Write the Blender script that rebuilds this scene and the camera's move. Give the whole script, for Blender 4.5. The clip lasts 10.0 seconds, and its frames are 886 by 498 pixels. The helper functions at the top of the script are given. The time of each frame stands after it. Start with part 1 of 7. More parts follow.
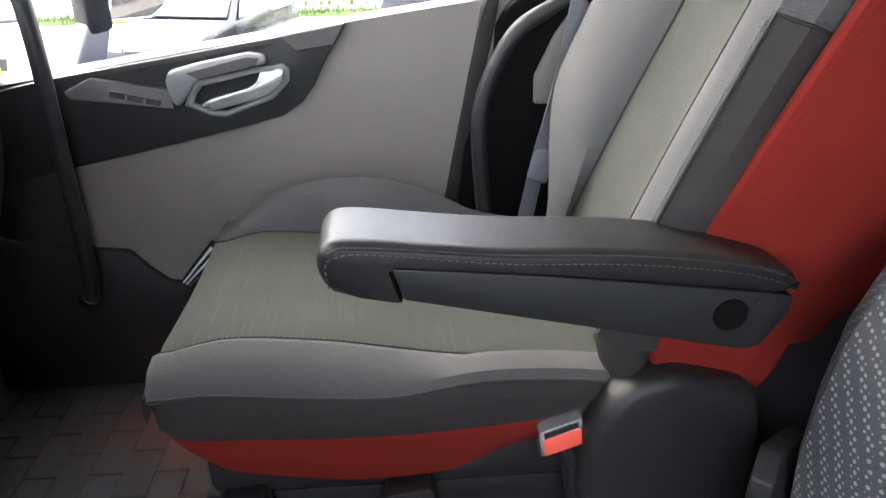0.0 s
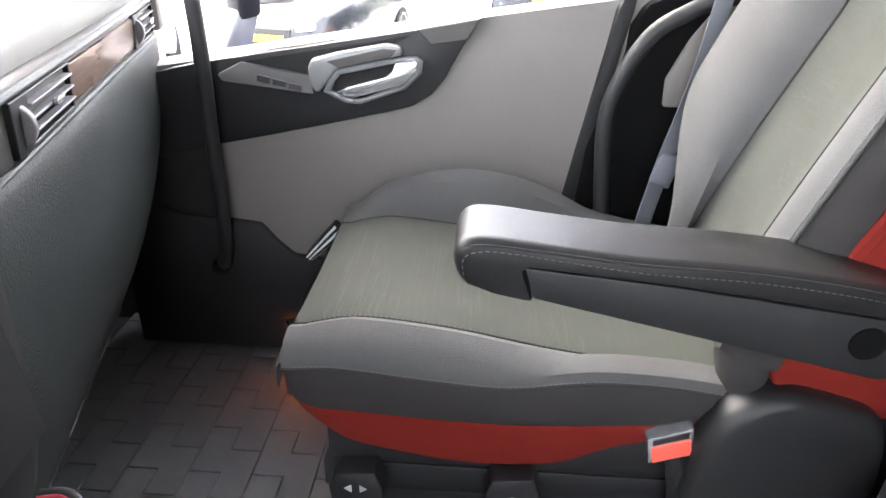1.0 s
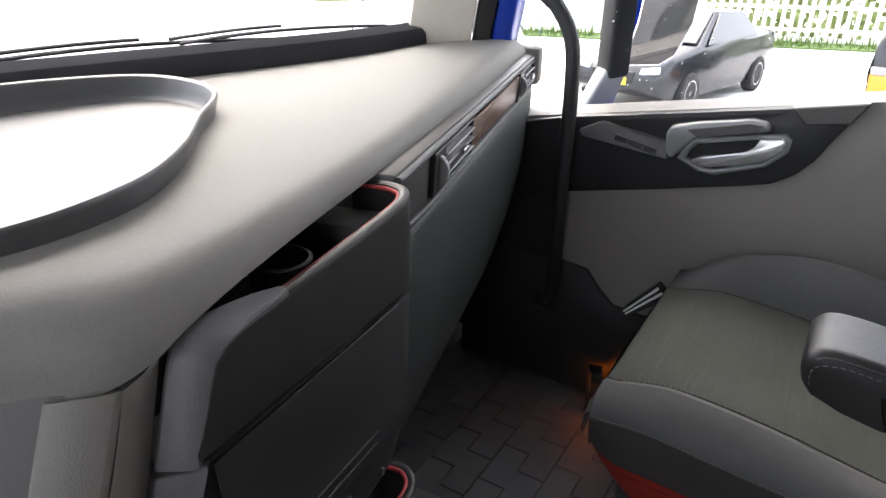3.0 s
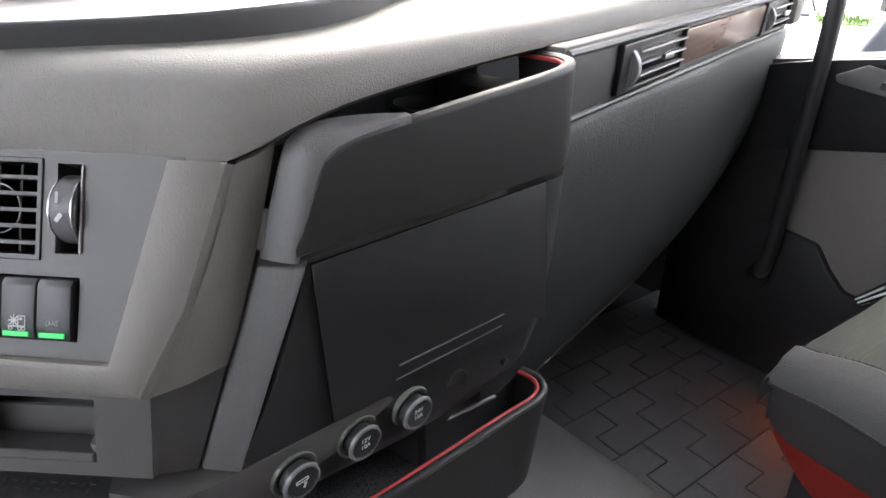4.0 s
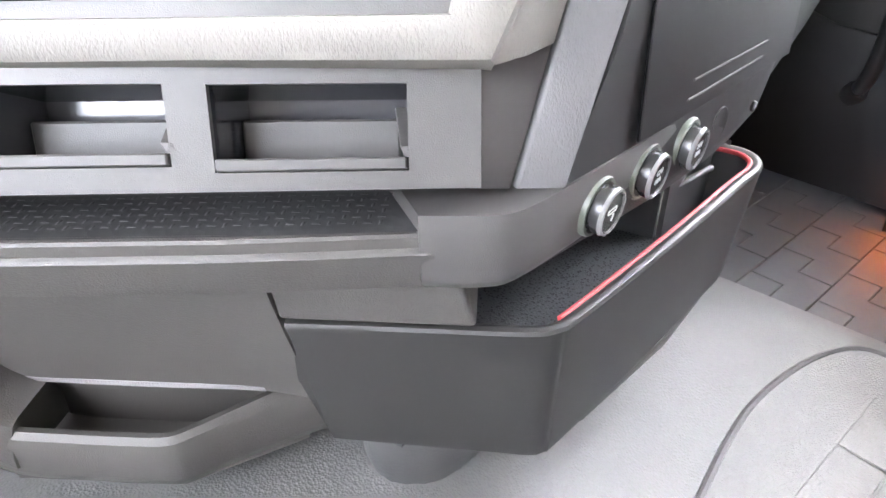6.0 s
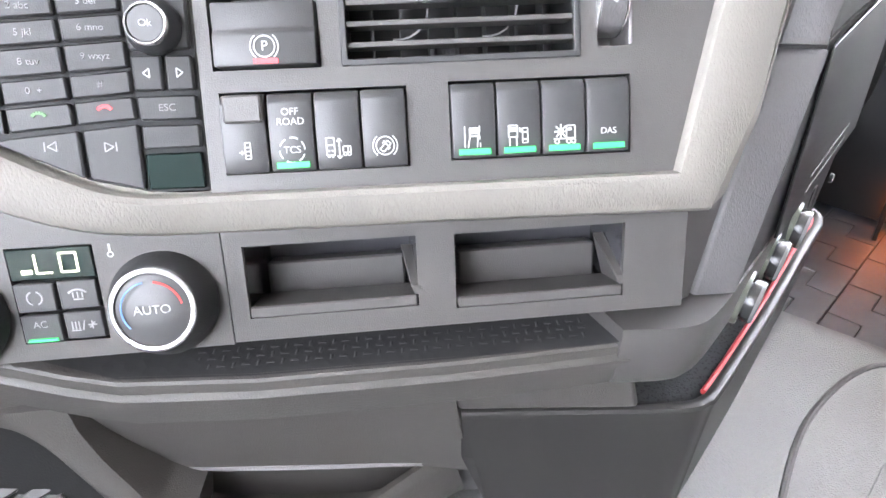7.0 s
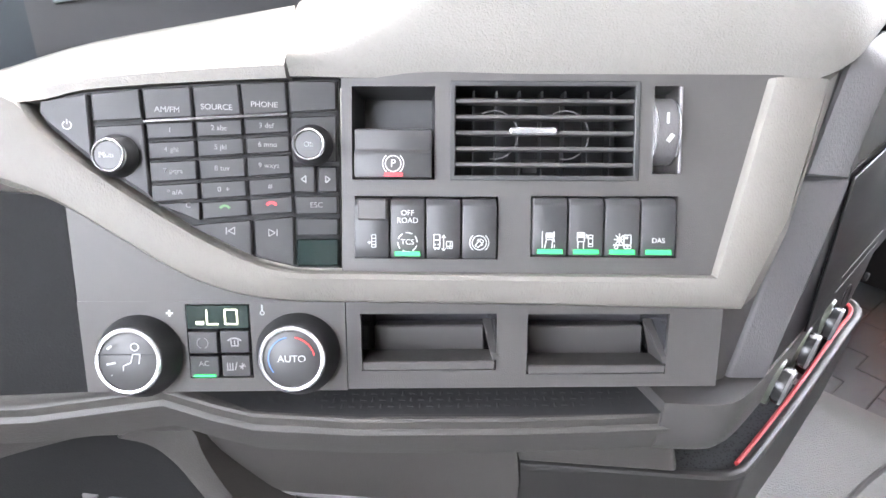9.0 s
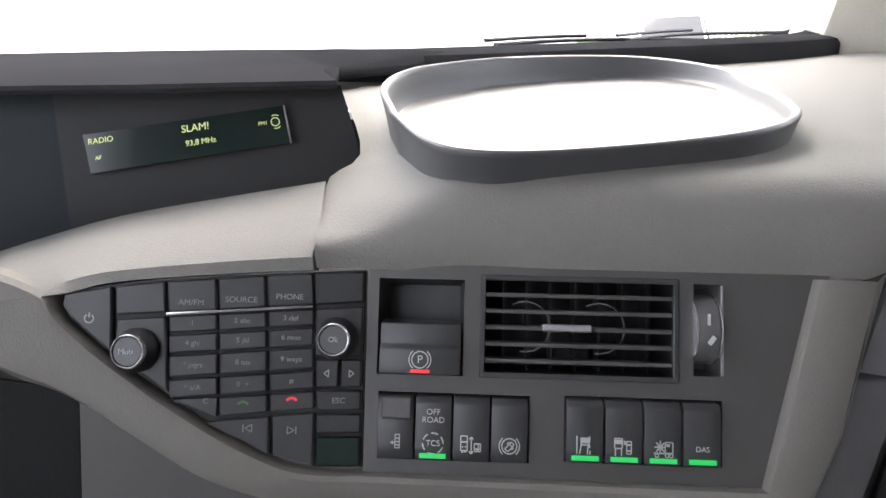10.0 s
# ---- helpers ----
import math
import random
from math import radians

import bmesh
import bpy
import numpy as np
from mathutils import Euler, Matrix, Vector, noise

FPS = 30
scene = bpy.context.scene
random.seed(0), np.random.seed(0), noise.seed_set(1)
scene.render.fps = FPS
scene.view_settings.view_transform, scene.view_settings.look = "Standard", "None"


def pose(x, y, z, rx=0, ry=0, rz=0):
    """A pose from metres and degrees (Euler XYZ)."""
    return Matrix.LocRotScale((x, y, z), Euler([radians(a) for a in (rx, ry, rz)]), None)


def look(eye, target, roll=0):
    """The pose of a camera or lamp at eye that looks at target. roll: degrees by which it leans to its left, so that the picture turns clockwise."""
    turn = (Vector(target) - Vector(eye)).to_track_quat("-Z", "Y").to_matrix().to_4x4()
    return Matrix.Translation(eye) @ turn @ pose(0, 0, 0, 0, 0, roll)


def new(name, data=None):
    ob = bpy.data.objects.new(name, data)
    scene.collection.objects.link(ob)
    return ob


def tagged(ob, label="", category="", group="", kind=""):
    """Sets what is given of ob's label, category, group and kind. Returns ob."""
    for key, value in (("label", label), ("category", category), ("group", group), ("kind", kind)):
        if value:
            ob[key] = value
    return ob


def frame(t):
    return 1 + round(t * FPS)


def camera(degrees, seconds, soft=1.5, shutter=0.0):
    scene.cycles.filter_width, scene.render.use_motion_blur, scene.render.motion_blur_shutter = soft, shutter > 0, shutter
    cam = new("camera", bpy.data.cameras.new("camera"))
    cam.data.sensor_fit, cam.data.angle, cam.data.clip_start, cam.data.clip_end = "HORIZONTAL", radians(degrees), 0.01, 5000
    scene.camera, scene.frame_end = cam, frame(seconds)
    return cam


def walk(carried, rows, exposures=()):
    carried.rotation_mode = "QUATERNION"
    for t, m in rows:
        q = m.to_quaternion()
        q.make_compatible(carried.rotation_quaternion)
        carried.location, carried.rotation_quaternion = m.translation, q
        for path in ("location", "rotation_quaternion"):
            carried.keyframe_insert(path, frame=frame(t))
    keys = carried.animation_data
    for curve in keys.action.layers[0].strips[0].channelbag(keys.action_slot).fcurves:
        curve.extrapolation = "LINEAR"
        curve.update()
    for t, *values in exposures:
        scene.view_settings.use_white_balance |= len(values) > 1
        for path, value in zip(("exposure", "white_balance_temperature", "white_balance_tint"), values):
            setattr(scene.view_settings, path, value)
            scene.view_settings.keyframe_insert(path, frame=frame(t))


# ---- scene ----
cam = camera(67.9, 10.0)
PATH = [
    (0, (-0.077, -0.055, 0.765), (1.604, -0.7184, -0.1034), 0.4),
    (0.5, (-0.076, -0.033, 0.774), (1.625, -0.5562, -0.128), 1.3),
    (1, (-0.082, -0.013, 0.785), (1.652, -0.4074, -0.122), 1.2),
    (1.5, (-0.092, 0.008, 0.799), (1.685, -0.265, -0.078), 1.1),
    (2, (-0.105, 0.022, 0.834), (1.707, -0.064, -0.008), 0.9),
    (2.5, (-0.106, 0.018, 0.845), (1.703, 0.198, 0.013), 0.8),
    (2.7, (-0.122, 0.035, 0.841), (1.674, 0.329, 0.012), 0.9),
    (3.8, (-0.09, -0.018, 0.767), (1.409, 0.984, -0.098), 0.8),
    (4, (-0.095, -0.037, 0.742), (1.326, 1.056, -0.147), 0.9),
    (4.5, (-0.098, -0.051, 0.685), (1.161, 1.143, -0.309), 0.9),
    (5, (-0.1, -0.016, 0.59), (1.066, 1.219, -0.465), -0.2),
    (5.5, (-0.162, 0.082, 0.544), (1.109, 1.199, -0.523), -0.9),
    (6, (-0.205, 0.136, 0.589), (1.189, 1.066, -0.503), -1.2),
    (6.2, (-0.217, 0.173, 0.616), (1.192, 1.072, -0.483), -1.9),
    (7.3, (-0.281, 0.268, 0.677), (1.181, 1.045, -0.446), -0.6),
    (7.5, (-0.286, 0.278, 0.686), (1.171, 1.059, -0.44), -0.6),
    (8, (-0.301, 0.253, 0.715), (1.145, 1.047, -0.415), -0.4),
    (8.5, (-0.323, 0.226, 0.717), (1.091, 1.088, -0.404), 0.2),
    (9, (-0.328, 0.236, 0.725), (1.117, 1.203, -0.264), -0.1),
    (9.5, (-0.316, 0.245, 0.75), (1.173, 1.286, -0.087), -0.0),
    (10, (-0.3, 0.261, 0.768), (1.214, 1.351, 0.047), 0.2),
]
EXPOSURES = [(0, 3.4), (0.5, 3.75), (1.0, 3.97), (1.5, 3.95), (2.0, 3.4), (2.7, 2.5), (3.8, 2.8), (4.0, 3.35), (4.5, 4.92), (5.5, 5.62), (6.2, 5.42), (7.5, 5.0), (9.0, 4.85), (9.6, 3.8), (10, 2.7)]
walk(cam, [(t, look(eye, target, roll)) for t, eye, target, roll in PATH], EXPOSURES)

# ---- world and light: bright overcast day ----
world = bpy.data.worlds.new("sky")
scene.world = world
world.use_nodes = True
wn = world.node_tree.nodes
sky = wn.new("ShaderNodeTexSky")
sky.sky_type = "NISHITA"
sky.sun_disc = False
sky.sun_elevation = radians(45)
sky.sun_rotation = radians(60)
sky.dust_density = 4.0
sky.ozone_density = 0.4
wn["Background"].inputs["Strength"].default_value = 0.15
soften = wn.new("ShaderNodeMixRGB")
soften.inputs["Fac"].default_value = 0.6
soften.inputs["Color2"].default_value = (7.8, 7.75, 8.2, 1)
world.node_tree.links.new(sky.outputs["Color"], soften.inputs["Color1"])
world.node_tree.links.new(soften.outputs["Color"], wn["Background"].inputs["Color"])
sun = new("sun", bpy.data.lights.new("sun", "SUN"))
sun.data.energy = 0.3
sun.data.angle = radians(40)
sun.data.color = (1.0, 0.96, 0.9)
sun.matrix_world = look((3.06, 1.77, 3.54), (0, 0, 0))

# ---- materials ----
def mat(name, color, rough=0.5, metal=0.0, var=0.12, var_scale=6.0, bump=0.0, bump_scale=900.0, stretch=(1, 1, 1), spec=0.5, grain="noise"):
    """A procedural surface: base colour varied at two scales, roughness broken up, fine relief."""
    m = bpy.data.materials.new(name)
    m.use_nodes = True
    n, l = m.node_tree.nodes, m.node_tree.links
    p = n["Principled BSDF"]
    p.inputs["Metallic"].default_value = metal
    p.inputs["Specular IOR Level"].default_value = spec
    co = n.new("ShaderNodeTexCoord")
    mp = n.new("ShaderNodeMapping")
    mp.inputs["Scale"].default_value = stretch
    l.new(co.outputs["Object"], mp.inputs["Vector"])
    big = n.new("ShaderNodeTexNoise")
    big.inputs["Scale"].default_value = var_scale
    big.inputs["Detail"].default_value = 5
    fine = n.new("ShaderNodeTexNoise")
    fine.inputs["Scale"].default_value = 260
    fine.inputs["Detail"].default_value = 3
    l.new(mp.outputs["Vector"], big.inputs["Vector"])
    l.new(mp.outputs["Vector"], fine.inputs["Vector"])
    add = n.new("ShaderNodeMath")
    add.operation = "MULTIPLY_ADD"
    add.inputs[1].default_value = 0.35
    l.new(fine.outputs["Fac"], add.inputs[0])
    l.new(big.outputs["Fac"], add.inputs[2])
    ramp = n.new("ShaderNodeValToRGB")
    ramp.color_ramp.elements[0].position = 0.45
    ramp.color_ramp.elements[1].position = 0.9
    ramp.color_ramp.elements[0].color = (*(c * (1 - var) for c in color), 1)
    ramp.color_ramp.elements[1].color = (*(min(1, c * (1 + var)) for c in color), 1)
    l.new(add.outputs[0], ramp.inputs["Fac"])
    l.new(ramp.outputs["Color"], p.inputs["Base Color"])
    rr = n.new("ShaderNodeMapRange")
    rr.inputs["From Min"].default_value, rr.inputs["From Max"].default_value = 0.0, 1.0
    rr.inputs["To Min"].default_value, rr.inputs["To Max"].default_value = max(0.02, rough - 0.03), min(1, rough + (0.03 if rough < 0.3 else 0.08))
    l.new(big.outputs["Fac"], rr.inputs["Value"])
    l.new(rr.outputs["Result"], p.inputs["Roughness"])
    if bump:
        if grain == "cells":
            tex = n.new("ShaderNodeTexVoronoi")
            tex.inputs["Scale"].default_value = bump_scale
            out = tex.outputs["Distance"]
        else:
            tex = n.new("ShaderNodeTexNoise")
            tex.inputs["Scale"].default_value = bump_scale
            tex.inputs["Detail"].default_value = 2
            out = tex.outputs["Fac"]
        l.new(mp.outputs["Vector"], tex.inputs["Vector"])
        b = n.new("ShaderNodeBump")
        b.inputs["Strength"].default_value = bump
        b.inputs["Distance"].default_value = 0.0012
        l.new(out, b.inputs["Height"])
        l.new(b.outputs["Normal"], p.inputs["Normal"])
    return m


def glow(name, color, strength):
    m = bpy.data.materials.new(name)
    m.use_nodes = True
    p = m.node_tree.nodes["Principled BSDF"]
    p.inputs["Base Color"].default_value = (*(c * 0.3 for c in color), 1)
    p.inputs["Emission Color"].default_value = (*color, 1)
    p.inputs["Emission Strength"].default_value = strength
    return m


def glass(name, tint=(1, 1, 1), rough=0.0):
    m = bpy.data.materials.new(name)
    m.use_nodes = True
    p = m.node_tree.nodes["Principled BSDF"]
    p.inputs["Base Color"].default_value = (*tint, 1)
    p.inputs["Transmission Weight"].default_value = 1.0
    p.inputs["Roughness"].default_value = rough
    p.inputs["IOR"].default_value = 1.1
    return m


def mesh_cloth(name, color, dots, scale, sharp=0.32, bump=0.5, loose=0.0):
    """Woven cloth with rows of lighter dots."""
    m = mat(name, color, 0.9, bump=bump, bump_scale=700, spec=0.2)
    n, l = m.node_tree.nodes, m.node_tree.links
    p = n["Principled BSDF"]
    co = n.new("ShaderNodeTexCoord")
    v = n.new("ShaderNodeTexVoronoi")
    v.inputs["Scale"].default_value = scale
    v.inputs["Randomness"].default_value = loose
    mp = n.new("ShaderNodeMapping")
    mp.inputs["Rotation"].default_value = (0.3, 0.2, 0.6)
    l.new(co.outputs["Object"], mp.inputs["Vector"])
    l.new(mp.outputs["Vector"], v.inputs["Vector"])
    less = n.new("ShaderNodeMath")
    less.operation = "LESS_THAN"
    less.inputs[1].default_value = sharp
    l.new(v.outputs["Distance"], less.inputs[0])
    mix = n.new("ShaderNodeMixRGB")
    old = p.inputs["Base Color"].links[0].from_socket
    l.new(old, mix.inputs["Color1"])
    mix.inputs["Color2"].default_value = (*dots, 1)
    l.new(less.outputs[0], mix.inputs["Fac"])
    l.new(mix.outputs["Color"], p.inputs["Base Color"])
    return m


def ribbed_cloth(name, color, thread):
    """Olive-grey seat cloth with thin irregular cross threads."""
    m = mat(name, color, 0.92, bump=0.5, bump_scale=900, spec=0.2)
    n, l = m.node_tree.nodes, m.node_tree.links
    p = n["Principled BSDF"]
    co = n.new("ShaderNodeTexCoord")
    mp = n.new("ShaderNodeMapping")
    turn = n.new("ShaderNodeMapping")
    turn.inputs["Rotation"].default_value = (0, 0, radians(16))
    l.new(co.outputs["Object"], turn.inputs["Vector"])
    mp.inputs["Scale"].default_value = (1.2, 260, 260)
    l.new(turn.outputs["Vector"], mp.inputs["Vector"])
    band = n.new("ShaderNodeMapping")
    band.inputs["Scale"].default_value = (0.25, 1, 1)
    l.new(turn.outputs["Vector"], band.inputs["Vector"])
    t = n.new("ShaderNodeTexNoise")
    t.inputs["Scale"].default_value = 1.0
    t.inputs["Detail"].default_value = 2
    l.new(mp.outputs["Vector"], t.inputs["Vector"])
    zone = n.new("ShaderNodeTexNoise")
    zone.inputs["Scale"].default_value = 16
    l.new(band.outputs["Vector"], zone.inputs["Vector"])
    r1 = n.new("ShaderNodeMapRange")
    r1.inputs["From Min"].default_value, r1.inputs["From Max"].default_value = 0.5, 0.72
    l.new(t.outputs["Fac"], r1.inputs["Value"])
    r2 = n.new("ShaderNodeMapRange")
    r2.inputs["From Min"].default_value, r2.inputs["From Max"].default_value = 0.42, 0.6
    r2.inputs["To Min"].default_value, r2.inputs["To Max"].default_value = 0.04, 0.27
    l.new(zone.outputs["Fac"], r2.inputs["Value"])
    mul = n.new("ShaderNodeMath")
    mul.operation = "MULTIPLY"
    l.new(r1.outputs["Result"], mul.inputs[0])
    l.new(r2.outputs["Result"], mul.inputs[1])
    mix = n.new("ShaderNodeMixRGB")
    l.new(p.inputs["Base Color"].links[0].from_socket, mix.inputs["Color1"])
    mix.inputs["Color2"].default_value = (*thread, 1)
    l.new(mul.outputs[0], mix.inputs["Fac"])
    l.new(mix.outputs["Color"], p.inputs["Base Color"])
    return m


M_DASH = mat("grained_grey_dash_plastic", (0.178, 0.171, 0.157), 0.62, bump=0.45, bump_scale=750, var=0.07, spec=0.25)
M_TRIM = mat("grained_warm_grey_trim", (0.148, 0.139, 0.124), 0.55, bump=0.3, bump_scale=950, var=0.05, stretch=(1, 1, 0.5))
M_TRIM2 = mat("grained_silver_grey_trim", (0.24, 0.23, 0.235), 0.42, bump=0.6, bump_scale=600, var=0.05, metal=0.15)
M_PANEL = mat("satin_dark_grey_panel", (0.061, 0.0575, 0.0555), 0.42, bump=0.15, bump_scale=1500, var=0.05)
M_STACK = mat("charcoal_console_plastic", (0.017, 0.0165, 0.0165), 0.46, bump=0.2, bump_scale=1300, var=0.08, spec=0.35)
M_STRIP = mat("grained_grey_strip", (0.10, 0.096, 0.098), 0.45, bump=0.28, bump_scale=950, var=0.06, stretch=(1, 1, 0.5))
M_TRAY = mat("smooth_grey_tray_plastic", (0.066, 0.066, 0.068), 0.4, bump=0.05, bump_scale=1500, var=0.02, spec=0.45)
M_RIM = mat("satin_charcoal_moulding", (0.019, 0.018, 0.017), 0.46, bump=0.12, bump_scale=1500, var=0.05)
M_CAP = mat("dark_cap_plastic", (0.035, 0.035, 0.036), 0.24, bump=0.1, bump_scale=1500, metal=0.2)
M_CUBBY = mat("glossy_dark_lining", (0.05, 0.05, 0.055), 0.16, var=0.05, bump=0.05, bump_scale=60)

# shade of the unseen steering column is put into this near-black
M_SHADED_PLATE = mat("panel_plastic_in_column_shade", (0.009, 0.009, 0.0095), 0.6, bump=0.3, bump_scale=700, spec=0.15)
M_BEZEL = mat("smooth_dark_surround", (0.036, 0.0355, 0.037), 0.55, bump=0.1, bump_scale=1500, var=0.04, spec=0.3)
M_CLUSTER = mat("blue_grey_instrument_glass", (0.022, 0.028, 0.033), 0.5, var=0.04, spec=0.3)
M_COWL = mat("matt_dark_cowl", (0.035, 0.035, 0.038), 0.9, bump=0.2, bump_scale=800, spec=0.0)
M_DARK = mat("grained_charcoal_plastic", (0.058, 0.057, 0.057), 0.45, bump=0.35, bump_scale=800, var=0.08)
M_LOWER = mat("brown_grey_lower_plastic", (0.055, 0.051, 0.047), 0.45, bump=0.3, bump_scale=900, var=0.06)
M_FASCIA = mat("dark_green_grey_knee_panel", (0.0195, 0.023, 0.0215), 0.55, bump=0.6, bump_scale=420, var=0.08, spec=0.22)
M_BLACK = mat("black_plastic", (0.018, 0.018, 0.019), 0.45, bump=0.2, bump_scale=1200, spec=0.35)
M_HINGE = mat("soft_black_moulding", (0.013, 0.013, 0.0135), 0.4, bump=0.3, bump_scale=900, var=0.08, spec=0.38)
M_KEY = mat("soft_black_key_plastic", (0.033, 0.033, 0.034), 0.38, bump=0.12, bump_scale=1800)
M_RUBBER = mat("black_rubber", (0.02, 0.02, 0.02), 0.7, bump=0.3, bump_scale=500, spec=0.25)
M_MAT = mat("grey_rubber_floor_tile", (0.105, 0.108, 0.112), 0.42, bump=0.5, bump_scale=700, var=0.2, var_scale=9)
M_TUNNEL = mat("grained_grey_vinyl_tunnel", (0.115, 0.115, 0.112), 0.52, bump=0.5, bump_scale=450, var=0.12, grain="cells")
M_RED = mat("red_rubber_lining", (0.38, 0.03, 0.035), 0.55, var=0.05)
M_REDCLOTH = mat("red_seat_cloth", (0.155, 0.012, 0.008), 0.85, bump=0.3, bump_scale=900, var=0.12, spec=0.2)
M_SEAT = mat("grey_seat_cloth", (0.086, 0.086, 0.085), 0.85, bump=0.6, bump_scale=800, var=0.1, spec=0.25)
M_SEATSIDE = mat("dark_grey_side_cloth", (0.038, 0.035, 0.034), 0.88, bump=0.6, bump_scale=500, stretch=(1, 1, 6), var=0.1, spec=0.2)
M_INSERT = ribbed_cloth("olive_grey_insert_cloth", (0.061, 0.065, 0.056), (0.109, 0.114, 0.099))
M_LINER = mesh_cloth("speckled_rubber_liner", (0.05, 0.052, 0.054), (0.014, 0.014, 0.015), 420, 0.33, 0.3, 1.0)
M_BUNK = mesh_cloth("dotted_grey_cloth", (0.06, 0.062, 0.066), (0.2, 0.205, 0.205), 150)
M_LEATHER = mat("black_grained_leather", (0.009, 0.0088, 0.0088), 0.36, bump=0.35, bump_scale=900, var=0.1, spec=0.38)
M_STITCH = mat("light_grey_thread", (0.085, 0.085, 0.08), 0.75)
M_SILVER = mat("satin_silver", (0.5, 0.5, 0.51), 0.25, metal=0.75, var=0.04)
# chrome's reflection of the windows is put in as near-white
M_CLIP = mat("clip_strip_with_reflection", (0.88, 0.88, 0.89), 0.4, metal=0.0, var=0.02)
M_CAPRIM = mat("pale_cap_edge", (0.14, 0.14, 0.14), 0.24, var=0.05)
# near-black: the pillar trim's own colour, and unlit depth painted at openings
M_HOLE = mat("black_plastic_and_hole_shade", (0.005, 0.005, 0.005), 0.8, var=0.02, spec=0.05)
M_SILVER2 = mat("silver_grey_plastic", (0.24, 0.245, 0.25), 0.36, metal=0.4, var=0.05)
M_CHROME = mat("chrome", (0.8, 0.8, 0.82), 0.14, metal=1.0, var=0.02)
M_WOOD = mat("bronze_decor_strip", (0.19, 0.13, 0.105), 0.24, metal=0.35, var=0.2, stretch=(2, 30, 30))
M_DOOR = mat("taupe_door_vinyl", (0.17, 0.158, 0.145), 0.55, bump=0.35, bump_scale=700, var=0.05)
M_PILLAR = mat("cream_pillar_lining", (0.55, 0.52, 0.45), 0.6, bump=0.2, bump_scale=500)
M_HEAD = mat("light_headlining", (0.55, 0.55, 0.54), 0.9, bump=0.3, bump_scale=500)
M_CURTAIN = mat("grey_rear_lining", (0.42, 0.415, 0.41), 0.9, bump=0.3, bump_scale=400)
M_BLUE = mat("blue_cab_paint", (0.005, 0.03, 0.28), 0.25, var=0.04)
M_LOCK = mat("red_button_plastic", (0.85, 0.12, 0.08), 0.4, var=0.04)
M_BELT = mat("grey_webbing", (0.16, 0.17, 0.19), 0.8, bump=0.5, bump_scale=900)
M_PRINT = mat("white_print", (0.42, 0.43, 0.42), 0.5, var=0.02)
M_PRINT2 = mat("dim_grey_print", (0.26, 0.26, 0.26), 0.5, var=0.02)
M_DIMGREEN = mat("dim_green_print", (0.1, 0.22, 0.09), 0.5, var=0.02)
M_GREEN = glow("green_lamp", (0.03, 0.6, 0.13), 0.13)
M_REDLAMP = glow("red_lamp", (0.8, 0.05, 0.06), 0.14)
M_LCD = glow("lcd_letters", (0.75, 0.8, 0.55), 0.18)
M_DISP = glow("display_letters", (0.72, 0.85, 0.36), 0.15)
M_AMBER = glow("amber_floor_lamp", (1.0, 0.2, 0.008), 7.5)
M_SOCKRING = mat("pale_green_socket_ring", (0.085, 0.092, 0.074), 0.35)
M_SCREEN = mat("dark_display_glass", (0.012, 0.022, 0.02), 0.15, var=0.02)
M_GLASS = glass("clear_window_glass")
M_DARKGLASS = mat("dark_car_glass", (0.02, 0.022, 0.025), 0.06, var=0.02)
M_CONCRETE = mat("pale_concrete_paving", (0.6, 0.59, 0.57), 0.85, var=0.12, var_scale=0.6, bump=0.3, bump_scale=60)
M_GRASS = mat("grass", (0.08, 0.13, 0.03), 0.9, var=0.4, var_scale=5)
M_LEAF = mat("light_green_leaves", (0.16, 0.2, 0.06), 0.7, var=0.4, var_scale=3)
M_FENCE = mat("pale_fence_paint", (0.6, 0.6, 0.5), 0.7)
M_CARBLACK = mat("black_car_paint", (0.012, 0.013, 0.016), 0.18, var=0.05)
M_CARORANGE = mat("orange_car_paint", (0.65, 0.22, 0.02), 0.25, var=0.04)
M_CARWHITE = mat("white_car_paint", (0.7, 0.7, 0.7), 0.25, var=0.03)
M_PLATE = mat("yellow_plate", (0.75, 0.5, 0.02), 0.4, var=0.03)
M_TYRE = mat("tyre_rubber", (0.018, 0.018, 0.018), 0.8)
M_HEADLIGHT = mat("clear_lamp_cover", (0.6, 0.62, 0.65), 0.12, metal=0.3)
M_MIRRORBACK = mat("mirror_glass", (0.85, 0.86, 0.87), 0.03, metal=1.0, var=0.02)
M_WARM = mat("red_print", (0.6, 0.05, 0.05), 0.5, var=0.02)
M_COLD = mat("blue_print", (0.08, 0.2, 0.45), 0.5, var=0.02)

# ---- building helpers ----
BASE = {}


def thing(name, base, label, category, group="", kind=""):
    ob = new(name)
    ob.empty_display_size = 0.05
    ob.location = base
    BASE[ob] = Vector(base)
    return tagged(ob, label, category, group, kind)


def part(name, bm, material, parent=None, label="", smooth=True):
    """Links a bmesh built in world metres as one mesh object under a thing or a part."""
    bmesh.ops.recalc_face_normals(bm, faces=bm.faces)
    base = BASE.get(parent, Vector((0, 0, 0)))
    for v in bm.verts:
        v.co -= base
    me = bpy.data.meshes.new(name)
    for e in bm.edges:
        e.smooth = not (len(e.link_faces) == 2 and e.calc_face_angle(0) > 0.6)
    for f in bm.faces:
        f.smooth = smooth
    bm.to_mesh(me)
    bm.free()
    me.materials.append(material)
    ob = new(name, me)
    if parent:
        ob.parent = parent
    BASE[ob] = base
    return tagged(ob, label)


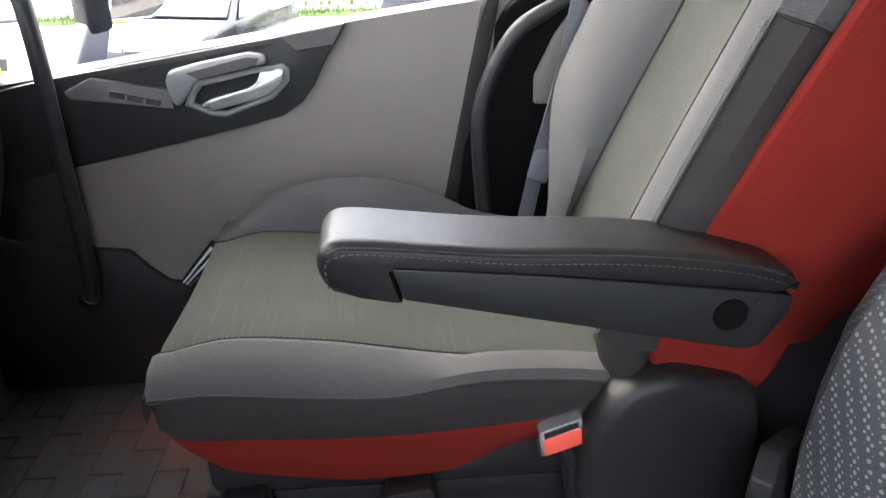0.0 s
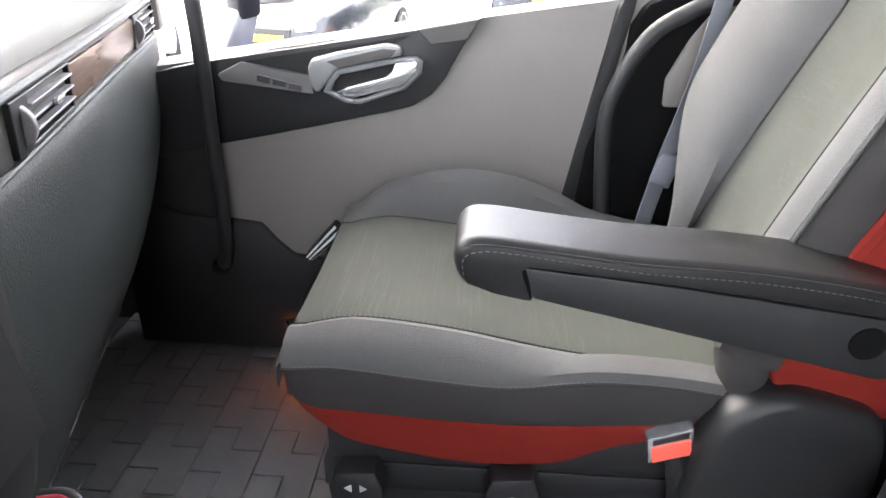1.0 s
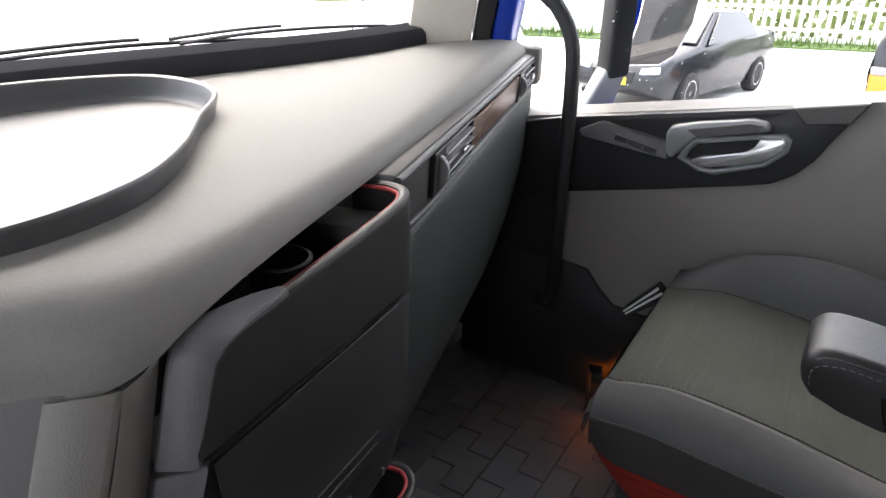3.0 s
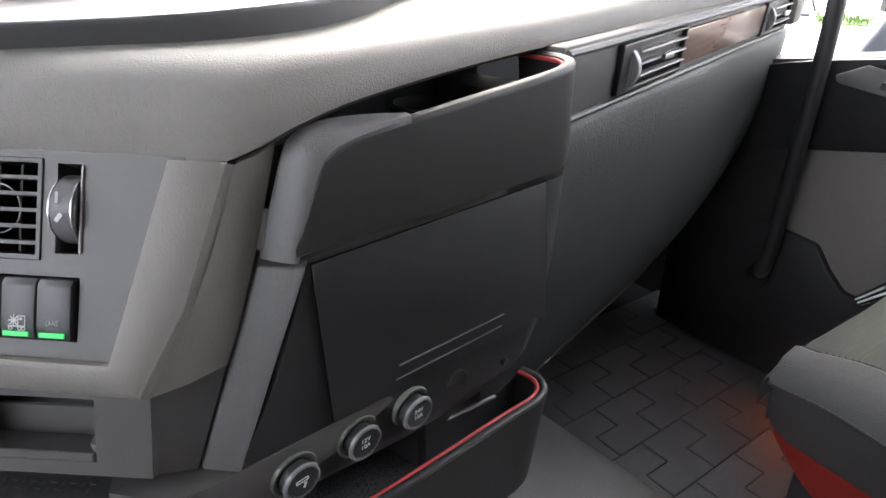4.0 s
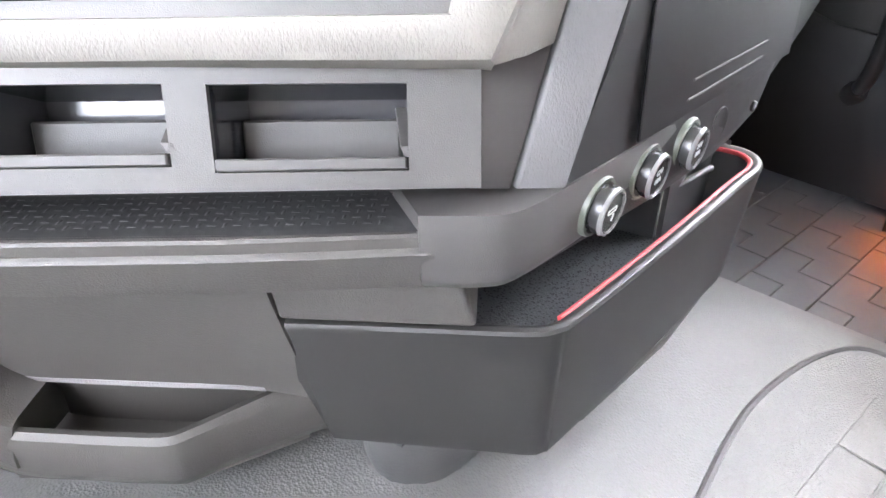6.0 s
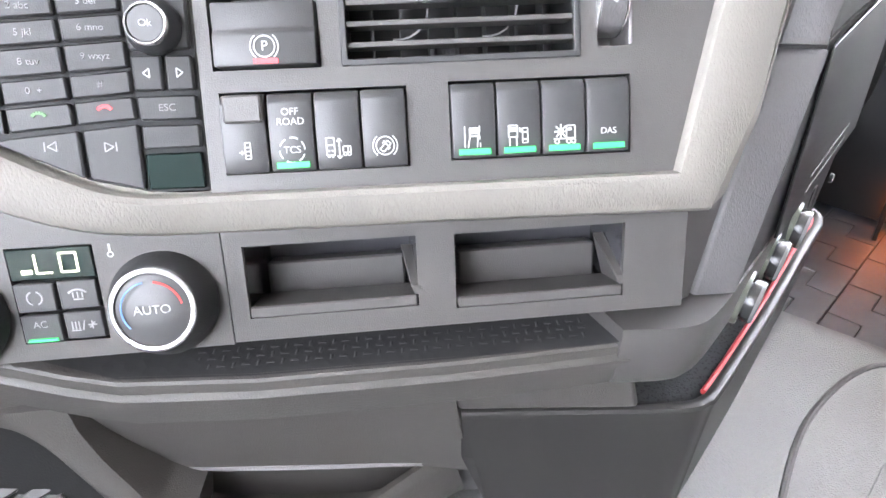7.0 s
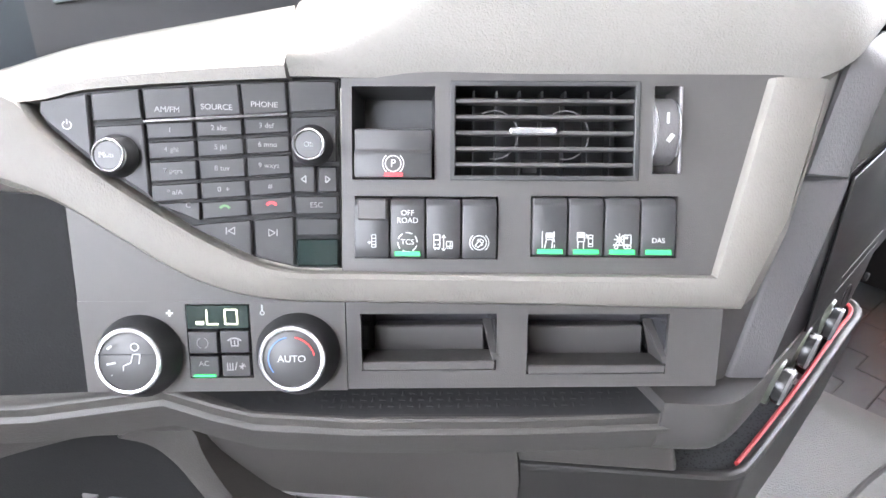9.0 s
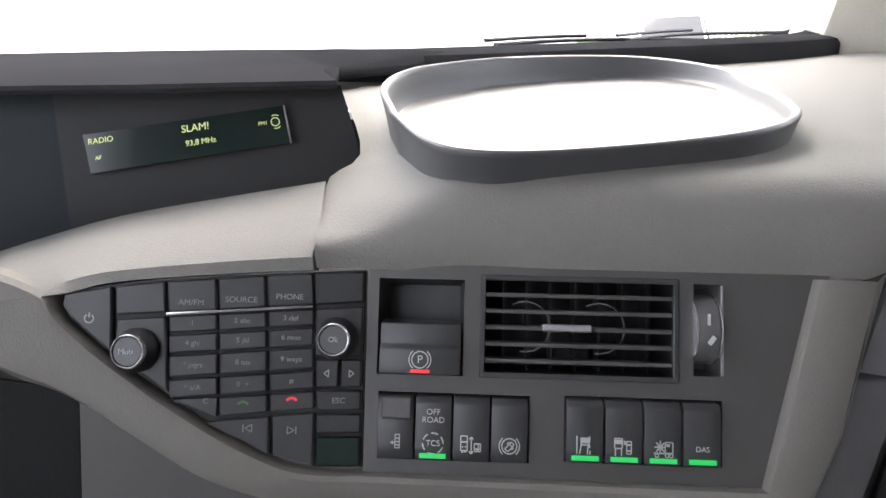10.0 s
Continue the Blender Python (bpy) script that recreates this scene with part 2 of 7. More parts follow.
def solid(name, bm, material, label, category, kind="", group="", smooth=True):
    """A top-level thing that is one mesh."""
    return tagged(part(name, bm, material, None, label, smooth), label, category, group, kind)


def loft(rings, closed=True, caps=True):
    """A skin over rings of equally many points."""
    bm = bmesh.new()
    vs = [[bm.verts.new(p) for p in r] for r in rings]
    k = len(rings[0])
    for a, b in zip(vs, vs[1:]):
        for i in range(k if closed else k - 1):
            j = (i + 1) % k
            bm.faces.new((a[i], a[j], b[j], b[i]))
    if caps and closed:
        bm.faces.new(vs[0][::-1])
        bm.faces.new(vs[-1])
    return bm


def bevelled(bm, width, seg=2, angle=0.5):
    bmesh.ops.remove_doubles(bm, verts=bm.verts, dist=1e-6)
    bmesh.ops.recalc_face_normals(bm, faces=bm.faces)
    edges = [e for e in bm.edges if len(e.link_faces) == 2 and e.calc_face_angle(0) > angle]
    bmesh.ops.bevel(bm, geom=edges, offset=width, segments=seg, profile=0.5, affect="EDGES", clamp_overlap=True)
    return bm


def prism(outline, shift, bevel=0.0, seg=2):
    """A solid between an outline of points and the same outline moved by shift."""
    s = Vector(shift)
    bm = loft([[Vector(p) for p in outline], [Vector(p) + s for p in outline]])
    return bevelled(bm, bevel, seg) if bevel else bm


def padded(outline, place, depth, r, puff=0.0, n=6, round_to=None):
    """A cushion-like block: a closed (a, b) outline swept over depth with edges rounded by r and slightly domed ends."""
    pts = [Vector((*p, 0)) for p in outline]
    m = len(pts)
    turn = sum(a.x * b.y - b.x * a.y for a, b in zip(pts, pts[1:] + pts[:1]))
    side = []
    for i in range(m):
        d = (pts[(i + 1) % m] - pts[i - 1]).normalized()
        side.append(Vector((-d.y, d.x, 0)) * (1 if turn > 0 else -1) * (1.0 if round_to is None or i < round_to else 0.12))
    steps = [(1.4 * r, -puff)] + [(r * (1 - math.sin(a)), r * (1 - math.cos(a))) for a in span(0, math.pi / 2, n)]
    steps += [(i, depth - x) for i, x in reversed(steps)]
    return loft([[place(x, (p + q * i).x, (p + q * i).y) for p, q in zip(pts, side)] for i, x in steps])


def box(x0, x1, y0, y1, z0, z1, bevel=0.0, seg=2):
    return prism([(x0, y0, z0), (x1, y0, z0), (x1, y1, z0), (x0, y1, z0)], (0, 0, z1 - z0), bevel, seg)


def tube(points, r, n=10, flat=1.0, caps=True):
    """A round bar along a line of points; r may be one radius or one for each point."""
    pts = [Vector(p) for p in points]
    rings, last = [], None
    for i, p in enumerate(pts):
        d = (pts[min(i + 1, len(pts) - 1)] - pts[max(i - 1, 0)]).normalized()
        a = (last - d * last.dot(d)).normalized() if last else d.orthogonal().normalized()
        last = a
        b = d.cross(a)
        rr = r[i] if isinstance(r, (list, tuple)) else r
        rings.append([p + rr * (math.cos(2 * math.pi * k / n) * a + flat * math.sin(2 * math.pi * k / n) * b) for k in range(n)])
    return loft(rings, caps=caps)


def smooth_line(points, steps=6):
    """A Catmull-Rom line through points."""
    p = [Vector(q) for q in points]
    p = [2 * p[0] - p[1]] + p + [2 * p[-1] - p[-2]]
    out = []
    for i in range(1, len(p) - 2):
        for k in range(steps):
            t = k / steps
            out.append(0.5 * (2 * p[i] + (p[i + 1] - p[i - 1]) * t + (2 * p[i - 1] - 5 * p[i] + 4 * p[i + 1] - p[i + 2]) * t**2
                              + (3 * p[i] - p[i - 1] - 3 * p[i + 1] + p[i + 2]) * t**3))
    return out + [p[-2]]


def lathe(profile, centre, axis, n=40, caps=True):
    """A turned solid: (height along the axis, radius) pairs."""
    ax = Vector(axis).normalized()
    a = ax.orthogonal().normalized()
    b = ax.cross(a)
    c = Vector(centre)
    rings = [[c + h * ax + r * (math.cos(2 * math.pi * k / n) * a + math.sin(2 * math.pi * k / n) * b) for k in range(n)] for h, r in profile]
    return loft(rings, caps=caps)


def sheet(fn, us, vs, thick=None):
    """A surface fn(u, v) over a net; thick moves a second skin and closes the rim."""
    bm = bmesh.new()
    top = [[bm.verts.new(fn(u, v)) for v in vs] for u in us]
    for i in range(len(us) - 1):
        for j in range(len(vs) - 1):
            bm.faces.new((top[i][j], top[i + 1][j], top[i + 1][j + 1], top[i][j + 1]))
    if thick:
        t = Vector(thick)
        low = [[bm.verts.new(v.co + t) for v in row] for row in top]
        for i in range(len(us) - 1):
            for j in range(len(vs) - 1):
                bm.faces.new((low[i][j], low[i][j + 1], low[i + 1][j + 1], low[i + 1][j]))
        rim = [(i, 0) for i in range(len(us))] + [(len(us) - 1, j) for j in range(1, len(vs))]
        rim += [(i, len(vs) - 1) for i in range(len(us) - 2, -1, -1)] + [(0, j) for j in range(len(vs) - 2, 0, -1)]
        for (a, b), (c, d) in zip(rim, rim[1:] + rim[:1]):
            bm.faces.new((top[a][b], low[a][b], low[c][d], top[c][d]))
    return bm


def span(a, b, n):
    return [a + (b - a) * i / n for i in range(n + 1)]


def holeplate(us, vs, holes, place, n0, depth):
    """A plate over the net us x vs at height n0 with rectangular holes (u0, u1, v0, v1); depth is its thickness."""
    us = sorted({round(u, 5) for u in [*us, *(h[i] for h in holes for i in (0, 1))]})
    vs = sorted({round(v, 5) for v in [*vs, *(h[i] for h in holes for i in (2, 3))]})
    full = {}
    for i in range(len(us) - 1):
        for j in range(len(vs) - 1):
            cu, cv = (us[i] + us[i + 1]) / 2, (vs[j] + vs[j + 1]) / 2
            full[i, j] = not any(h[0] < cu < h[1] and h[2] < cv < h[3] for h in holes)
    bm = bmesh.new()
    vert = {}

    def at(i, j, k):
        if (i, j, k) not in vert:
            vert[i, j, k] = bm.verts.new(place(us[i], vs[j], n0 - depth * k))
        return vert[i, j, k]

    for (i, j), f in full.items():
        if f:
            bm.faces.new((at(i, j, 0), at(i + 1, j, 0), at(i + 1, j + 1, 0), at(i, j + 1, 0)))
            for (a, b), (c, d), (x, y) in (((i, j), (i + 1, j), (i, j - 1)), ((i + 1, j), (i + 1, j + 1), (i + 1, j)),
                                           ((i + 1, j + 1), (i, j + 1), (i, j + 1)), ((i, j + 1), (i, j), (i - 1, j))):
                if not full.get((x, y)):
                    bm.faces.new((at(a, b, 0), at(a, b, 1), at(c, d, 1), at(c, d, 0)))
    return bm


def letters(text, size, place, parent, material, name="print", slant=0.0, align="CENTER", weight=0.0):
    """Printed writing as thin raised letters; place(x, y, h) puts the letter plane into the world."""
    cu = bpy.data.curves.new("t", "FONT")
    cu.body, cu.size, cu.align_x, cu.align_y = text, size, align, "CENTER"
    cu.offset = weight
    tmp = bpy.data.objects.new("t", cu)
    scene.collection.objects.link(tmp)
    me = bpy.data.meshes.new_from_object(tmp.evaluated_get(bpy.context.evaluated_depsgraph_get()))
    bpy.data.objects.remove(tmp)
    bm = bmesh.new()
    bm.from_mesh(me)
    bpy.data.meshes.remove(me)
    for v in bm.verts:
        v.co = place(v.co.x + slant * v.co.y, v.co.y, 0.0)
    ext = bmesh.ops.extrude_face_region(bm, geom=bm.faces[:])
    push = Vector(place(0, 0, 0.0004)) - Vector(place(0, 0, 0))
    for g in ext["geom"]:
        if isinstance(g, bmesh.types.BMVert):
            g.co += push
    return part(name, bm, material, parent, smooth=False)


def pieces(shapes, place, h=0.0004):
    """Small flat printed shapes: lists of (x, y) outlines, raised by h."""
    bm = bmesh.new()
    for outline in shapes:
        low = [bm.verts.new(place(x, y, 0.0)) for x, y in outline]
        top = [bm.verts.new(place(x, y, h)) for x, y in outline]
        bm.faces.new(top)
        for i in range(len(outline)):
            j = (i + 1) % len(outline)
            bm.faces.new((low[i], low[j], top[j], top[i]))
    return bm


def bar(x0, y0, x1, y1, w):
    """The outline of a straight stroke."""
    d = math.hypot(x1 - x0, y1 - y0) or 1
    a, b = -(y1 - y0) / d * w / 2, (x1 - x0) / d * w / 2
    return [(x0 + a, y0 + b), (x0 - a, y0 - b), (x1 - a, y1 - b), (x1 + a, y1 + b)]


def frame_of(x0, y0, x1, y1, w):
    """Four strokes round a rectangle."""
    return [bar(x0, y0, x1, y0, w), bar(x1, y0, x1, y1, w), bar(x1, y1, x0, y1, w), bar(x0, y1, x0, y0, w)]


def arc_strokes(cx, cy, r, a0, a1, w, n=10):
    pts = [(cx + r * math.cos(radians(a0 + (a1 - a0) * i / n)), cy + r * math.sin(radians(a0 + (a1 - a0) * i / n))) for i in range(n + 1)]
    return [bar(*p, *q, w) for p, q in zip(pts, pts[1:])]


def stitches(points, parent, length=0.006, gap=0.003, r=0.0009, material=None, label="light grey thread"):
    """A row of thread stitches along a line, as one part."""
    line = smooth_line(points, 10)
    bm = bmesh.new()
    run, on, start = 0.0, True, line[0]
    for p, q in zip(line, line[1:]):
        d = (q - p).length
        if d < 1e-6:
            continue
        s = 0.0
        while s < d:
            need = (length if on else gap) - run
            if s + need > d:
                run += d - s
                break
            s += need
            here = p + (q - p) * (s / d)
            if on:
                piece = tube([start, here], r, 5)
                me = bpy.data.meshes.new("s")
                piece.to_mesh(me)
                piece.free()
                bm.from_mesh(me)
                bpy.data.meshes.remove(me)
            else:
                start = here
            on, run = not on, 0.0
    return part("stitching", bm, material or M_STITCH, parent, label)

# ---- frames of reference on the dash ----
PO, PU, PV, PN = Vector((-0.08, 0.4641, 0.53)), Vector((0.541, -0.841, 0)), Vector((0.356, 0.2291, 0.906)), Vector((-0.762, -0.49, 0.423))


def on_panel(u, v, n=0.0):
    """The driver-side switch panel: u along it, v up it, n out of it; its keypad end bends towards the driver."""
    bend = 0.195 * max(0.0, -u - 0.008)
    return PO + u * PU + v * PV + (n + bend) * PN


def on_climate(u, v, n=0.0):
    return PO + u * PU + v * PV + (n + 0.0033 - 0.0633 * u + 0.144 * v) * PN


def on_side(x, z, d=0.0):
    """The face of the centre stack towards the cab: d out of it."""
    return Vector((x - 0.19 * d, 0.234 - 0.195 * (x - 0.129) - 0.98 * d, z))


def put(place, u, v, n=0.0):
    return lambda x, y, h: place(u + x, v + y, n + h)


# ---- the cab's own axes: across, ahead; the seat, doors and walls follow them ----
CAB = Matrix.Translation((0.529, 0.001, 0)) @ Matrix.Rotation(radians(-16), 4, "Z")


def in_cab(bm):
    for v in bm.verts:
        v.co = CAB @ v.co
    return bm


def cab_point(x, y, z):
    return CAB @ Vector((x, y, z))


# ---- cab shell ----
def cab():
    solid("floor", in_cab(box(-1.95, 0.62, -1.5, 0.85, -0.08, -0.012)), M_RUBBER, "black rubber cab floor", "floor", "structure")
    solid("wall_rear", in_cab(box(-1.95, 0.62, -1.56, -1.5, -0.08, 1.9)), M_CURTAIN, "grey lined rear cab wall", "wall", "structure")
    solid("ceiling", in_cab(box(-1.95, 0.62, -1.56, 0.75, 1.9, 1.95)), M_HEAD, "pale cab headlining", "ceiling", "structure")
    # driver side: closed below the window line, its window is open to the yard
    for nm, a in (("wall_left_rear", (-1.95, -1.89, -1.5, -0.62, -0.08, 1.9)), ("wall_left_top", (-1.95, -1.89, -0.62, 0.75, 1.75, 1.9)), ("wall_left_front", (-1.95, -1.89, -0.62, 0.85, -0.08, 0.68))):
        solid(nm, in_cab(box(*a)), M_CURTAIN, "grey cab wall round the driver window", "wall", "structure")
    # unseen panel, added to cut side light on the left trim
    solid("wall_left_light_block", in_cab(box(-1.95, -1.89, 0.42, 0.75, 0.68, 1.75)), M_CURTAIN, "unseen grey panel added to narrow the driver window's light", "wall", "structure")
    for nm, a in (("wall_right_rear", (0.5, 0.62, -1.5, -0.75, -0.08, 1.9)), ("wall_right_top", (0.5, 0.62, -0.75, 0.6, 1.75, 1.9)), ("wall_right_front", (0.58, 0.64, 0.12, 0.85, -0.08, 0.5))):
        solid(nm, in_cab(box(*a)), M_CURTAIN if "front" not in nm else M_RUBBER, "cab side wall round the passenger door", "wall", "structure")
    solid("wall_front", in_cab(box(-1.95, 0.62, 0.85, 0.91, -0.08, 0.60)), M_RUBBER, "dark front bulkhead below the windscreen", "wall", "structure")
    # unseen block, brought down low to keep high sky light off the dash
    solid("wall_front_top_mask", in_cab(box(-1.95, 0.62, 0.2, 0.66, 1.24, 1.95)), M_CURTAIN, "unseen grey block added above the windscreen to cut skylight", "wall", "structure")
    # added light stops behind the centre stack and below the driver's dash
    solid("wall_light_stop_centre", prism([(-0.20, 0.87, -0.01), (0.10, 0.385, -0.01), (0.39, 0.36, -0.01), (0.46, 0.62, -0.01), (0.12, 0.98, -0.01), (-0.1, 1.02, -0.01)], (0, 0, 0.5)), M_RUBBER, "black block added behind the centre stack against stray light", "wall", "structure")
    solid("wall_light_stop_driver", prism([(-0.22, 0.90, 0.0), (-1.32, 0.86, 0.0), (-1.32, 0.93, 0.0), (-0.2, 1.0, 0.0)], (0, 0, 0.69)), M_RUBBER, "unseen black wall added to keep windscreen light out of the footwell", "wall", "structure")


cab()

COWL = [(-1.08, 0.95), (-0.98, 1.05), (-0.65, 1.14), (-0.3, 1.14), (-0.02, 1.06), (0.17, 0.925), (0.268, 0.82), (0.31, 0.777), (0.37, 0.735), (0.607, 0.61), (0.725, 0.545), (0.905, 0.458), (1.12, 0.385)]


def windscreen():
    w = thing("window_front", cab_point(-0.68, 0.8, 0.7), "large clear curved windscreen above a black rubber seal", "windscreen", kind="structure")
    line = [p + CAB.to_3x3() @ Vector((0.012, 0.04, 0)) for p in smooth_line([(x, y, 0.705) for x, y in COWL], 5)]
    back = CAB.to_3x3() @ Vector((0, -0.2, 0))
    pane = loft([[p for p in line], [p + back + Vector((0, 0, 0.87)) for p in line]], closed=False)
    ob = part("pane", pane, M_GLASS, w)
    ob.visible_shadow = False
    lip = smooth_line([(x, y, 0) for x, y in COWL], 5)
    outw = CAB.to_3x3() @ Vector((0.012, 0.04, 0))
    part("seal", loft([[p + outw * k + Vector((0, 0, z)) for k, z in ((0.05, 0.640), (0.0, 0.668), (0.0, 0.692), (0.12, 0.700), (0.4, 0.7035), (1.1, 0.706), (1.1, 0.66))] for p in lip]), M_COWL, w, "black rubber cowl strip")
    # wipers parked along the glass outside
    out = CAB.to_3x3() @ Vector((0, 0.045, 0))
    for a, b, lift in ((42, 52, 0.004), (47, 58, 0.005)):
        pts = [line[a].lerp(line[b], i / 9) + out * (0.4 + 0.8 * math.sin(math.pi * i / 9)) + Vector((0, 0, -0.004 + lift * (1 - i / 9))) for i in range(10)]
        wiper = thing("wiper", pts[0], "black wiper blade parked outside the windscreen", "wiper", "windscreen wipers")
        part("blade", tube(pts, 0.003, 6), M_BLACK, wiper)
        part("arm", tube([p + out * 0.4 + Vector((0, 0, 0.004)) for p in pts[:6]], 0.0028, 6), M_BLACK, wiper)


windscreen()


def pillars():
    # right A-pillar: cream lining inside, blue door frame outside it
    lean = CAB.to_3x3() @ Vector((-0.03, -0.17, 0.9))
    for nm, pts, m, lb, ct in (("pillar_right_lining", ((0.40, 0.575), (0.455, 0.475), (0.50, 0.50), (0.46, 0.62)), M_PILLAR, "cream front pillar lining", "pillar"),
                               ("pillar_right_seal", ((0.458, 0.472), (0.474, 0.447), (0.51, 0.46), (0.50, 0.498)), M_RUBBER, "black door seal along the front pillar", "seal"),
                               ("pillar_right_frame", ((0.477, 0.443), (0.494, 0.415), (0.56, 0.43), (0.52, 0.48)), M_BLUE, "blue painted door frame on the front pillar", "pillar")):
        solid(nm, prism([cab_point(x, y, 0.62) for x, y in pts], lean, 0.005), m, lb, ct, "structure")
    solid("pillar_left_lining", prism([cab_point(-1.36 - x, y, 0.62) for x, y in ((0.40, 0.575), (0.455, 0.475), (0.50, 0.50), (0.46, 0.62))], CAB.to_3x3() @ Vector((0.03, -0.17, 0.9)), 0.005), M_PILLAR, "cream front pillar lining", "pillar", "structure")


pillars()


def dash():
    """The long dash moulding: top skin, rolled front edge, strip with vents and knee panel."""
    d = thing("dashboard", (0.5, 0.4, 0.3), "grey grained truck dashboard with a dark knee panel and two vents", "dashboard")
    front = smooth_line([tuple(on_panel(u, 0.1035, -0.001)) for u in (-0.036, 0.03, 0.10, 0.17, 0.235, 0.262)] + [(0.118, 0.252, 0.632), (0.145, 0.246, 0.641), (0.19, 0.241, 0.648), (0.28, 0.235, 0.653)]
                        + [(0.40, 0.230, 0.655), (0.6, 0.228, 0.655), (0.85, 0.226, 0.655), (1.135, 0.226, 0.655)], 5)
    rear = smooth_line([(x, y, 0.672) for x, y in COWL[6:]], 12)
    inner = CAB.to_3x3() @ Vector((0.003, 0.012, 0))
    n = len(front) - 1
    rings = []
    for i, f in enumerate(front):
        b = rear[int((len(rear) - 1) * i / n)] + inner
        out = Vector((b.x - f.x, b.y - f.y, 0)).normalized()
        rise = 0.674 + 0.009 * min(1.0, max(0.0, (i - 52) / 8)) - f.z
        ring = [f + Vector((0, 0, -0.004)) + out * 0.012] + [f + out * w + Vector((0, 0, rise * h)) for w, h in ((0.0, 0.0), (0.0015, 0.3), (0.008, 0.62), (0.020, 0.88), (0.042, 1.0))]
        base = ring[-1]
        for k, z in ((0.12, 0.05), (0.3, 0.15), (0.6, 0.4), (1.0, 1.0)):
            p = base.lerp(b, k)
            ring.append(Vector((p.x, p.y, base.z + (0.672 - base.z) * z)))
        rings.append(ring)
    # the end towards the driver: follows the split line, then a crest that turns along the dash
    f0 = on_panel(-0.036, 0.104, 0.003)
    lift = lambda x, y, z: f0 + Vector((x, y, z))
    side = [rings[0][0], f0, lift(0.001, 0.001, 0.006), lift(0.004, 0.004, 0.011), lift(0.012, 0.012, 0.014)] + [Vector(p) for p in ((-0.03, 0.548, 0.643), (0.022, 0.592, 0.647), (0.0615, 0.599, 0.655), (0.1345, 0.6762, 0.668), (0.262, 0.826, 0.673))]
    for i in range(7):
        k = i / 7
        k = k * k * (3 - 2 * k)
        rings[i] = [rings[i][0], rings[i][1]] + [q.lerp(p, k) for q, p in zip(side[2:], rings[7][2:])]
        if i:
            for j in (2, 3, 4):
                rings[i][j] = rings[i][1] + (side[j] - f0).lerp(rings[7][j] - rings[7][1], k)
    rings = [[r[0]] + smooth_line(r[1:], 3) for r in rings]
    part("top_skin", loft(rings, closed=False), M_DASH, d, "grey grained top skin")
    # black skin closing the underside of the rolled front edge
    part("edge_underside", loft([[r[0], r[1], r[1] + Vector((0.0, 0.02, -0.003)), r[0] + Vector((0.0, 0.05, 0))] for r in rings]), M_BLACK, d, "dark underside of the edge")
    # strip with vents
    part("vent_strip", bevelled(prism([(0.384, 0.2165, 0.590), (1.135, 0.2165, 0.590), (1.135, 0.213, 0.656), (0.384, 0.213, 0.656)], (0, 0.03, 0)), 0.003), M_PANEL, d, "dark strip under the top edge")
    part("decor_strip", bevelled(prism([(0.655, 0.2125, 0.603), (0.975, 0.2125, 0.603), (0.975, 0.209, 0.643), (0.655, 0.209, 0.643)], (0, 0.01, 0)), 0.002), M_WOOD, d, "bronze decor strip")
    part("lower_bead", tube([(0.386, 0.2145, 0.594), (1.13, 0.2145, 0.594)], 0.003, 8), M_DARK, d)
    part("upper_bead", tube([(0.386, 0.2115, 0.650), (1.13, 0.2115, 0.650)], 0.0035, 8), M_DARK, d)
    part("joint_filler", prism([(0.116, 0.265, 0.59), (0.16, 0.257, 0.59), (0.18, 0.29, 0.59), (0.12, 0.29, 0.59)], (0, 0, 0.036)), M_BLACK, d)
    part("end_cap", box(1.137, 1.18, 0.2, 0.27, 0.6, 0.668, 0.008), M_DASH, d, "grey end cap")
    for x0, x1 in ((0.487, 0.652), (0.978, 1.13)):
        vent = part("vent", bevelled(holeplate([x0, x1], [0.0, 1.0], [(x0 + 0.04, x1 - 0.003, 0.08, 0.95)], lambda u, v, n: Vector((u, 0.2155 - 0.003 * v - n, 0.599 + 0.047 * v)), 0.005, 0.007), 0.001, 1), M_BLACK, d, "black vent frame")
        # solid near-black block, painted as the unlit depth behind the slats
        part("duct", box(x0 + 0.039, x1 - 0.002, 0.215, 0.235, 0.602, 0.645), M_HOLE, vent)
        for k in range(3):
            z = 0.611 + 0.0115 * k
            # glint along the slat edges is put into the pale colour
            part("slat", box(x0 + 0.04, x1 - 0.003, 0.2065 - 0.0005 * k, 0.22, z, z + 0.0022, 0.0007, 1), M_TRIM2, vent, "vent slat, its glint put in as pale grey")
        part("tab", box(x0 + 0.088, x0 + 0.112, 0.2005, 0.206, 0.6215, 0.6275, 0.001, 1), M_SILVER, vent, "silver tab")
        part("wheel", lathe([(-0.004, 0.02), (-0.003, 0.021), (0.003, 0.021), (0.004, 0.02)], (x0 + 0.022, 0.2205, 0.622), (1, 0, 0), 28), M_TRIM2, vent, "grey thumb wheel")
    # knee panel, bulging then drawn in towards the floor and the door
    prof = smooth_line([(0, 0.22, 0.596), (0, 0.2085, 0.575), (0, 0.205, 0.48), (0, 0.218, 0.38), (0, 0.25, 0.29), (0, 0.31, 0.2), (0, 0.42, 0.12), (0, 0.5, 0.0)], 5)

    def knee(x, k):
        z = prof[k].z
        edge = 0.62 + 0.9 * max(0.0, z - 0.1)
        return Vector((x, prof[k].y + 0.5 * max(0.0, x - edge) ** 2, z))
    part("knee_panel", sheet(knee, span(0.30, 1.2, 18), list(range(len(prof)))), M_FASCIA, d, "dark green-grey knee panel")
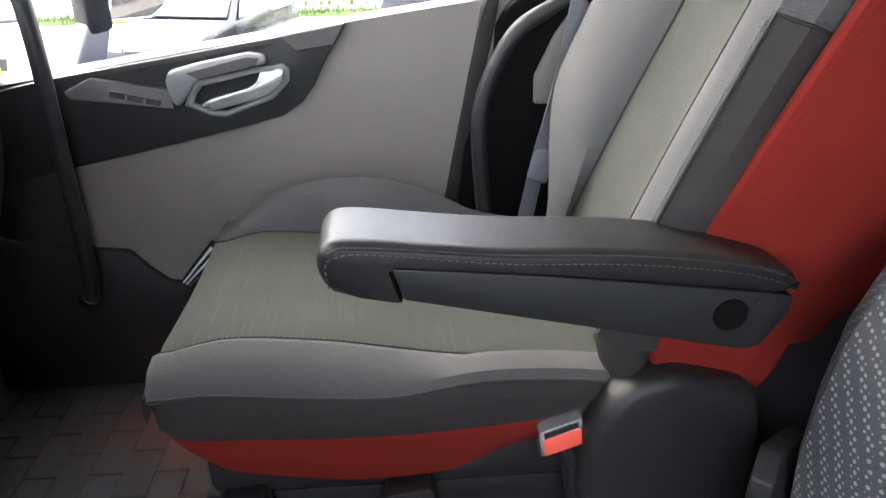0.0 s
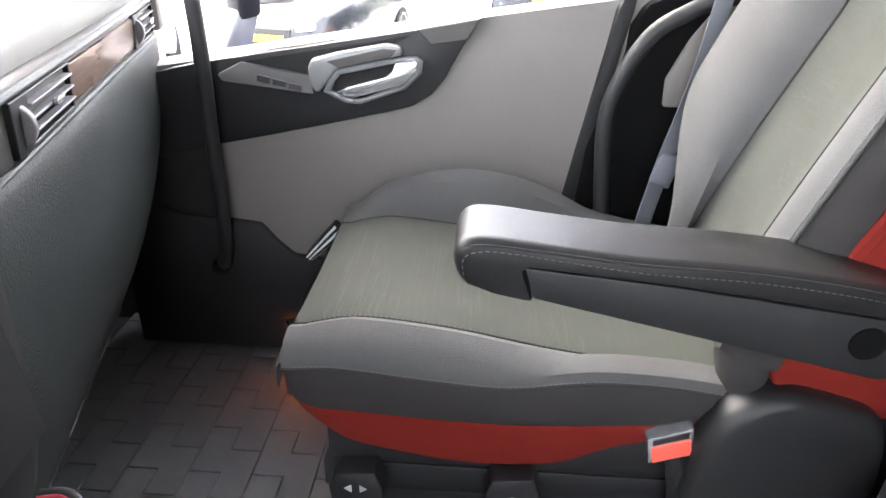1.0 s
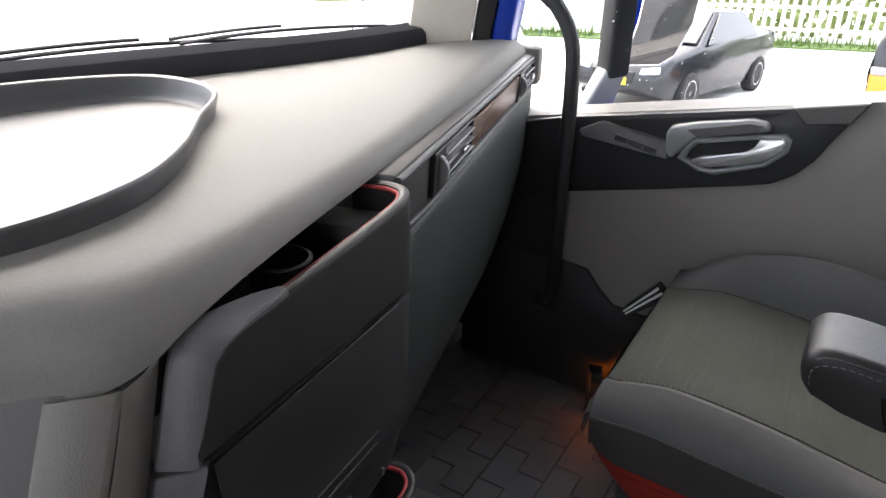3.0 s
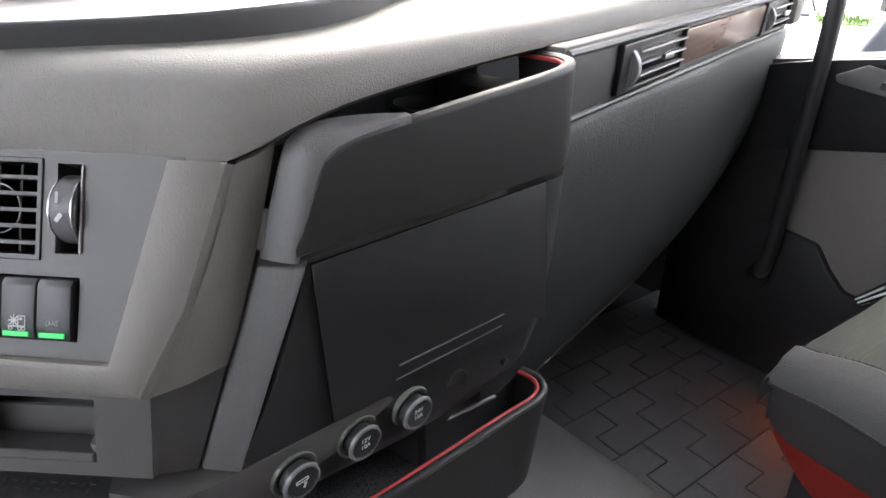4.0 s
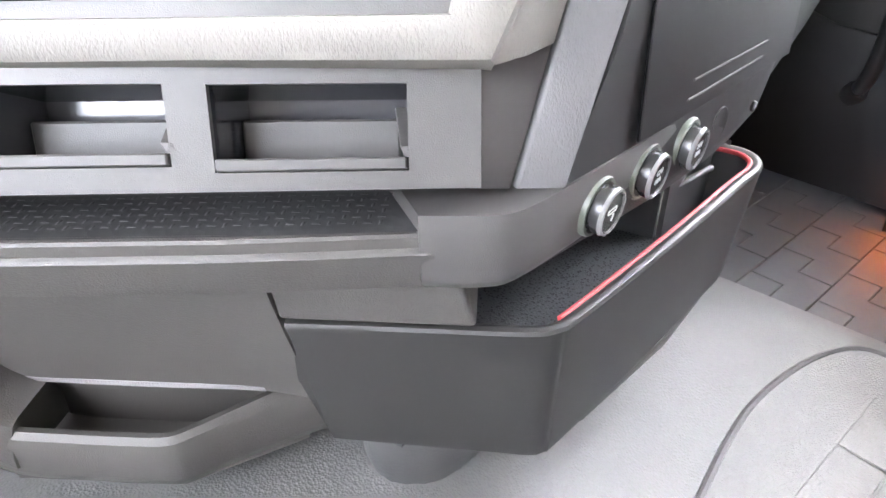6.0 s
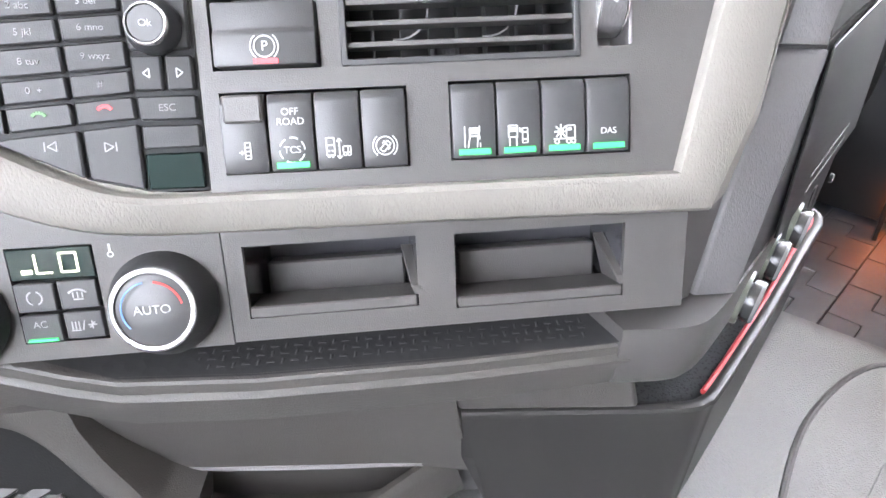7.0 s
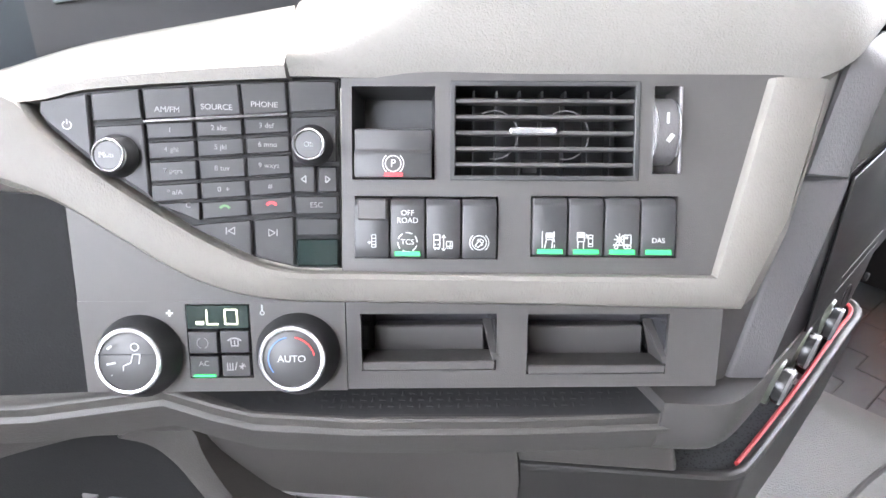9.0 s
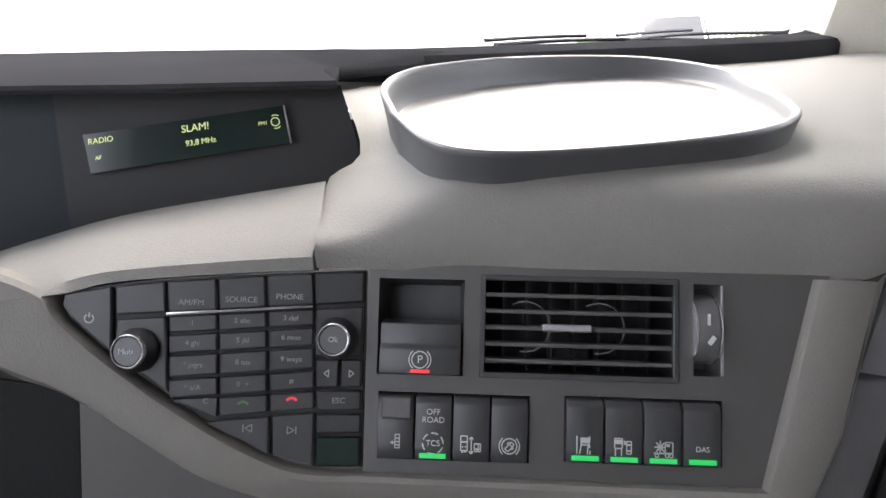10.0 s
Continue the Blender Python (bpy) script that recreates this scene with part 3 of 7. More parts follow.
    part("knee_seam", tube([knee(x, 21) + Vector((0, -0.001, 0)) for x in span(0.36, 0.8, 8)], 0.0012, 6), M_BLACK, d)
    return d


dash()


def dash_tray():
    t = thing("dash_tray", (0.2, 0.45, 0.67), "grey oval tray with a raised rim on top of the dash", "tray")
    rim = [(0.042, 0.552), (0.115, 0.622), (0.20, 0.655), (0.32, 0.652), (0.42, 0.620), (0.502, 0.563), (0.516, 0.503), (0.482, 0.443), (0.385, 0.396), (0.30, 0.352), (0.22, 0.328), (0.15, 0.336),
           (0.088, 0.37), (0.03, 0.418), (-0.002, 0.455), (0.0, 0.492)]
    loop = smooth_line([(x, y, 0) for x, y in rim + rim[:1]], 7)[:-1]
    c = Vector((0.235, 0.5, 0))

    def ring(s, z, lift=1.0):
        return [Vector((*(c + (p - c) * s).xy, z + lift * (0.05 * max(0.0, p.y - 0.42) - 0.03 * max(0.0, 0.2 - p.x)))) for p in loop]

    part("wall", loft([ring(0.955, 0.64), ring(0.965, 0.662), ring(0.98, 0.676), ring(0.991, 0.6845), ring(0.998, 0.6885), ring(1.0, 0.6905), ring(0.998, 0.692), ring(0.992, 0.693), ring(0.982, 0.693), ring(0.970, 0.6916), ring(0.963, 0.6885), ring(0.950, 0.683, 0.6), ring(0.938, 0.6785, 0.2), ring(0.922, 0.6762, 0), ring(0.90, 0.6755, 0)], caps=False), M_TRAY, t, "grey moulded rim")
    part("base", loft([ring(0.92, 0.648, 0), ring(0.905, 0.6752, 0), ring(0.901, 0.6756, 0), ring(0.86, 0.675, 0), ring(0.3, 0.675, 0)]), M_TRAY, t, "smooth tray base")


dash_tray()


def floor_tunnel():
    """The engine tunnel: a low grey hump that rolls down to the passenger floor and climbs towards the dash."""
    def at(x, y):
        edge = 0.643 + 0.19 * y
        t = min(1.0, max(0.0, (x - edge + 0.21) / 0.21))
        side = 1 - t ** 2.4
        left = min(1.0, max(0.0, (x + 0.55) / 0.2))
        reach = min(1.0, max(0.0, (x - 0.33) / 0.25))
        rise = max(0.0, min(y, 0.34) - 0.15)
        climb = (0.30 * rise + 0.5 * rise * rise) * (1 - reach * reach * (3 - 2 * reach))
        return Vector((x, y, -0.012 + (0.11 + climb) * side * left))
    solid("engine_tunnel", sheet(at, span(-0.6, 0.75, 80), span(-0.75, 0.62, 48)), M_TUNNEL, "grey grained vinyl engine tunnel cover between the seats", "tunnel cover", "structure")


floor_tunnel()


def s_pad(cell, high, material):
    """One S-shaped interlocking pad of a rubber mat, as mesh data."""
    g = 0.0009
    o = [(g, g), (2 * cell - g, g), (2 * cell - g, cell + g), (3 * cell - g, cell + g), (3 * cell - g, 2 * cell - g), (cell + g, 2 * cell - g), (cell + g, cell - g), (g, cell - g)]
    bm = bevelled(prism([(x, y, 0) for x, y in o], (0, 0, high)), 0.001, 1)
    me = bpy.data.meshes.new("pad")
    bm.to_mesh(me)
    bm.free()
    me.materials.append(material)
    return me


def lay_pads(parent, cell, origin, turn, cols, rows, high, inside, material):
    me = s_pad(cell, high, material)
    r = Matrix.Rotation(turn, 4, "Z")
    for i in range(cols):
        for j in range(rows):
            p = Vector(origin) + r.to_3x3() @ Vector((2 * i * cell, 2 * j * cell, 0))
            mid = p + r.to_3x3() @ Vector((1.5 * cell, cell, 0))
            if inside(mid):
                ob = new("pad", me)
                ob.parent = parent
                ob.matrix_basis = Matrix.Translation(p - BASE[parent]) @ r


def floor_mat():
    m = thing("floor_mat", (0.85, 0.1, 0.0), "dark grey rubber floor mat of interlocking S-shaped pads", "floor mat")
    part("sheet", in_cab(box(0.1, 0.56, -0.6, 0.5, -0.011, -0.004)), M_RUBBER, m)
    lay_pads(m, 0.05, cab_point(0.0, -0.55, -0.004), radians(-16), 6, 11, 0.005, lambda p: p.x > 0.57 and p.y > -0.4, M_MAT)
    t = thing("tunnel_mat", (0.3, 0.0, 0.1), "grey rubber mat with a black edge let into the engine tunnel", "floor mat")
    edge = smooth_line([(-0.2, 0.13, 0), (0.1, 0.152, 0), (0.22, 0.152, 0), (0.33, 0.141, 0), (0.41, 0.115, 0), (0.465, 0.084, 0), (0.49, 0.05, 0), (0.478, 0.0, 0), (0.44, -0.1, 0), (0.40, -0.3, 0)], 4)
    part("sheet", prism([(p.x, p.y, 0.094) for p in edge] + [(-0.2, -0.3, 0.094)], (0, 0, 0.008)), M_TUNNEL, t, "grey grained sheet")
    part("edge", tube([(p.x, p.y, 0.1005) for p in edge], 0.0042, 8), M_DARK, t, "black edge")
    lay_pads(t, 0.045, Vector((0.10, -0.245, 0.1018)), radians(-16), 7, 6, 0.0022, lambda p: p.y < 0.085 - 0.4 * max(0, p.x - 0.27) and p.x < 0.40, M_TUNNEL)


floor_mat()

# ---- side of the centre stack: pocket, cover, sockets, lower bin ----
def studs(place, u0, u1, v0, v1, pitch, inside=None, high=0.0011):
    """Small raised bars set crosswise, as on a rubber mat; all in one mesh."""
    bm = bmesh.new()
    for i in range(int((u1 - u0) / pitch) + 1):
        for j in range(int((v1 - v0) / pitch) + 1):
            u, v = u0 + i * pitch, v0 + j * pitch
            if inside and not inside(u, v):
                continue
            a, c = (0.36, 0.13) if (i + j) % 2 else (0.13, 0.36)
            low = [bm.verts.new(place(u + sx * a * pitch, v + sy * c * pitch, 0.0)) for sx, sy in ((-1, -1), (1, -1), (1, 1), (-1, 1))]
            top = [bm.verts.new(place(u + sx * a * pitch * 0.7, v + sy * c * pitch * 0.7, high)) for sx, sy in ((-1, -1), (1, -1), (1, 1), (-1, 1))]
            bm.faces.new(top)
            for k in range(4):
                bm.faces.new((low[k], low[(k + 1) % 4], top[(k + 1) % 4], top[k]))
    return bm


def lipped_wall(path, z_top, z_low, inset, thick, lip, slip=None):
    """A standing wall along a plan path with a broad rounded rim; its foot is drawn in by inset and shifted along by slip."""
    pts = [Vector((x, y, 0)) for x, y in path]
    rings = []
    for i, p in enumerate(pts):
        d = (pts[min(i + 1, len(pts) - 1)] - pts[max(i - 1, 0)]).normalized()
        q = Vector((-d.y, d.x, 0))
        zt, zl, low = z_top[i], z_low[i], inset[i]
        s = d * (slip[i] if slip else 0.0)
        a = p + Vector((0, 0, zt))
        foot = p + q * low + s + Vector((0, 0, zl))
        rings.append([foot, foot.lerp(a, 0.06) - q * 0.0008, a.lerp(foot, 0.08), a + Vector((0, 0, -lip * 0.35)), a + q * lip * 0.15 + Vector((0, 0, -lip * 0.1)), a + q * lip * 0.4,
                      a + q * lip * 0.7 + Vector((0, 0, -lip * 0.03)), a + q * lip * 0.95 + Vector((0, 0, -lip * 0.2)), a + q * lip + Vector((0, 0, -lip * 0.5)), a + q * (thick + 0.3 * low) - Vector((0, 0, 0.5 * (zt - zl))), foot + q * thick])
    return loft(rings)


def stack_side():
    s = thing("centre_console", (0.2, 0.3, 0.35), "dark grey centre console with a flap, sockets and two red-lined bins", "console")
    cols = {0.5625: [(0.118, 0.262), (0.129, 0.236), (0.20, 0.222), (0.27, 0.208), (0.335, 0.195), (0.358, 0.192), (0.376, 0.2), (0.383, 0.216), (0.385, 0.30)],
            0.50: [(0.096, 0.266), (0.106, 0.239), (0.20, 0.222), (0.27, 0.208), (0.335, 0.195), (0.358, 0.194), (0.373, 0.202), (0.379, 0.218), (0.38, 0.30)],
            0.436: [(0.068, 0.270), (0.072, 0.248), (0.20, 0.222), (0.27, 0.208), (0.335, 0.197), (0.352, 0.197), (0.362, 0.205), (0.366, 0.222), (0.37, 0.30)],
            0.40: [(0.047, 0.272), (0.066, 0.252), (0.20, 0.218), (0.27, 0.206), (0.325, 0.2), (0.338, 0.202), (0.347, 0.21), (0.35, 0.225), (0.35, 0.30)],
            0.378: [(0.046, 0.282), (0.07, 0.262), (0.20, 0.229), (0.26, 0.218), (0.31, 0.212), (0.322, 0.214), (0.332, 0.222), (0.335, 0.235), (0.335, 0.30)],
            0.366: [(0.055, 0.30), (0.085, 0.285), (0.20, 0.25), (0.26, 0.238), (0.30, 0.235), (0.31, 0.238), (0.318, 0.243), (0.32, 0.25), (0.32, 0.30)]}
    rings = [[Vector((x, y, z)) for x, y in cols[z]] + [Vector((cols[z][-1][0], 0.45, z)), Vector((cols[z][0][0] + 0.03, 0.45, z))] for z in sorted(cols)]
    part("body", loft(rings), M_STACK, s, "dark grey moulded body")
    # band under the strip that wraps from the slot's end round to the sockets
    turn = smooth_line([(0.0115, 0.294, 0), (0.0195, 0.2795, 0), (0.0275, 0.2668, 0), (0.0365, 0.2575, 0), (0.05, 0.2518, 0), (0.075, 0.2460, 0), (0.12, 0.2372, 0), (0.165, 0.2288, 0), (0.205, 0.2235, 0), (0.24, 0.2255, 0)], 4)
    rings = []
    for z, inn in ((0.4338, 0.006), (0.4335, 0.0), (0.428, -0.001), (0.405, 0.0008), (0.394, 0.003), (0.387, 0.007), (0.3825, 0.013), (0.381, 0.024)):
        ring = []
        for i, p in enumerate(turn):
            d = (turn[min(i + 1, len(turn) - 1)] - turn[max(i - 1, 0)]).normalized()
            ring.append(p + Vector((-d.y, d.x, 0)) * inn + Vector((0, 0, z + 0.012 * max(0.0, p.x - 0.1) / 0.17 * (1 if z < 0.41 else 0))))
        rings.append(ring + [Vector((0.24, 0.33, z)), Vector((0.06, 0.36, z))])
    part("socket_band", loft(rings), M_PANEL, s, "dark grey rounded band round the corner")
    # flap in a shadow gap
    out = on_side(0, 0, 1) - on_side(0, 0, 0)
    part("flap_gap", prism([on_side(0.1283, 0.5613), on_side(0.3351, 0.5643), on_side(0.3494, 0.4385), on_side(0.1355, 0.4378)], out * 0.0008), M_HOLE, s, "dark shadow gap round the flap")
    part("flap", prism([on_side(0.1292, 0.5603), on_side(0.3342, 0.5633), on_side(0.3485, 0.438), on_side(0.1364, 0.4373)], out * 0.0018, 0.0009, 2), M_STACK, s, "dark grey storage flap")
    for x0, z0, x1, z1 in ((0.188, 0.4475, 0.2935, 0.4487), (0.191, 0.4587, 0.2955, 0.4591)):
        part("groove", pieces([bar(x0, z0, x1, z1, 0.0014)], lambda x, y, h: on_side(x, y, 0.0018 + h)), M_STRIP, s, "pale moulded line")
    part("screw", lathe([(0, 0.004), (0.002, 0.004), (0.0028, 0.003)], on_side(0.2995, 0.411, 0.001), out, 14), M_BLACK, s, "black screw")
    part("screw_slot", pieces([bar(-0.0022, -0.0022, 0.0022, 0.0022, 0.0012)], lambda x, y, h: on_side(0.2995 + x, 0.411 + y, 0.0039 + h)), M_SILVER, s, "bright screw slot")
    part("blank", lathe([(-0.004, 0.0118), (0.0006, 0.0118), (0.0008, 0.0112), (0.0004, 0.0105)], on_side(0.2475, 0.4135, 0.0), out, 30), M_STACK, s, "round blanking disc")
    # slanted strip at the corner towards the driver, in two lengths; the upper one rolls over into the pocket's top
    # console plastic; light from the driver's side is put into its paler colour
    lo = [(0.1095, 0.2575, 0.5595), (0.1265, 0.2338, 0.5595), (0.0700, 0.2450, 0.434), (0.0565, 0.2665, 0.434)]
    part("corner_strip", prism(lo, (0.012, 0.02, 0), 0.002), M_STRIP, s, "grained console strip, side light put in as paler grey")
    inner = smooth_line([(0.1196, 0.2358, 0.5635), (0.1289, 0.234, 0.588), (0.1403, 0.2318, 0.6165), (0.146, 0.2306, 0.6235), (0.1549, 0.2289, 0.6282), (0.170, 0.226, 0.6318), (0.1936, 0.2214, 0.6348), (0.205, 0.2192, 0.6358)], 5)
    outer = smooth_line([(0.1113, 0.2598, 0.5635), (0.1215, 0.2578, 0.594), (0.1323, 0.2557, 0.6245), (0.140, 0.2543, 0.6335), (0.1516, 0.252, 0.638), (0.170, 0.2475, 0.6388), (0.192, 0.238, 0.6375), (0.207, 0.2275, 0.6368)], 5)
    rings = []
    for i, (p, q) in enumerate(zip(inner, outer)):
        up = (q - p).cross(inner[min(i + 1, len(inner) - 1)] - inner[max(i - 1, 0)]).normalized()
        up = -up if up.x > 0 and i < 8 or (up.z < 0 and i >= 8) else up
        m = p.lerp(q, 0.5) + up * 0.0015
        rings.append([p - up * 0.004, p - up * 0.001 + (q - p) * 0.02, p + (q - p) * 0.12 + up * 0.0008, m, q + (p - q) * 0.08 + up * 0.0004, q - up * 0.002, q.lerp(p, 0.25) - up * 0.011, q.lerp(p, 0.75) - up * 0.009])
    part("corner_strip", loft(rings), M_STRIP, s, "grained strip rolling over the corner, side light put in as paler grey")
    # upper pocket
    path = smooth_line([(0.1215, 0.2366, 0.5668), (0.1315, 0.2346, 0.5669), (0.1420, 0.2325, 0.567), (0.1495, 0.2311, 0.567), (0.1549, 0.23, 0.567), (0.170, 0.227, 0.5672), (0.1936, 0.2224, 0.5672), (0.2189, 0.2165, 0.5673), (0.265, 0.2075, 0.5678), (0.3173, 0.1973, 0.5685), (0.340, 0.193, 0.569), (0.356, 0.1915, 0.57), (0.371, 0.197, 0.5715), (0.380, 0.210, 0.573), (0.383, 0.225, 0.574), (0.3835, 0.25, 0.574)], 3)
    crest = smooth_line([(i, 0, z) for i, z in enumerate((0.572, 0.592, 0.6175, 0.6235, 0.6275, 0.6312, 0.6342, 0.637, 0.641, 0.6455, 0.648, 0.650, 0.6515, 0.652, 0.652, 0.652))], 3)
    rings_in = [(p.x, p.y) for p in path]
    pocket = part("pocket", lipped_wall(rings_in, [c.z for c in crest], [p.z for p in path], [0.0] * len(path), 0.004, 0.0092), M_RIM, s, "dark grey open pocket under the dash edge")
    part("pocket_floor", prism([(0.15, 0.25, 0.572), (0.20, 0.236, 0.572), (0.36, 0.205, 0.572), (0.378, 0.22, 0.572), (0.378, 0.32, 0.572), (0.15, 0.32, 0.572)], (0, 0, 0.008)), M_BLACK, pocket)
    part("pocket_back", box(0.17, 0.39, 0.30, 0.31, 0.57, 0.652), M_BLACK, pocket)
    k0 = next(i for i, p in enumerate(path) if p.x > 0.205)
    red = []
    for i in range(k0, len(path)):
        d = (path[min(i + 1, len(path) - 1)] - path[i - 1]).normalized()
        red.append(Vector((path[i].x - d.y * 0.0098, path[i].y + d.x * 0.0098, crest[i].z - 0.0045)))
    part("red_lining", tube(red, 0.0019, 8), M_RED, pocket, "red rubber lining")
    part("cup_well", lathe([(0, 0.02), (0.045, 0.024), (0.046, 0.021), (0.002, 0.016)], (0.262, 0.258, 0.582), (0, 0, 1), 24), M_STACK, pocket, "round cup well")
    part("pocket_end", box(0.33, 0.372, 0.21, 0.30, 0.58, 0.628, 0.004), M_DARK, pocket, "dark ledge in the pocket")
    # sockets in a row below the flap
    ax = Vector((-0.12, -0.985, -0.08)).normalized()
    r = Vector((0.985, -0.12, 0)).normalized()
    upv = r.cross(ax)
    upv = -upv if upv.z < 0 else upv
    for i, face in enumerate(((0.105, 0.232, 0.408), (0.156, 0.223, 0.410), (0.202, 0.2125, 0.412))):
        o = Vector(face) - ax * 0.017
        sock = part("socket", lathe([(-0.008, 0.0182), (0.0088, 0.0182), (0.0104, 0.0174), (0.0104, 0.0156), (0.006, 0.015)], o, ax, 36), M_SOCKRING, s, "translucent greenish socket ring")
        part("cap", lathe([(-0.002, 0.0135), (0.0095, 0.0135), (0.0100, 0.0128), (0.0112, 0.0128), (0.0116, 0.0142), (0.0165, 0.0144), (0.0182, 0.0136), (0.0186, 0.0122), (0.0176, 0.0112), (0.0174, 0.004)], o, ax, 36), M_CAP, sock, "dark push-in cap")
        part("cap_rim", lathe([(0.0165, 0.0146), (0.0184, 0.0139), (0.0189, 0.0125), (0.0178, 0.0114)], o, ax, 36, False), M_CAPRIM, sock, "paler rim round the cap")
        plc = lambda a, b, h, o=o, ax=ax: o + ax * 0.0175 + a * r + b * upv + h * ax
        if i == 0:
            part("mark", pieces([bar(-0.0045, 0.0024, 0.0045, 0.0024, 0.0008), bar(-0.0045, 0.0, 0.0045, 0.0, 0.0008), bar(-0.0045, 0.0024, -0.0045, 0.0, 0.0008), bar(0.0045, 0.0024, 0.0045, 0.0, 0.0008), bar(0.001, -0.002, 0.003, -0.002, 0.0008), bar(0.003, -0.002, 0.001, -0.006, 0.0014)], plc), M_PRINT, sock, "white lighter mark")
        else:
            letters("12V" if i == 1 else "24V", 0.0052, lambda a, b, h, plc=plc: plc(a, b + 0.0028, h), sock, M_PRINT, "mark")
            letters("10A", 0.0052, lambda a, b, h, plc=plc: plc(a, b - 0.0028, h), sock, M_PRINT, "mark")
    # lower bin
    bp = smooth_line([(-0.0077, 0.381, 0), (0.02, 0.3305, 0), (0.052, 0.271, 0), (0.064, 0.2505, 0), (0.0745, 0.2415, 0), (0.092, 0.2352, 0), (0.2, 0.2135, 0), (0.31, 0.1945, 0), (0.345, 0.1875, 0), (0.366, 0.189, 0), (0.381, 0.200, 0), (0.387, 0.216, 0), (0.386, 0.25, 0)], 5)
    bpath = [(p.x, p.y) for p in bp]
    n = len(bpath) - 1
    inset = [0.003 + 0.012 * (i / n) for i in range(n + 1)]
    slip = [0.0185 * max(0.0, 1 - i / 10) for i in range(n + 1)]
    bin_ = part("bin", lipped_wall(bpath, [0.3435] * (n + 1), [0.243 - 0.016 * math.sin(math.pi * min(1.0, i / n)) for i in range(n + 1)], inset, 0.005, 0.009, slip), M_RIM, s, "charcoal open storage bin")
    part("bin_floor", prism([(0.03, 0.375, 0.234), (0.09, 0.252, 0.234), (0.34, 0.205, 0.234), (0.345, 0.3, 0.234), (0.2, 0.4, 0.234)], (0, 0, 0.008)), M_BLACK, bin_)
    part("bin_lip", prism([(0.13, 0.24, 0.213), (0.25, 0.216, 0.207), (0.335, 0.205, 0.214), (0.335, 0.3, 0.215), (0.13, 0.3, 0.215)], (0, 0, 0.012), 0.003), M_PANEL, bin_, "thin lower edge")
    part("bin_liner", prism([(0.04, 0.345, 0.300), (0.090, 0.247, 0.300), (0.228, 0.219, 0.300), (0.246, 0.25, 0.300), (0.222, 0.284, 0.300), (0.123, 0.318, 0.300)], (0, 0, 0.022), 0.003), M_LINER, bin_, "dark speckled rubber liner")
    part("bin_back", box(0.03, 0.38, 0.33, 0.345, 0.23, 0.38), M_BLACK, bin_)
    # black fillers added to keep the bin's depth in the dark
    part("bin_end_filler", box(0.235, 0.384, 0.232, 0.236, 0.225, 0.40), M_BLACK, bin_)
    part("bin_side_filler", box(0.230, 0.2346, 0.2365, 0.328, 0.225, 0.40), M_BLACK, bin_)
    inner_wall = [p + Vector((0.02, 0.085, 0)) for p in turn[20:]] + [Vector((0.30, 0.30, 0)), Vector((0.372, 0.29, 0))]
    part("bin_wall", loft([[p + Vector((0, 0, 0.236)), p + Vector((0, 0, 0.392)), p + Vector((0.004, 0.012, 0.392)), p + Vector((0.004, 0.012, 0.236))] for p in inner_wall]), M_RIM, bin_, "dark inner wall of the bin")
    part("bin_rib", tube([(0.262, 0.235, 0.352), (0.325, 0.222, 0.345)], 0.0025, 8), M_DARK, bin_)
    red = []
    for i in range(24, n + 1):
        d = (bp[min(i + 1, n)] - bp[i - 1]).normalized()
        red.append(Vector((bp[i].x - d.y * 0.0102, bp[i].y + d.x * 0.0102, 0.3402)))
    part("red_lining", tube(red, 0.0023, 8), M_RED, bin_, "red rubber lining")
    lid = [(-0.0137, 0.3822, 0.378), (0.0405, 0.2875, 0.3785), (0.0455, 0.2805, 0.346), (-0.0095, 0.3832, 0.346)]
    part("lid", prism(lid, (0.04, 0.022, 0), 0.004, 3), M_LOWER, s, "brown-grey lid block beside the bin")
    part("bin_foot", loft([[Vector((0.115 + k * math.cos(a) * 1.0, 0.355 + k * 0.6 * math.sin(a), z)) for a in span(0, 6.0, 24)] for k, z in ((0.085, 0.24), (0.082, 0.19), (0.076, 0.165), (0.05, 0.15))]), M_DARK, s, "dark support under the bin")
    part("foot_bracket", box(0.135, 0.168, 0.292, 0.30, 0.206, 0.224, 0.002, 1), M_SILVER2, s, "bent metal bracket under the bin")
    part("foot_bolt", lathe([(0, 0.008), (0.012, 0.008), (0.014, 0.006)], (0.178, 0.29, 0.212), (-0.4, -1, 0), 12), M_WOOD, s, "coppery bolt")
    return s


stack_side()


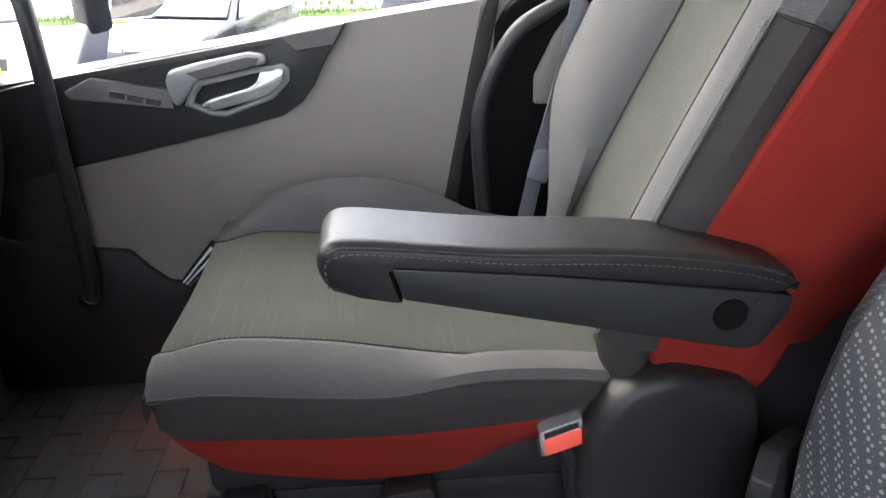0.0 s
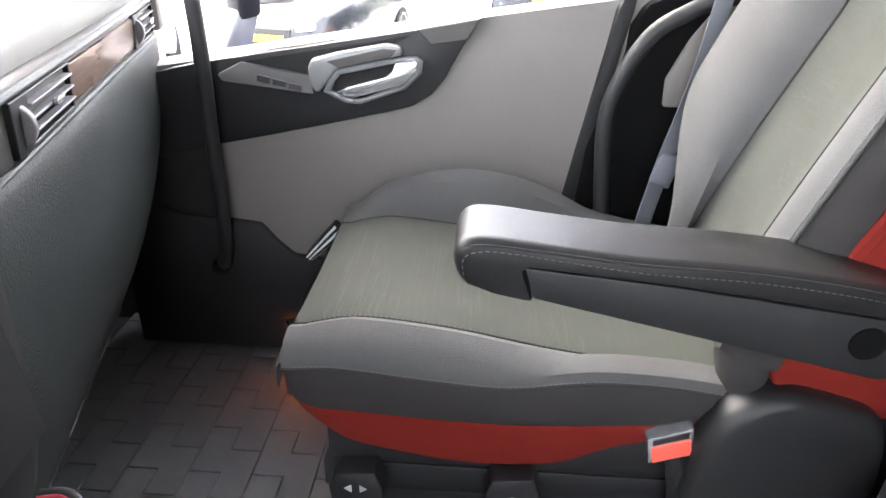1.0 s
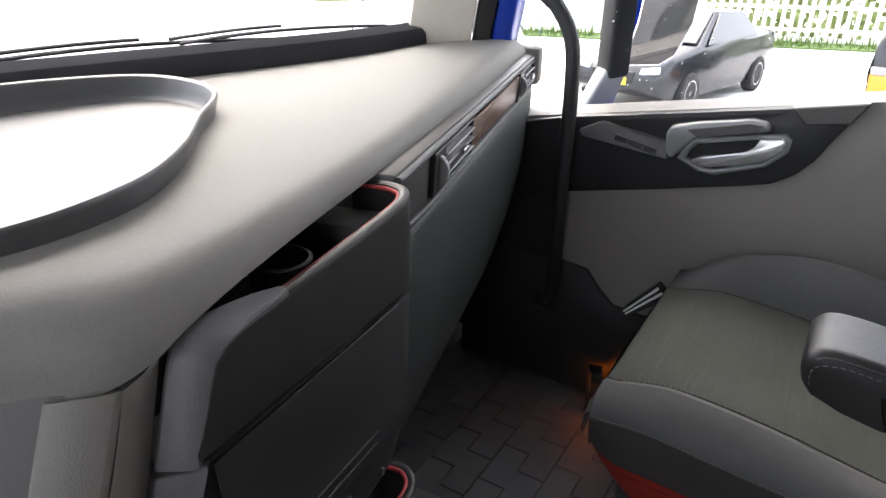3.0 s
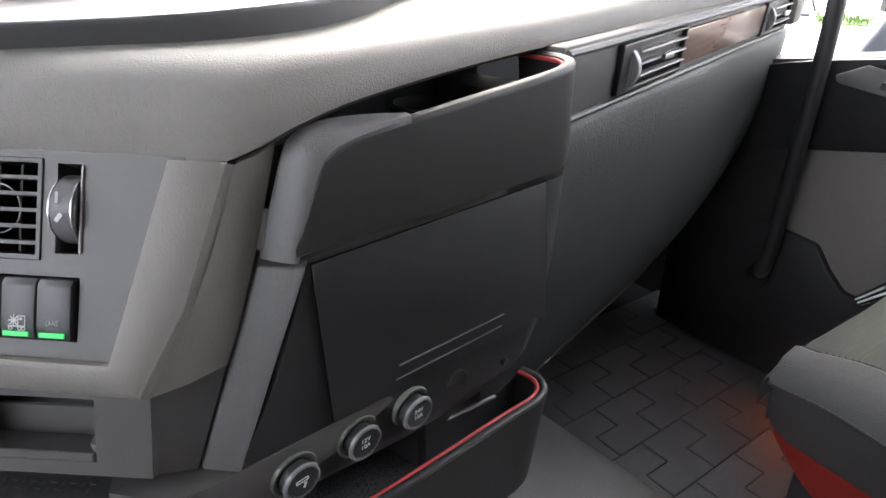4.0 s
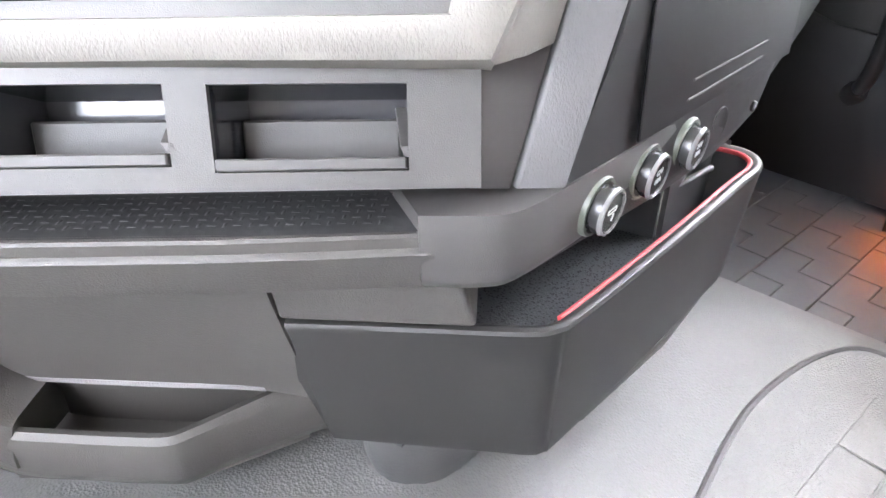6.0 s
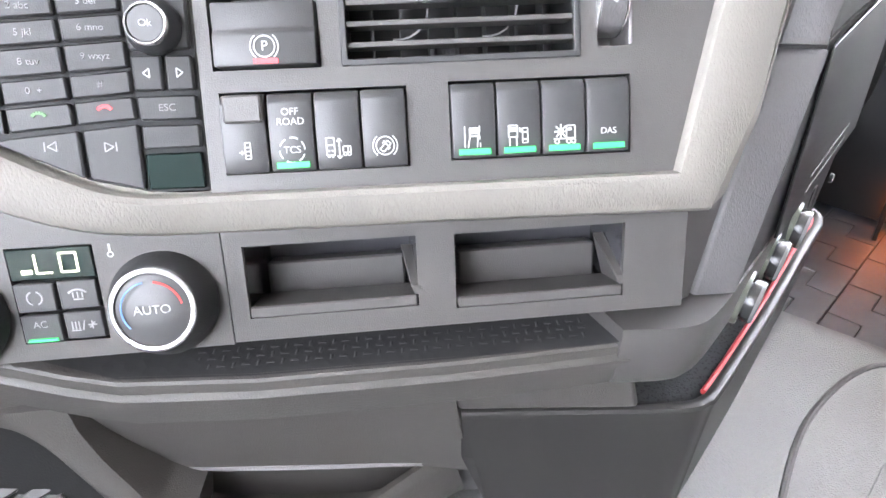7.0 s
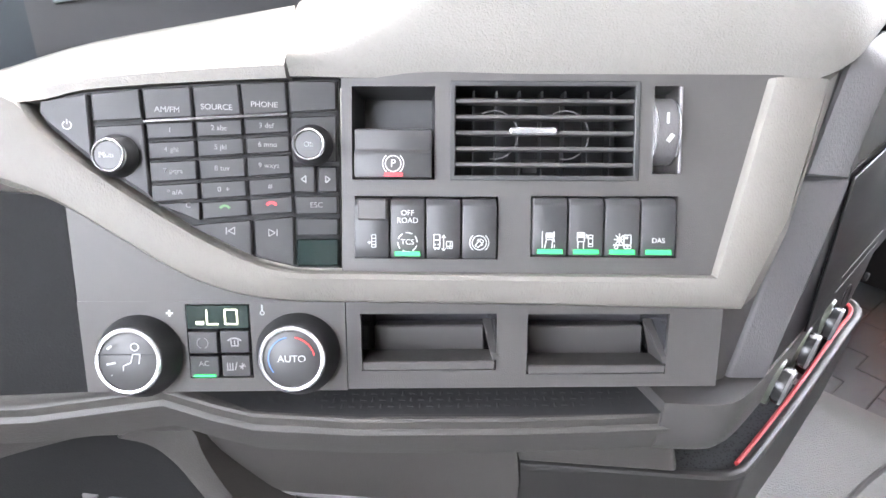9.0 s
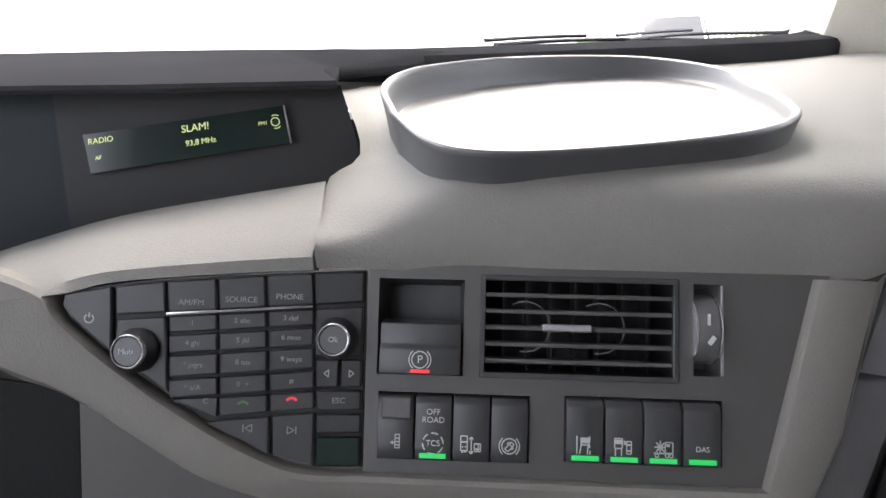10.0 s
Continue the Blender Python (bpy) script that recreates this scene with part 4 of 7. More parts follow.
def lower_panel():
    """Panel below the climate controls: a hollowed pocket with a rolled lip that sweeps up into the arch over the footwell."""
    d = Vector((0.484, -0.875, 0))
    nrm = Vector((-0.875, -0.484, 0))
    o = Vector((-0.0125, 0.384, 0))

    def at(s, z, n=0.0):
        return o + s * d + n * nrm + Vector((0, 0, z))

    t = thing("lower_panel", at(-0.2, 0.2), "brown-grey lower dash panel with a hollowed pocket and an arched cut-out", "panel")
    # hollowed face, drawn in towards its foot and its arch end
    rows = [(0.40, 0.004), (0.385, 0.003), (0.36, 0.0), (0.335, -0.005), (0.31, -0.011), (0.29, -0.016), (0.276, -0.0185), (0.272, -0.0195), (0.268, -0.026), (0.25, -0.034), (0.225, -0.038), (0.205, -0.038)]

    def face(s, k):
        z, n = rows[k]
        end = max(0.0, (-0.17 - s) / 0.075)
        drop = 0.009 * max(0.0, (s + 0.06) / 0.06) ** 2 * min(1.0, k / 8) + 0.004 * end * min(1.0, k / 8)
        near = max(0.0, (s + 0.09) / 0.086) if k > 7 else 0.0
        return at(s + (0.385 - z) * 0.11 - 0.03 * near, z - drop, n - 0.012 * end * end * min(1.0, k / 8) - 0.012 * near)
    part("face", sheet(face, span(-0.265, -0.0015, 18), list(range(len(rows))), tuple(-0.02 * nrm)), M_LOWER, t, "brown-grey hollowed face")
    part("face_edge", loft([[face(s, 6) + nrm * 0.0006, face(s, 7) + nrm * w, face(s, 7) + Vector((0, 0, -w)), face(s, 6) - nrm * 0.004] for s, w in ((s, 0.0004 + 0.0016 * math.sin(math.pi * (s + 0.21) / 0.18)) for s in span(-0.205, -0.035, 14))]), M_TRIM2, t, "thin pale edge in the pocket")
    # rolled lip of the pocket
    lip = smooth_line([at(-0.213, 0.0, 0.0165), at(-0.20, 0.0, 0.0195), at(-0.18, 0.0, 0.0215), at(-0.14, 0.0, 0.022), at(-0.10, 0.0, 0.022), at(-0.078, 0.0, 0.0205), at(-0.064, 0.0, 0.013), at(-0.03, 0.0, -0.014), at(-0.002, 0.0, -0.036)], 5)
    rings = []
    for i, p in enumerate(lip):
        run = (lip[min(i + 1, len(lip) - 1)] - lip[max(i - 1, 0)]).normalized()
        q = Vector((-run.y, run.x, 0))
        z = Vector((0, 0, 1))
        up = 0.012 * max(0.0, 1 - i / 8) ** 2
        cut = 0.3 * max(0.0, (i - len(lip) + 9) / 8)
        rings.append([p + q * w + z * (h + (up if h > 0.24 else 0)) + d * cut * (0.262 - h) for w, h in ((0.03, 0.205), (0.014, 0.207), (0.007, 0.213), (0.004, 0.222), (-0.0005, 0.252), (0.001, 0.258), (0.005, 0.2615), (0.010, 0.2605), (0.0125, 0.256), (0.015, 0.225), (0.03, 0.218))])
    part("lip", loft(rings), M_LOWER, t, "brown-grey rolled lip")
    # band between the arch and the pocket
    arch = smooth_line([(-0.305, 0.3496, 0.004), (-0.281, 0.3476, 0.005), (-0.2615, 0.3357, 0.008), (-0.2473, 0.3152, 0.011), (-0.2288, 0.2826, 0.015), (-0.2112, 0.2533, 0.018), (-0.1994, 0.2367, 0.02), (-0.183, 0.214, 0.019), (-0.165, 0.205, 0.017)], 5)
    edge = smooth_line([(-0.262, 0.385, 0.003), (-0.2377, 0.3671, 0.004), (-0.2338, 0.3448, 0.005), (-0.2251, 0.322, 0.008), (-0.213, 0.2999, 0.011), (-0.2008, 0.2819, 0.015), (-0.1876, 0.273, 0.0175), (-0.172, 0.2665, 0.0185), (-0.15, 0.2625, 0.0185)], 5)
    rings = []
    for i, (a, b) in enumerate(zip(arch, edge)):
        deep = 0.03 + 0.012 * min(1.0, max(0.0, (i - 14) / 12))

        sink = 0.012 * max(0.0, (i - 29) / 11) ** 1.5

        def q(k, n):
            return at(a.x + (b.x - a.x) * k, a.y + (b.y - a.y) * k, a.z + (b.z - a.z) * k + n - sink)
        rings.append([q(-0.25, -0.13), q(-0.08, -0.05), q(0.0, -0.012), q(0.03, -0.002), q(0.14, 0.0035), q(0.4, 0.0055), q(0.75, 0.004), q(0.94, 0.0015), q(1.0, -0.004), q(1.0, -deep), q(0.5, -deep - 0.012)])
    part("arch_band", loft(rings[:34]), M_LOWER, t, "brown-grey rounded band beside the arch")
    low = smooth_line([(-0.46, 0.29, 0), (-0.41, 0.318, 0), (-0.366, 0.337, 0), (-0.33, 0.3505, 0), (-0.305, 0.355, 0), (-0.281, 0.3575, 0), (-0.25, 0.364, 0), (-0.225, 0.372, 0)], 4)
    rings = []
    for p in low:
        top = 0.412
        rings.append([at(p.x, p.y + (top - p.y) * k, n) for k, n in ((1.0, 0.003), (0.8, 0.006), (0.45, 0.009), (0.15, 0.0095), (0.03, 0.007), (0.0, 0.002), (0.0, -0.03))])
    part("apron", loft(rings, closed=False), M_LOWER, t, "brown-grey apron over the arch")
    # added filler; its dark colour stands for the shade in the joint
    part("gap_dark_filler", prism([at(-0.03, 0.2, -0.05), at(0.045, 0.2, -0.05), at(0.045, 0.2, -0.06), at(-0.03, 0.2, -0.06)], (0, 0, 0.13)), M_DARK, t, "dark filler added to shade the joint")
    part("pocket_floor", prism([at(-0.235, 0.208, -0.01), at(-0.20, 0.208, 0.012), at(-0.08, 0.208, 0.010), at(-0.005, 0.208, -0.035), at(-0.005, 0.208, -0.06), at(-0.235, 0.208, -0.06)], (0, 0, 0.008)), M_LOWER, t, "pocket floor")
    return t


lower_panel()

# ---- driver-side switch panel ----
def recess(place, u0, u1, v0, v1, n0, n1, shrink=0.0):
    """A five-sided pit sunk from n0 to n1."""
    top = [(u0, v0), (u1, v0), (u1, v1), (u0, v1)]
    low = [(u0 + shrink, v0 + shrink), (u1 - shrink, v0 + shrink), (u1 - shrink, v1 - shrink), (u0 + shrink, v1 - shrink)]
    bm = bmesh.new()
    a = [bm.verts.new(place(*p, n0)) for p in top]
    b = [bm.verts.new(place(*p, n1)) for p in low]
    for i in range(4):
        j = (i + 1) % 4
        bm.faces.new((a[i], a[j], b[j], b[i]))
    bm.faces.new(b)
    return bm


def slab(place, u0, u1, v0, v1, n0, n1, bevel=0.0008, seg=1):
    bm = loft([[place(u0, v0, n0), place(u1, v0, n0), place(u1, v1, n0), place(u0, v1, n0)], [place(u0, v0, n1), place(u1, v0, n1), place(u1, v1, n1), place(u0, v1, n1)]])
    return bevelled(bm, bevel, seg) if bevel else bm


def plate(place, outline, n0, n1, bevel=0.0006):
    bm = loft([[place(u, v, n0) for u, v in outline], [place(u, v, n1) for u, v in outline]])
    return bevelled(bm, bevel, 1) if bevel else bm


def knob(place, u, v, r, h, parent, ring_r, face_label, name="knob", slim=0.93):
    c = place(u, v, 0)
    ax = (place(u, v, 1) - c).normalized()
    k = part(name, lathe([(0, r * 1.12), (0.003, r * 1.12), (h * 0.5, r), (h - 0.002, r * slim), (h - 0.0005, r * (slim - 0.05))], c, ax, 44), M_BLACK, parent, face_label)
    part("ring", lathe([(h - 0.002, ring_r * 1.05), (h + 0.0008, ring_r * 1.035), (h + 0.0013, ring_r * 0.985), (h + 0.0011, ring_r * 0.92), (h - 0.001, ring_r * 0.9)], c, ax, 44), M_SILVER, k, "silver ring")
    part("cap", lathe([(h - 0.002, ring_r * 0.9), (h, ring_r * 0.9), (h + 0.0006, ring_r * 0.84)], c, ax, 44), M_KEY, k, "dark cap")
    return k


def switch_panel():
    p = thing("switch_panel", on_panel(0.1, 0.0), "dark grey switch panel with keypad, vent, parking brake and rocker switches", "control panel")
    holes = [(-0.0015, 0.0465, 0.0455, 0.0988), (0.0573, 0.162, 0.0473, 0.1), (0.172, 0.1865, 0.0495, 0.0995), (0.0, 0.0835, -0.0005, 0.036), (0.1025, 0.187, 0.001, 0.0368)]
    part("plate", holeplate(span(-0.0075, 0.245, 6), span(-0.014, 0.108, 3), holes, lambda u, v, n: on_panel(min(u, 0.216 + 0.26 * (v + 0.0088)), v, n), 0.0, 0.006), M_PANEL, p, "satin dark grey plate")
    for h in holes[3:]:
        part("switch_well", recess(on_panel, *h, -0.004, -0.02), M_BLACK, p)
    # parking brake pocket and lever
    h = holes[0]
    part("brake_pocket", recess(on_panel, *h, -0.004, -0.035, 0.003), M_KEY, p)
    lever = part("brake_lever", prism([on_panel(0.0005, 0.0465, -0.012), on_panel(0.0005, 0.0465, 0.006), on_panel(0.0005, 0.0605, 0.0055), on_panel(0.0005, 0.0625, 0.003), on_panel(0.0005, 0.074, 0.0035), on_panel(0.0005, 0.076, -0.012)],
                 on_panel(0.0445, 0, 0) - on_panel(0, 0, 0), 0.001), M_KEY, p, "black parking brake lever")
    sym = arc_strokes(0, 0, 0.0045, 0, 360, 0.0006, 20) + arc_strokes(0, 0, 0.006, -50, 50, 0.0006) + arc_strokes(0, 0, 0.006, 130, 230, 0.0006)
    part("brake_mark", pieces(sym, put(on_panel, 0.023, 0.0545, 0.0062)), M_PRINT, lever)
    letters("P", 0.006, put(on_panel, 0.023, 0.0545, 0.0062), lever, M_PRINT, "mark")
    part("brake_lamp", pieces([bar(0.018, 0, 0.0285, 0, 0.0018)], put(on_panel, 0.0, 0.0483, 0.0062), 0.0006), M_REDLAMP, lever, "lit red bar")
    # vent
    h = holes[1]
    vent = part("vent", bevelled(holeplate([h[0] - 0.002, h[1] + 0.002], [h[2] - 0.002, h[3] + 0.002], [(h[0] + 0.001, h[1] - 0.001, h[2] + 0.001, h[3] - 0.001)], on_panel, 0.0012, 0.004), 0.0005, 1), M_KEY, p, "black vent frame")
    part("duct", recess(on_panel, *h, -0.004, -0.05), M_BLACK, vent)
    for k in range(5):
        v = 0.0546 + 0.0091 * k
        part("slat", slab(on_panel, h[0] + 0.001, h[1] - 0.001, v - 0.0012, v + 0.0012, -0.014, -0.001, 0.0004), M_PANEL, vent, "grey slat")
    for k in range(7):
        u = h[0] + 0.012 + 0.0137 * k
        part("blade", slab(on_panel, u - 0.0006, u + 0.0006, h[2] + 0.001, h[3] - 0.001, -0.034, -0.018, 0), M_BLACK, vent)
    for u in (0.0815, 0.124):
        part("link", pieces(arc_strokes(u, 0.073, 0.0145, -100, 120, 0.0008, 14), lambda x, y, hh: on_panel(x, y, -0.0175 + hh), 0.001), M_TRIM2, vent, "thin grey link")
    part("tab", slab(on_panel, 0.0895, 0.1165, 0.0715, 0.0755, -0.003, 0.004, 0.0008), M_SILVER, vent, "silver tab")
    part("mechanism", slab(on_panel, 0.10, 0.122, 0.05, 0.06, -0.045, -0.038, 0.001), M_DARK, vent)
    # thumb wheel
    h = holes[2]
    part("wheel_well", recess(on_panel, *h, -0.004, -0.02, 0.002), M_PANEL, p)
    c = on_panel(0.1785, 0.0745, -0.012)
    wheel = part("thumb_wheel", lathe([(-0.006, 0.0185), (-0.0055, 0.0195), (0.0055, 0.0195), (0.006, 0.0185)], c, PU, 36), M_STRIP, p, "grey thumb wheel")
    for s in (-1, 1):
        part("edge", lathe([(s * 0.006, 0.0196), (s * 0.0068, 0.0196), (s * 0.0068, 0.0180)], c, PU, 36), M_SILVER, wheel, "silver edge")
    part("wheel_mark", pieces([bar(-0.001, 0.003, -0.001, 0.009, 0.0015), bar(-0.001, -0.007, 0.002, -0.003, 0.0025)], put(on_panel, 0.1785, 0.0745, 0.0082)), M_PRINT, wheel)
    part("wheel_rib", slab(on_panel, 0.1862, 0.1878, 0.05, 0.099, 0, 0.0015, 0.0004), M_TRIM2, p, "pale edge")
    # rocker switches
    marks = {0: "lift", 1: "tcs", 2: "height", 3: "esp", 4: "lane", 5: "blind", 6: "crash", 7: "das"}
    for i in range(8):
        u0 = (0.0005 if i < 4 else 0.1032) + (i % 4) * 0.0207
        u1 = u0 + 0.0199
        v0, v1 = (0.0, 0.0352) if i < 4 else (0.0018, 0.036)
        sec = [(v0, -0.008), (v0, 0.0032), (v0 + 0.008, 0.0044), (v1 - 0.0042, 0.0046), (v1 - 0.0006, 0.0022), (v1, -0.008)]
        sw = part("switch", bevelled(loft([[on_panel(u0, v, n) for v, n in sec], [on_panel(u1, v, n) for v, n in sec]]), 0.0011, 2), M_KEY, p, "black rocker switch")
        m = marks[i]
        top = 0.0046
        cu = (u0 + u1) / 2

        def pl(x, y, hh, cu=cu, v0=v0, top=top):
            return on_panel(cu + x, v0 + 0.0095 + y, top + hh)
        if m in ("tcs", "lane", "blind", "crash", "das"):
            part("lamp", pieces([bar(-0.0072, -0.0066, 0.0072, -0.0066, 0.0025)], pl, 0.0008), M_GREEN, sw, "lit green bar")
        if m == "lift":
            part("guard", slab(on_panel, u0 + 0.002, u1 - 0.001, v1 - 0.013, v1 - 0.0008, 0.002, 0.0075, 0.001), M_PANEL, sw, "grey ribbed guard")
            part("mark", pieces(frame_of(0.0, -0.003, 0.0024, 0.0042, 0.0005) + [bar(0.0, y, 0.0024, y, 0.0005) for y in (-0.0015, 0.0003, 0.0021)] + [bar(-0.0026, -0.0002, 0.0, -0.0002, 0.0007), bar(-0.0014, -0.0012, -0.0014, 0.0008, 0.0006)], pl), M_PRINT, sw)
        elif m == "tcs":
            letters("OFF", 0.0044, lambda x, y, hh, pl=pl: pl(x, y + 0.0168, hh), sw, M_PRINT, "mark")
            letters("ROAD", 0.0044, lambda x, y, hh, pl=pl: pl(x, y + 0.0125, hh), sw, M_PRINT, "mark")
            letters("TCS", 0.0044, pl, sw, M_PRINT, "mark")
            part("mark", pieces([s for a in range(0, 360, 60) for s in arc_strokes(0, 0, 0.0056, a, a + 40, 0.0007, 3)], pl), M_PRINT, sw)
        elif m == "height":
            shape = frame_of(-0.0055, -0.0032, -0.0020, 0.0046, 0.0006) + [bar(-0.0055, 0.0014, -0.0020, 0.0014, 0.0007), bar(-0.0049, -0.0012, -0.0042, -0.0012, 0.0008), bar(-0.0033, -0.0012, -0.0026, -0.0012, 0.0008), bar(-0.0046, -0.0042, -0.0046, -0.0032, 0.001), bar(-0.0029, -0.0042, -0.0029, -0.0032, 0.001)]
            shape += [bar(0.0002, -0.0046, 0.0002, 0.0040, 0.0006), bar(-0.0009, 0.0028, 0.0002, 0.0042, 0.0006), bar(0.0013, 0.0028, 0.0002, 0.0042, 0.0006), bar(-0.0009, -0.0034, 0.0002, -0.0048, 0.0006), bar(0.0013, -0.0034, 0.0002, -0.0048, 0.0006)]
            shape += frame_of(0.0018, -0.0022, 0.0052, 0.0006, 0.0006) + [bar(0.0040, -0.0022, 0.0040, 0.0006, 0.0005)] + arc_strokes(0.0027, -0.0028, 0.0008, 0, 360, 0.0005, 8) + arc_strokes(0.0045, -0.0028, 0.0008, 0, 360, 0.0005, 8)
            part("mark", pieces(shape, pl), M_PRINT, sw)
        elif m == "esp":
            tilt = [(-0.0024, -0.0016), (0.0010, 0.0022), (0.0026, 0.0008), (-0.0006, -0.0028)]
            shape = arc_strokes(0, 0, 0.0041, 0, 360, 0.0006, 18) + arc_strokes(0, 0, 0.0055, -50, 50, 0.0006) + arc_strokes(0, 0, 0.0055, 130, 230, 0.0006)
            shape += [bar(*p_, *q_, 0.0006) for p_, q_ in zip(tilt, tilt[1:] + tilt[:1])] + [bar(0.0000, 0.0011, 0.0016, -0.0003, 0.0006), bar(-0.0012, 0.0010, -0.0002, 0.0022, 0.0006), bar(0.0012, -0.0018, 0.0022, -0.0008, 0.0006)]
            part("mark", pieces(shape, pl), M_PRINT, sw)
        elif m == "lane":
            shape = [bar(-0.0044, -0.0046, -0.0044, 0.0050, 0.0006), bar(0.0024, 0.0020, 0.0024, 0.0050, 0.0006), bar(0.0024, -0.0012, 0.0024, 0.0006, 0.0006), bar(0.0026, -0.0046, 0.0026, -0.0026, 0.0006)]
            shape += frame_of(-0.0022, 0.0004, 0.0020, 0.0040, 0.0006) + [bar(-0.0020, 0.0024, 0.0018, 0.0024, 0.0022), bar(-0.0020, 0.0004, -0.0030, -0.0046, 0.0006), bar(0.0016, 0.0004, 0.0012, -0.0046, 0.0006)]
            part("mark", pieces(shape, pl), M_PRINT, sw)
        elif m == "blind":
            shape = frame_of(-0.0050, -0.0008, -0.0010, 0.0044, 0.0006) + [bar(-0.0048, 0.0026, -0.0012, 0.0026, 0.0022), bar(-0.0046, -0.0008, -0.0046, -0.0048, 0.0006), bar(-0.0014, -0.0008, -0.0014, -0.0048, 0.0006)]
            shape += [bar(0.0, 0.0012, 0.0, 0.0036, 0.0004), bar(0.0007, 0.0010, 0.0007, 0.0032, 0.0004)] + frame_of(0.0014, -0.0036, 0.0038, 0.0030, 0.0005) + [bar(0.0014, 0.0012, 0.0038, 0.0012, 0.0008), bar(0.0014, -0.0020, 0.0038, -0.0020, 0.0008)]
            part("mark", pieces(shape, pl), M_PRINT, sw)
        elif m == "crash":
            shape = [bar(-0.0016, 0.0006, -0.0016 + 0.0030 * math.cos(k_ * 0.785), 0.0006 + 0.0034 * math.sin(k_ * 0.785), 0.0007) for k_ in range(8)] + [bar(-0.0030, 0.0006, -0.0004, 0.0006, 0.0022)]
            shape += frame_of(0.0010, -0.0024, 0.0050, 0.0032, 0.0006) + [bar(0.0016, 0.0016, 0.0034, 0.0016, 0.0014), bar(-0.0050, -0.0026, 0.0050, -0.0026, 0.0007)] + [s_ for x_ in (-0.0034, 0.0020, 0.0042) for s_ in arc_strokes(x_, -0.0038, 0.0010, 0, 360, 0.0006, 8)]
            part("mark", pieces(shape, pl), M_PRINT, sw)
        else:
            letters("DAS", 0.0040, pl, sw, M_PRINT, "mark")
    return p


switch_panel()


def keypad():
    k = thing("radio_keypad", on_panel(-0.09, 0.03), "black wedge-shaped radio and phone keypad with two round knobs", "keypad")
    wedge = [(-0.1645, 0.0868), (-0.1395, 0.0916), (-0.0875, 0.0974), (-0.0095, 0.103), (-0.0085, -0.0065), (-0.033, -0.006), (-0.0563, 0.0005), (-0.0921, 0.02), (-0.1386, 0.0524), (-0.1614, 0.0726), (-0.1655, 0.08)]
    part("backplate", plate(on_panel, wedge, -0.008, -0.0025, 0), M_BLACK, k, "black backplate")

    def key(outline, text=None, size=0.0042, dx=0.0, dy=0.0, mark=None, ht=0.0012, material=None):
        cu, cv = sum(a for a, _ in outline) / len(outline), sum(b for _, b in outline) / len(outline)
        shrunk = [(a + (cu - a) * 0.0007 / max(abs(cu - a), 0.004), b + (cv - b) * 0.0007 / max(abs(cv - b), 0.004)) for a, b in outline]
        b = part("key", plate(on_panel, shrunk, -0.0025, ht, 0.0008), material or M_KEY, k, "soft black key")
        if text:
            letters(text, size, put(on_panel, cu + dx, cv + dy, ht), b, M_PRINT2 if size < 0.0045 else M_PRINT, "mark")
        if mark:
            part("mark", pieces(mark[0], put(on_panel, cu + dx, cv + dy, ht)), mark[1], b)
        return b

    top = [-0.1393, -0.1138, -0.0879, -0.0627, -0.0373, -0.0095]
    topv = [0.0912, 0.0948, 0.0969, 0.0993, 0.1015, 0.1028]
    mid = [-0.1384, -0.1122, -0.0866, -0.0612, -0.0362, -0.0093]
    midv = [0.0745, 0.0764, 0.0783, 0.0803, 0.0822, 0.0842]
    for i, s in enumerate((None, "AM/FM", "SOURCE", "PHONE", None)):
        key([(mid[i], midv[i]), (mid[i + 1], midv[i + 1]), (top[i + 1], topv[i + 1] - 0.0004), (top[i], topv[i] - 0.0004)], s, 0.0044, 0, -0.0038)
    key([(-0.1636, 0.0862), (-0.1398, 0.0908), (-0.138, 0.0545), (-0.1606, 0.0735), (-0.1645, 0.08)], mark=(arc_strokes(0, 0, 0.0022, 120, 420, 0.0005, 10) + [bar(0, 0.0005, 0, 0.0032, 0.0005)], M_PRINT), dx=0.003, dy=-0.004)
    key([(-0.1378, 0.0735), (-0.1124, 0.0755), (-0.1092, 0.0338), (-0.1376, 0.0535)])
    part("silver_line", plate(on_panel, [(-0.1125, 0.0768), (-0.0366, 0.0828), (-0.0366, 0.0812), (-0.1125, 0.0752)], -0.001, 0.0022, 0.0003), M_CHROME, k, "bright metal line")
    labels = [["1", "2 abc", "3 def"], ["4 ghi", "5 jkl", "6 mno"], ["7 pqrs", "8 tuv", "9 wxyz"], ["* a/A", "0  +", "#"]]
    left, right = [(-0.1120, -0.1093), (-0.0866, -0.0836), (-0.0612, -0.0580), (-0.0362, -0.0338)], None
    rowv = [0.0775, 0.0672, 0.0563, 0.0437, 0.0327, 0.0212]

    def col(i, r):
        return left[i][0] + (left[i][1] - left[i][0]) * r / 5

    def row(r, i):
        return rowv[r] + (0.0019 * (i - 1) if i else -0.0017)

    for r in range(4):
        for c in range(3):
            key([(col(c, r + 1), row(r + 1, c)), (col(c + 1, r + 1), row(r + 1, c + 1)), (col(c + 1, r), row(r, c + 1)), (col(c, r), row(r, c))], labels[r][c], 0.004)
    key([(-0.1085, 0.0318), (-0.0842, 0.0212), (-0.0842, 0.0325), (-0.1093, 0.0312)], "C", 0.004, 0.006, 0.001)
    hook = arc_strokes(0, -0.001, 0.003, 30, 150, 0.0013, 6)
    key([(-0.0838, 0.0214), (-0.0582, 0.0235), (-0.0588, 0.0345), (-0.0844, 0.0328)], mark=(hook, M_DIMGREEN))
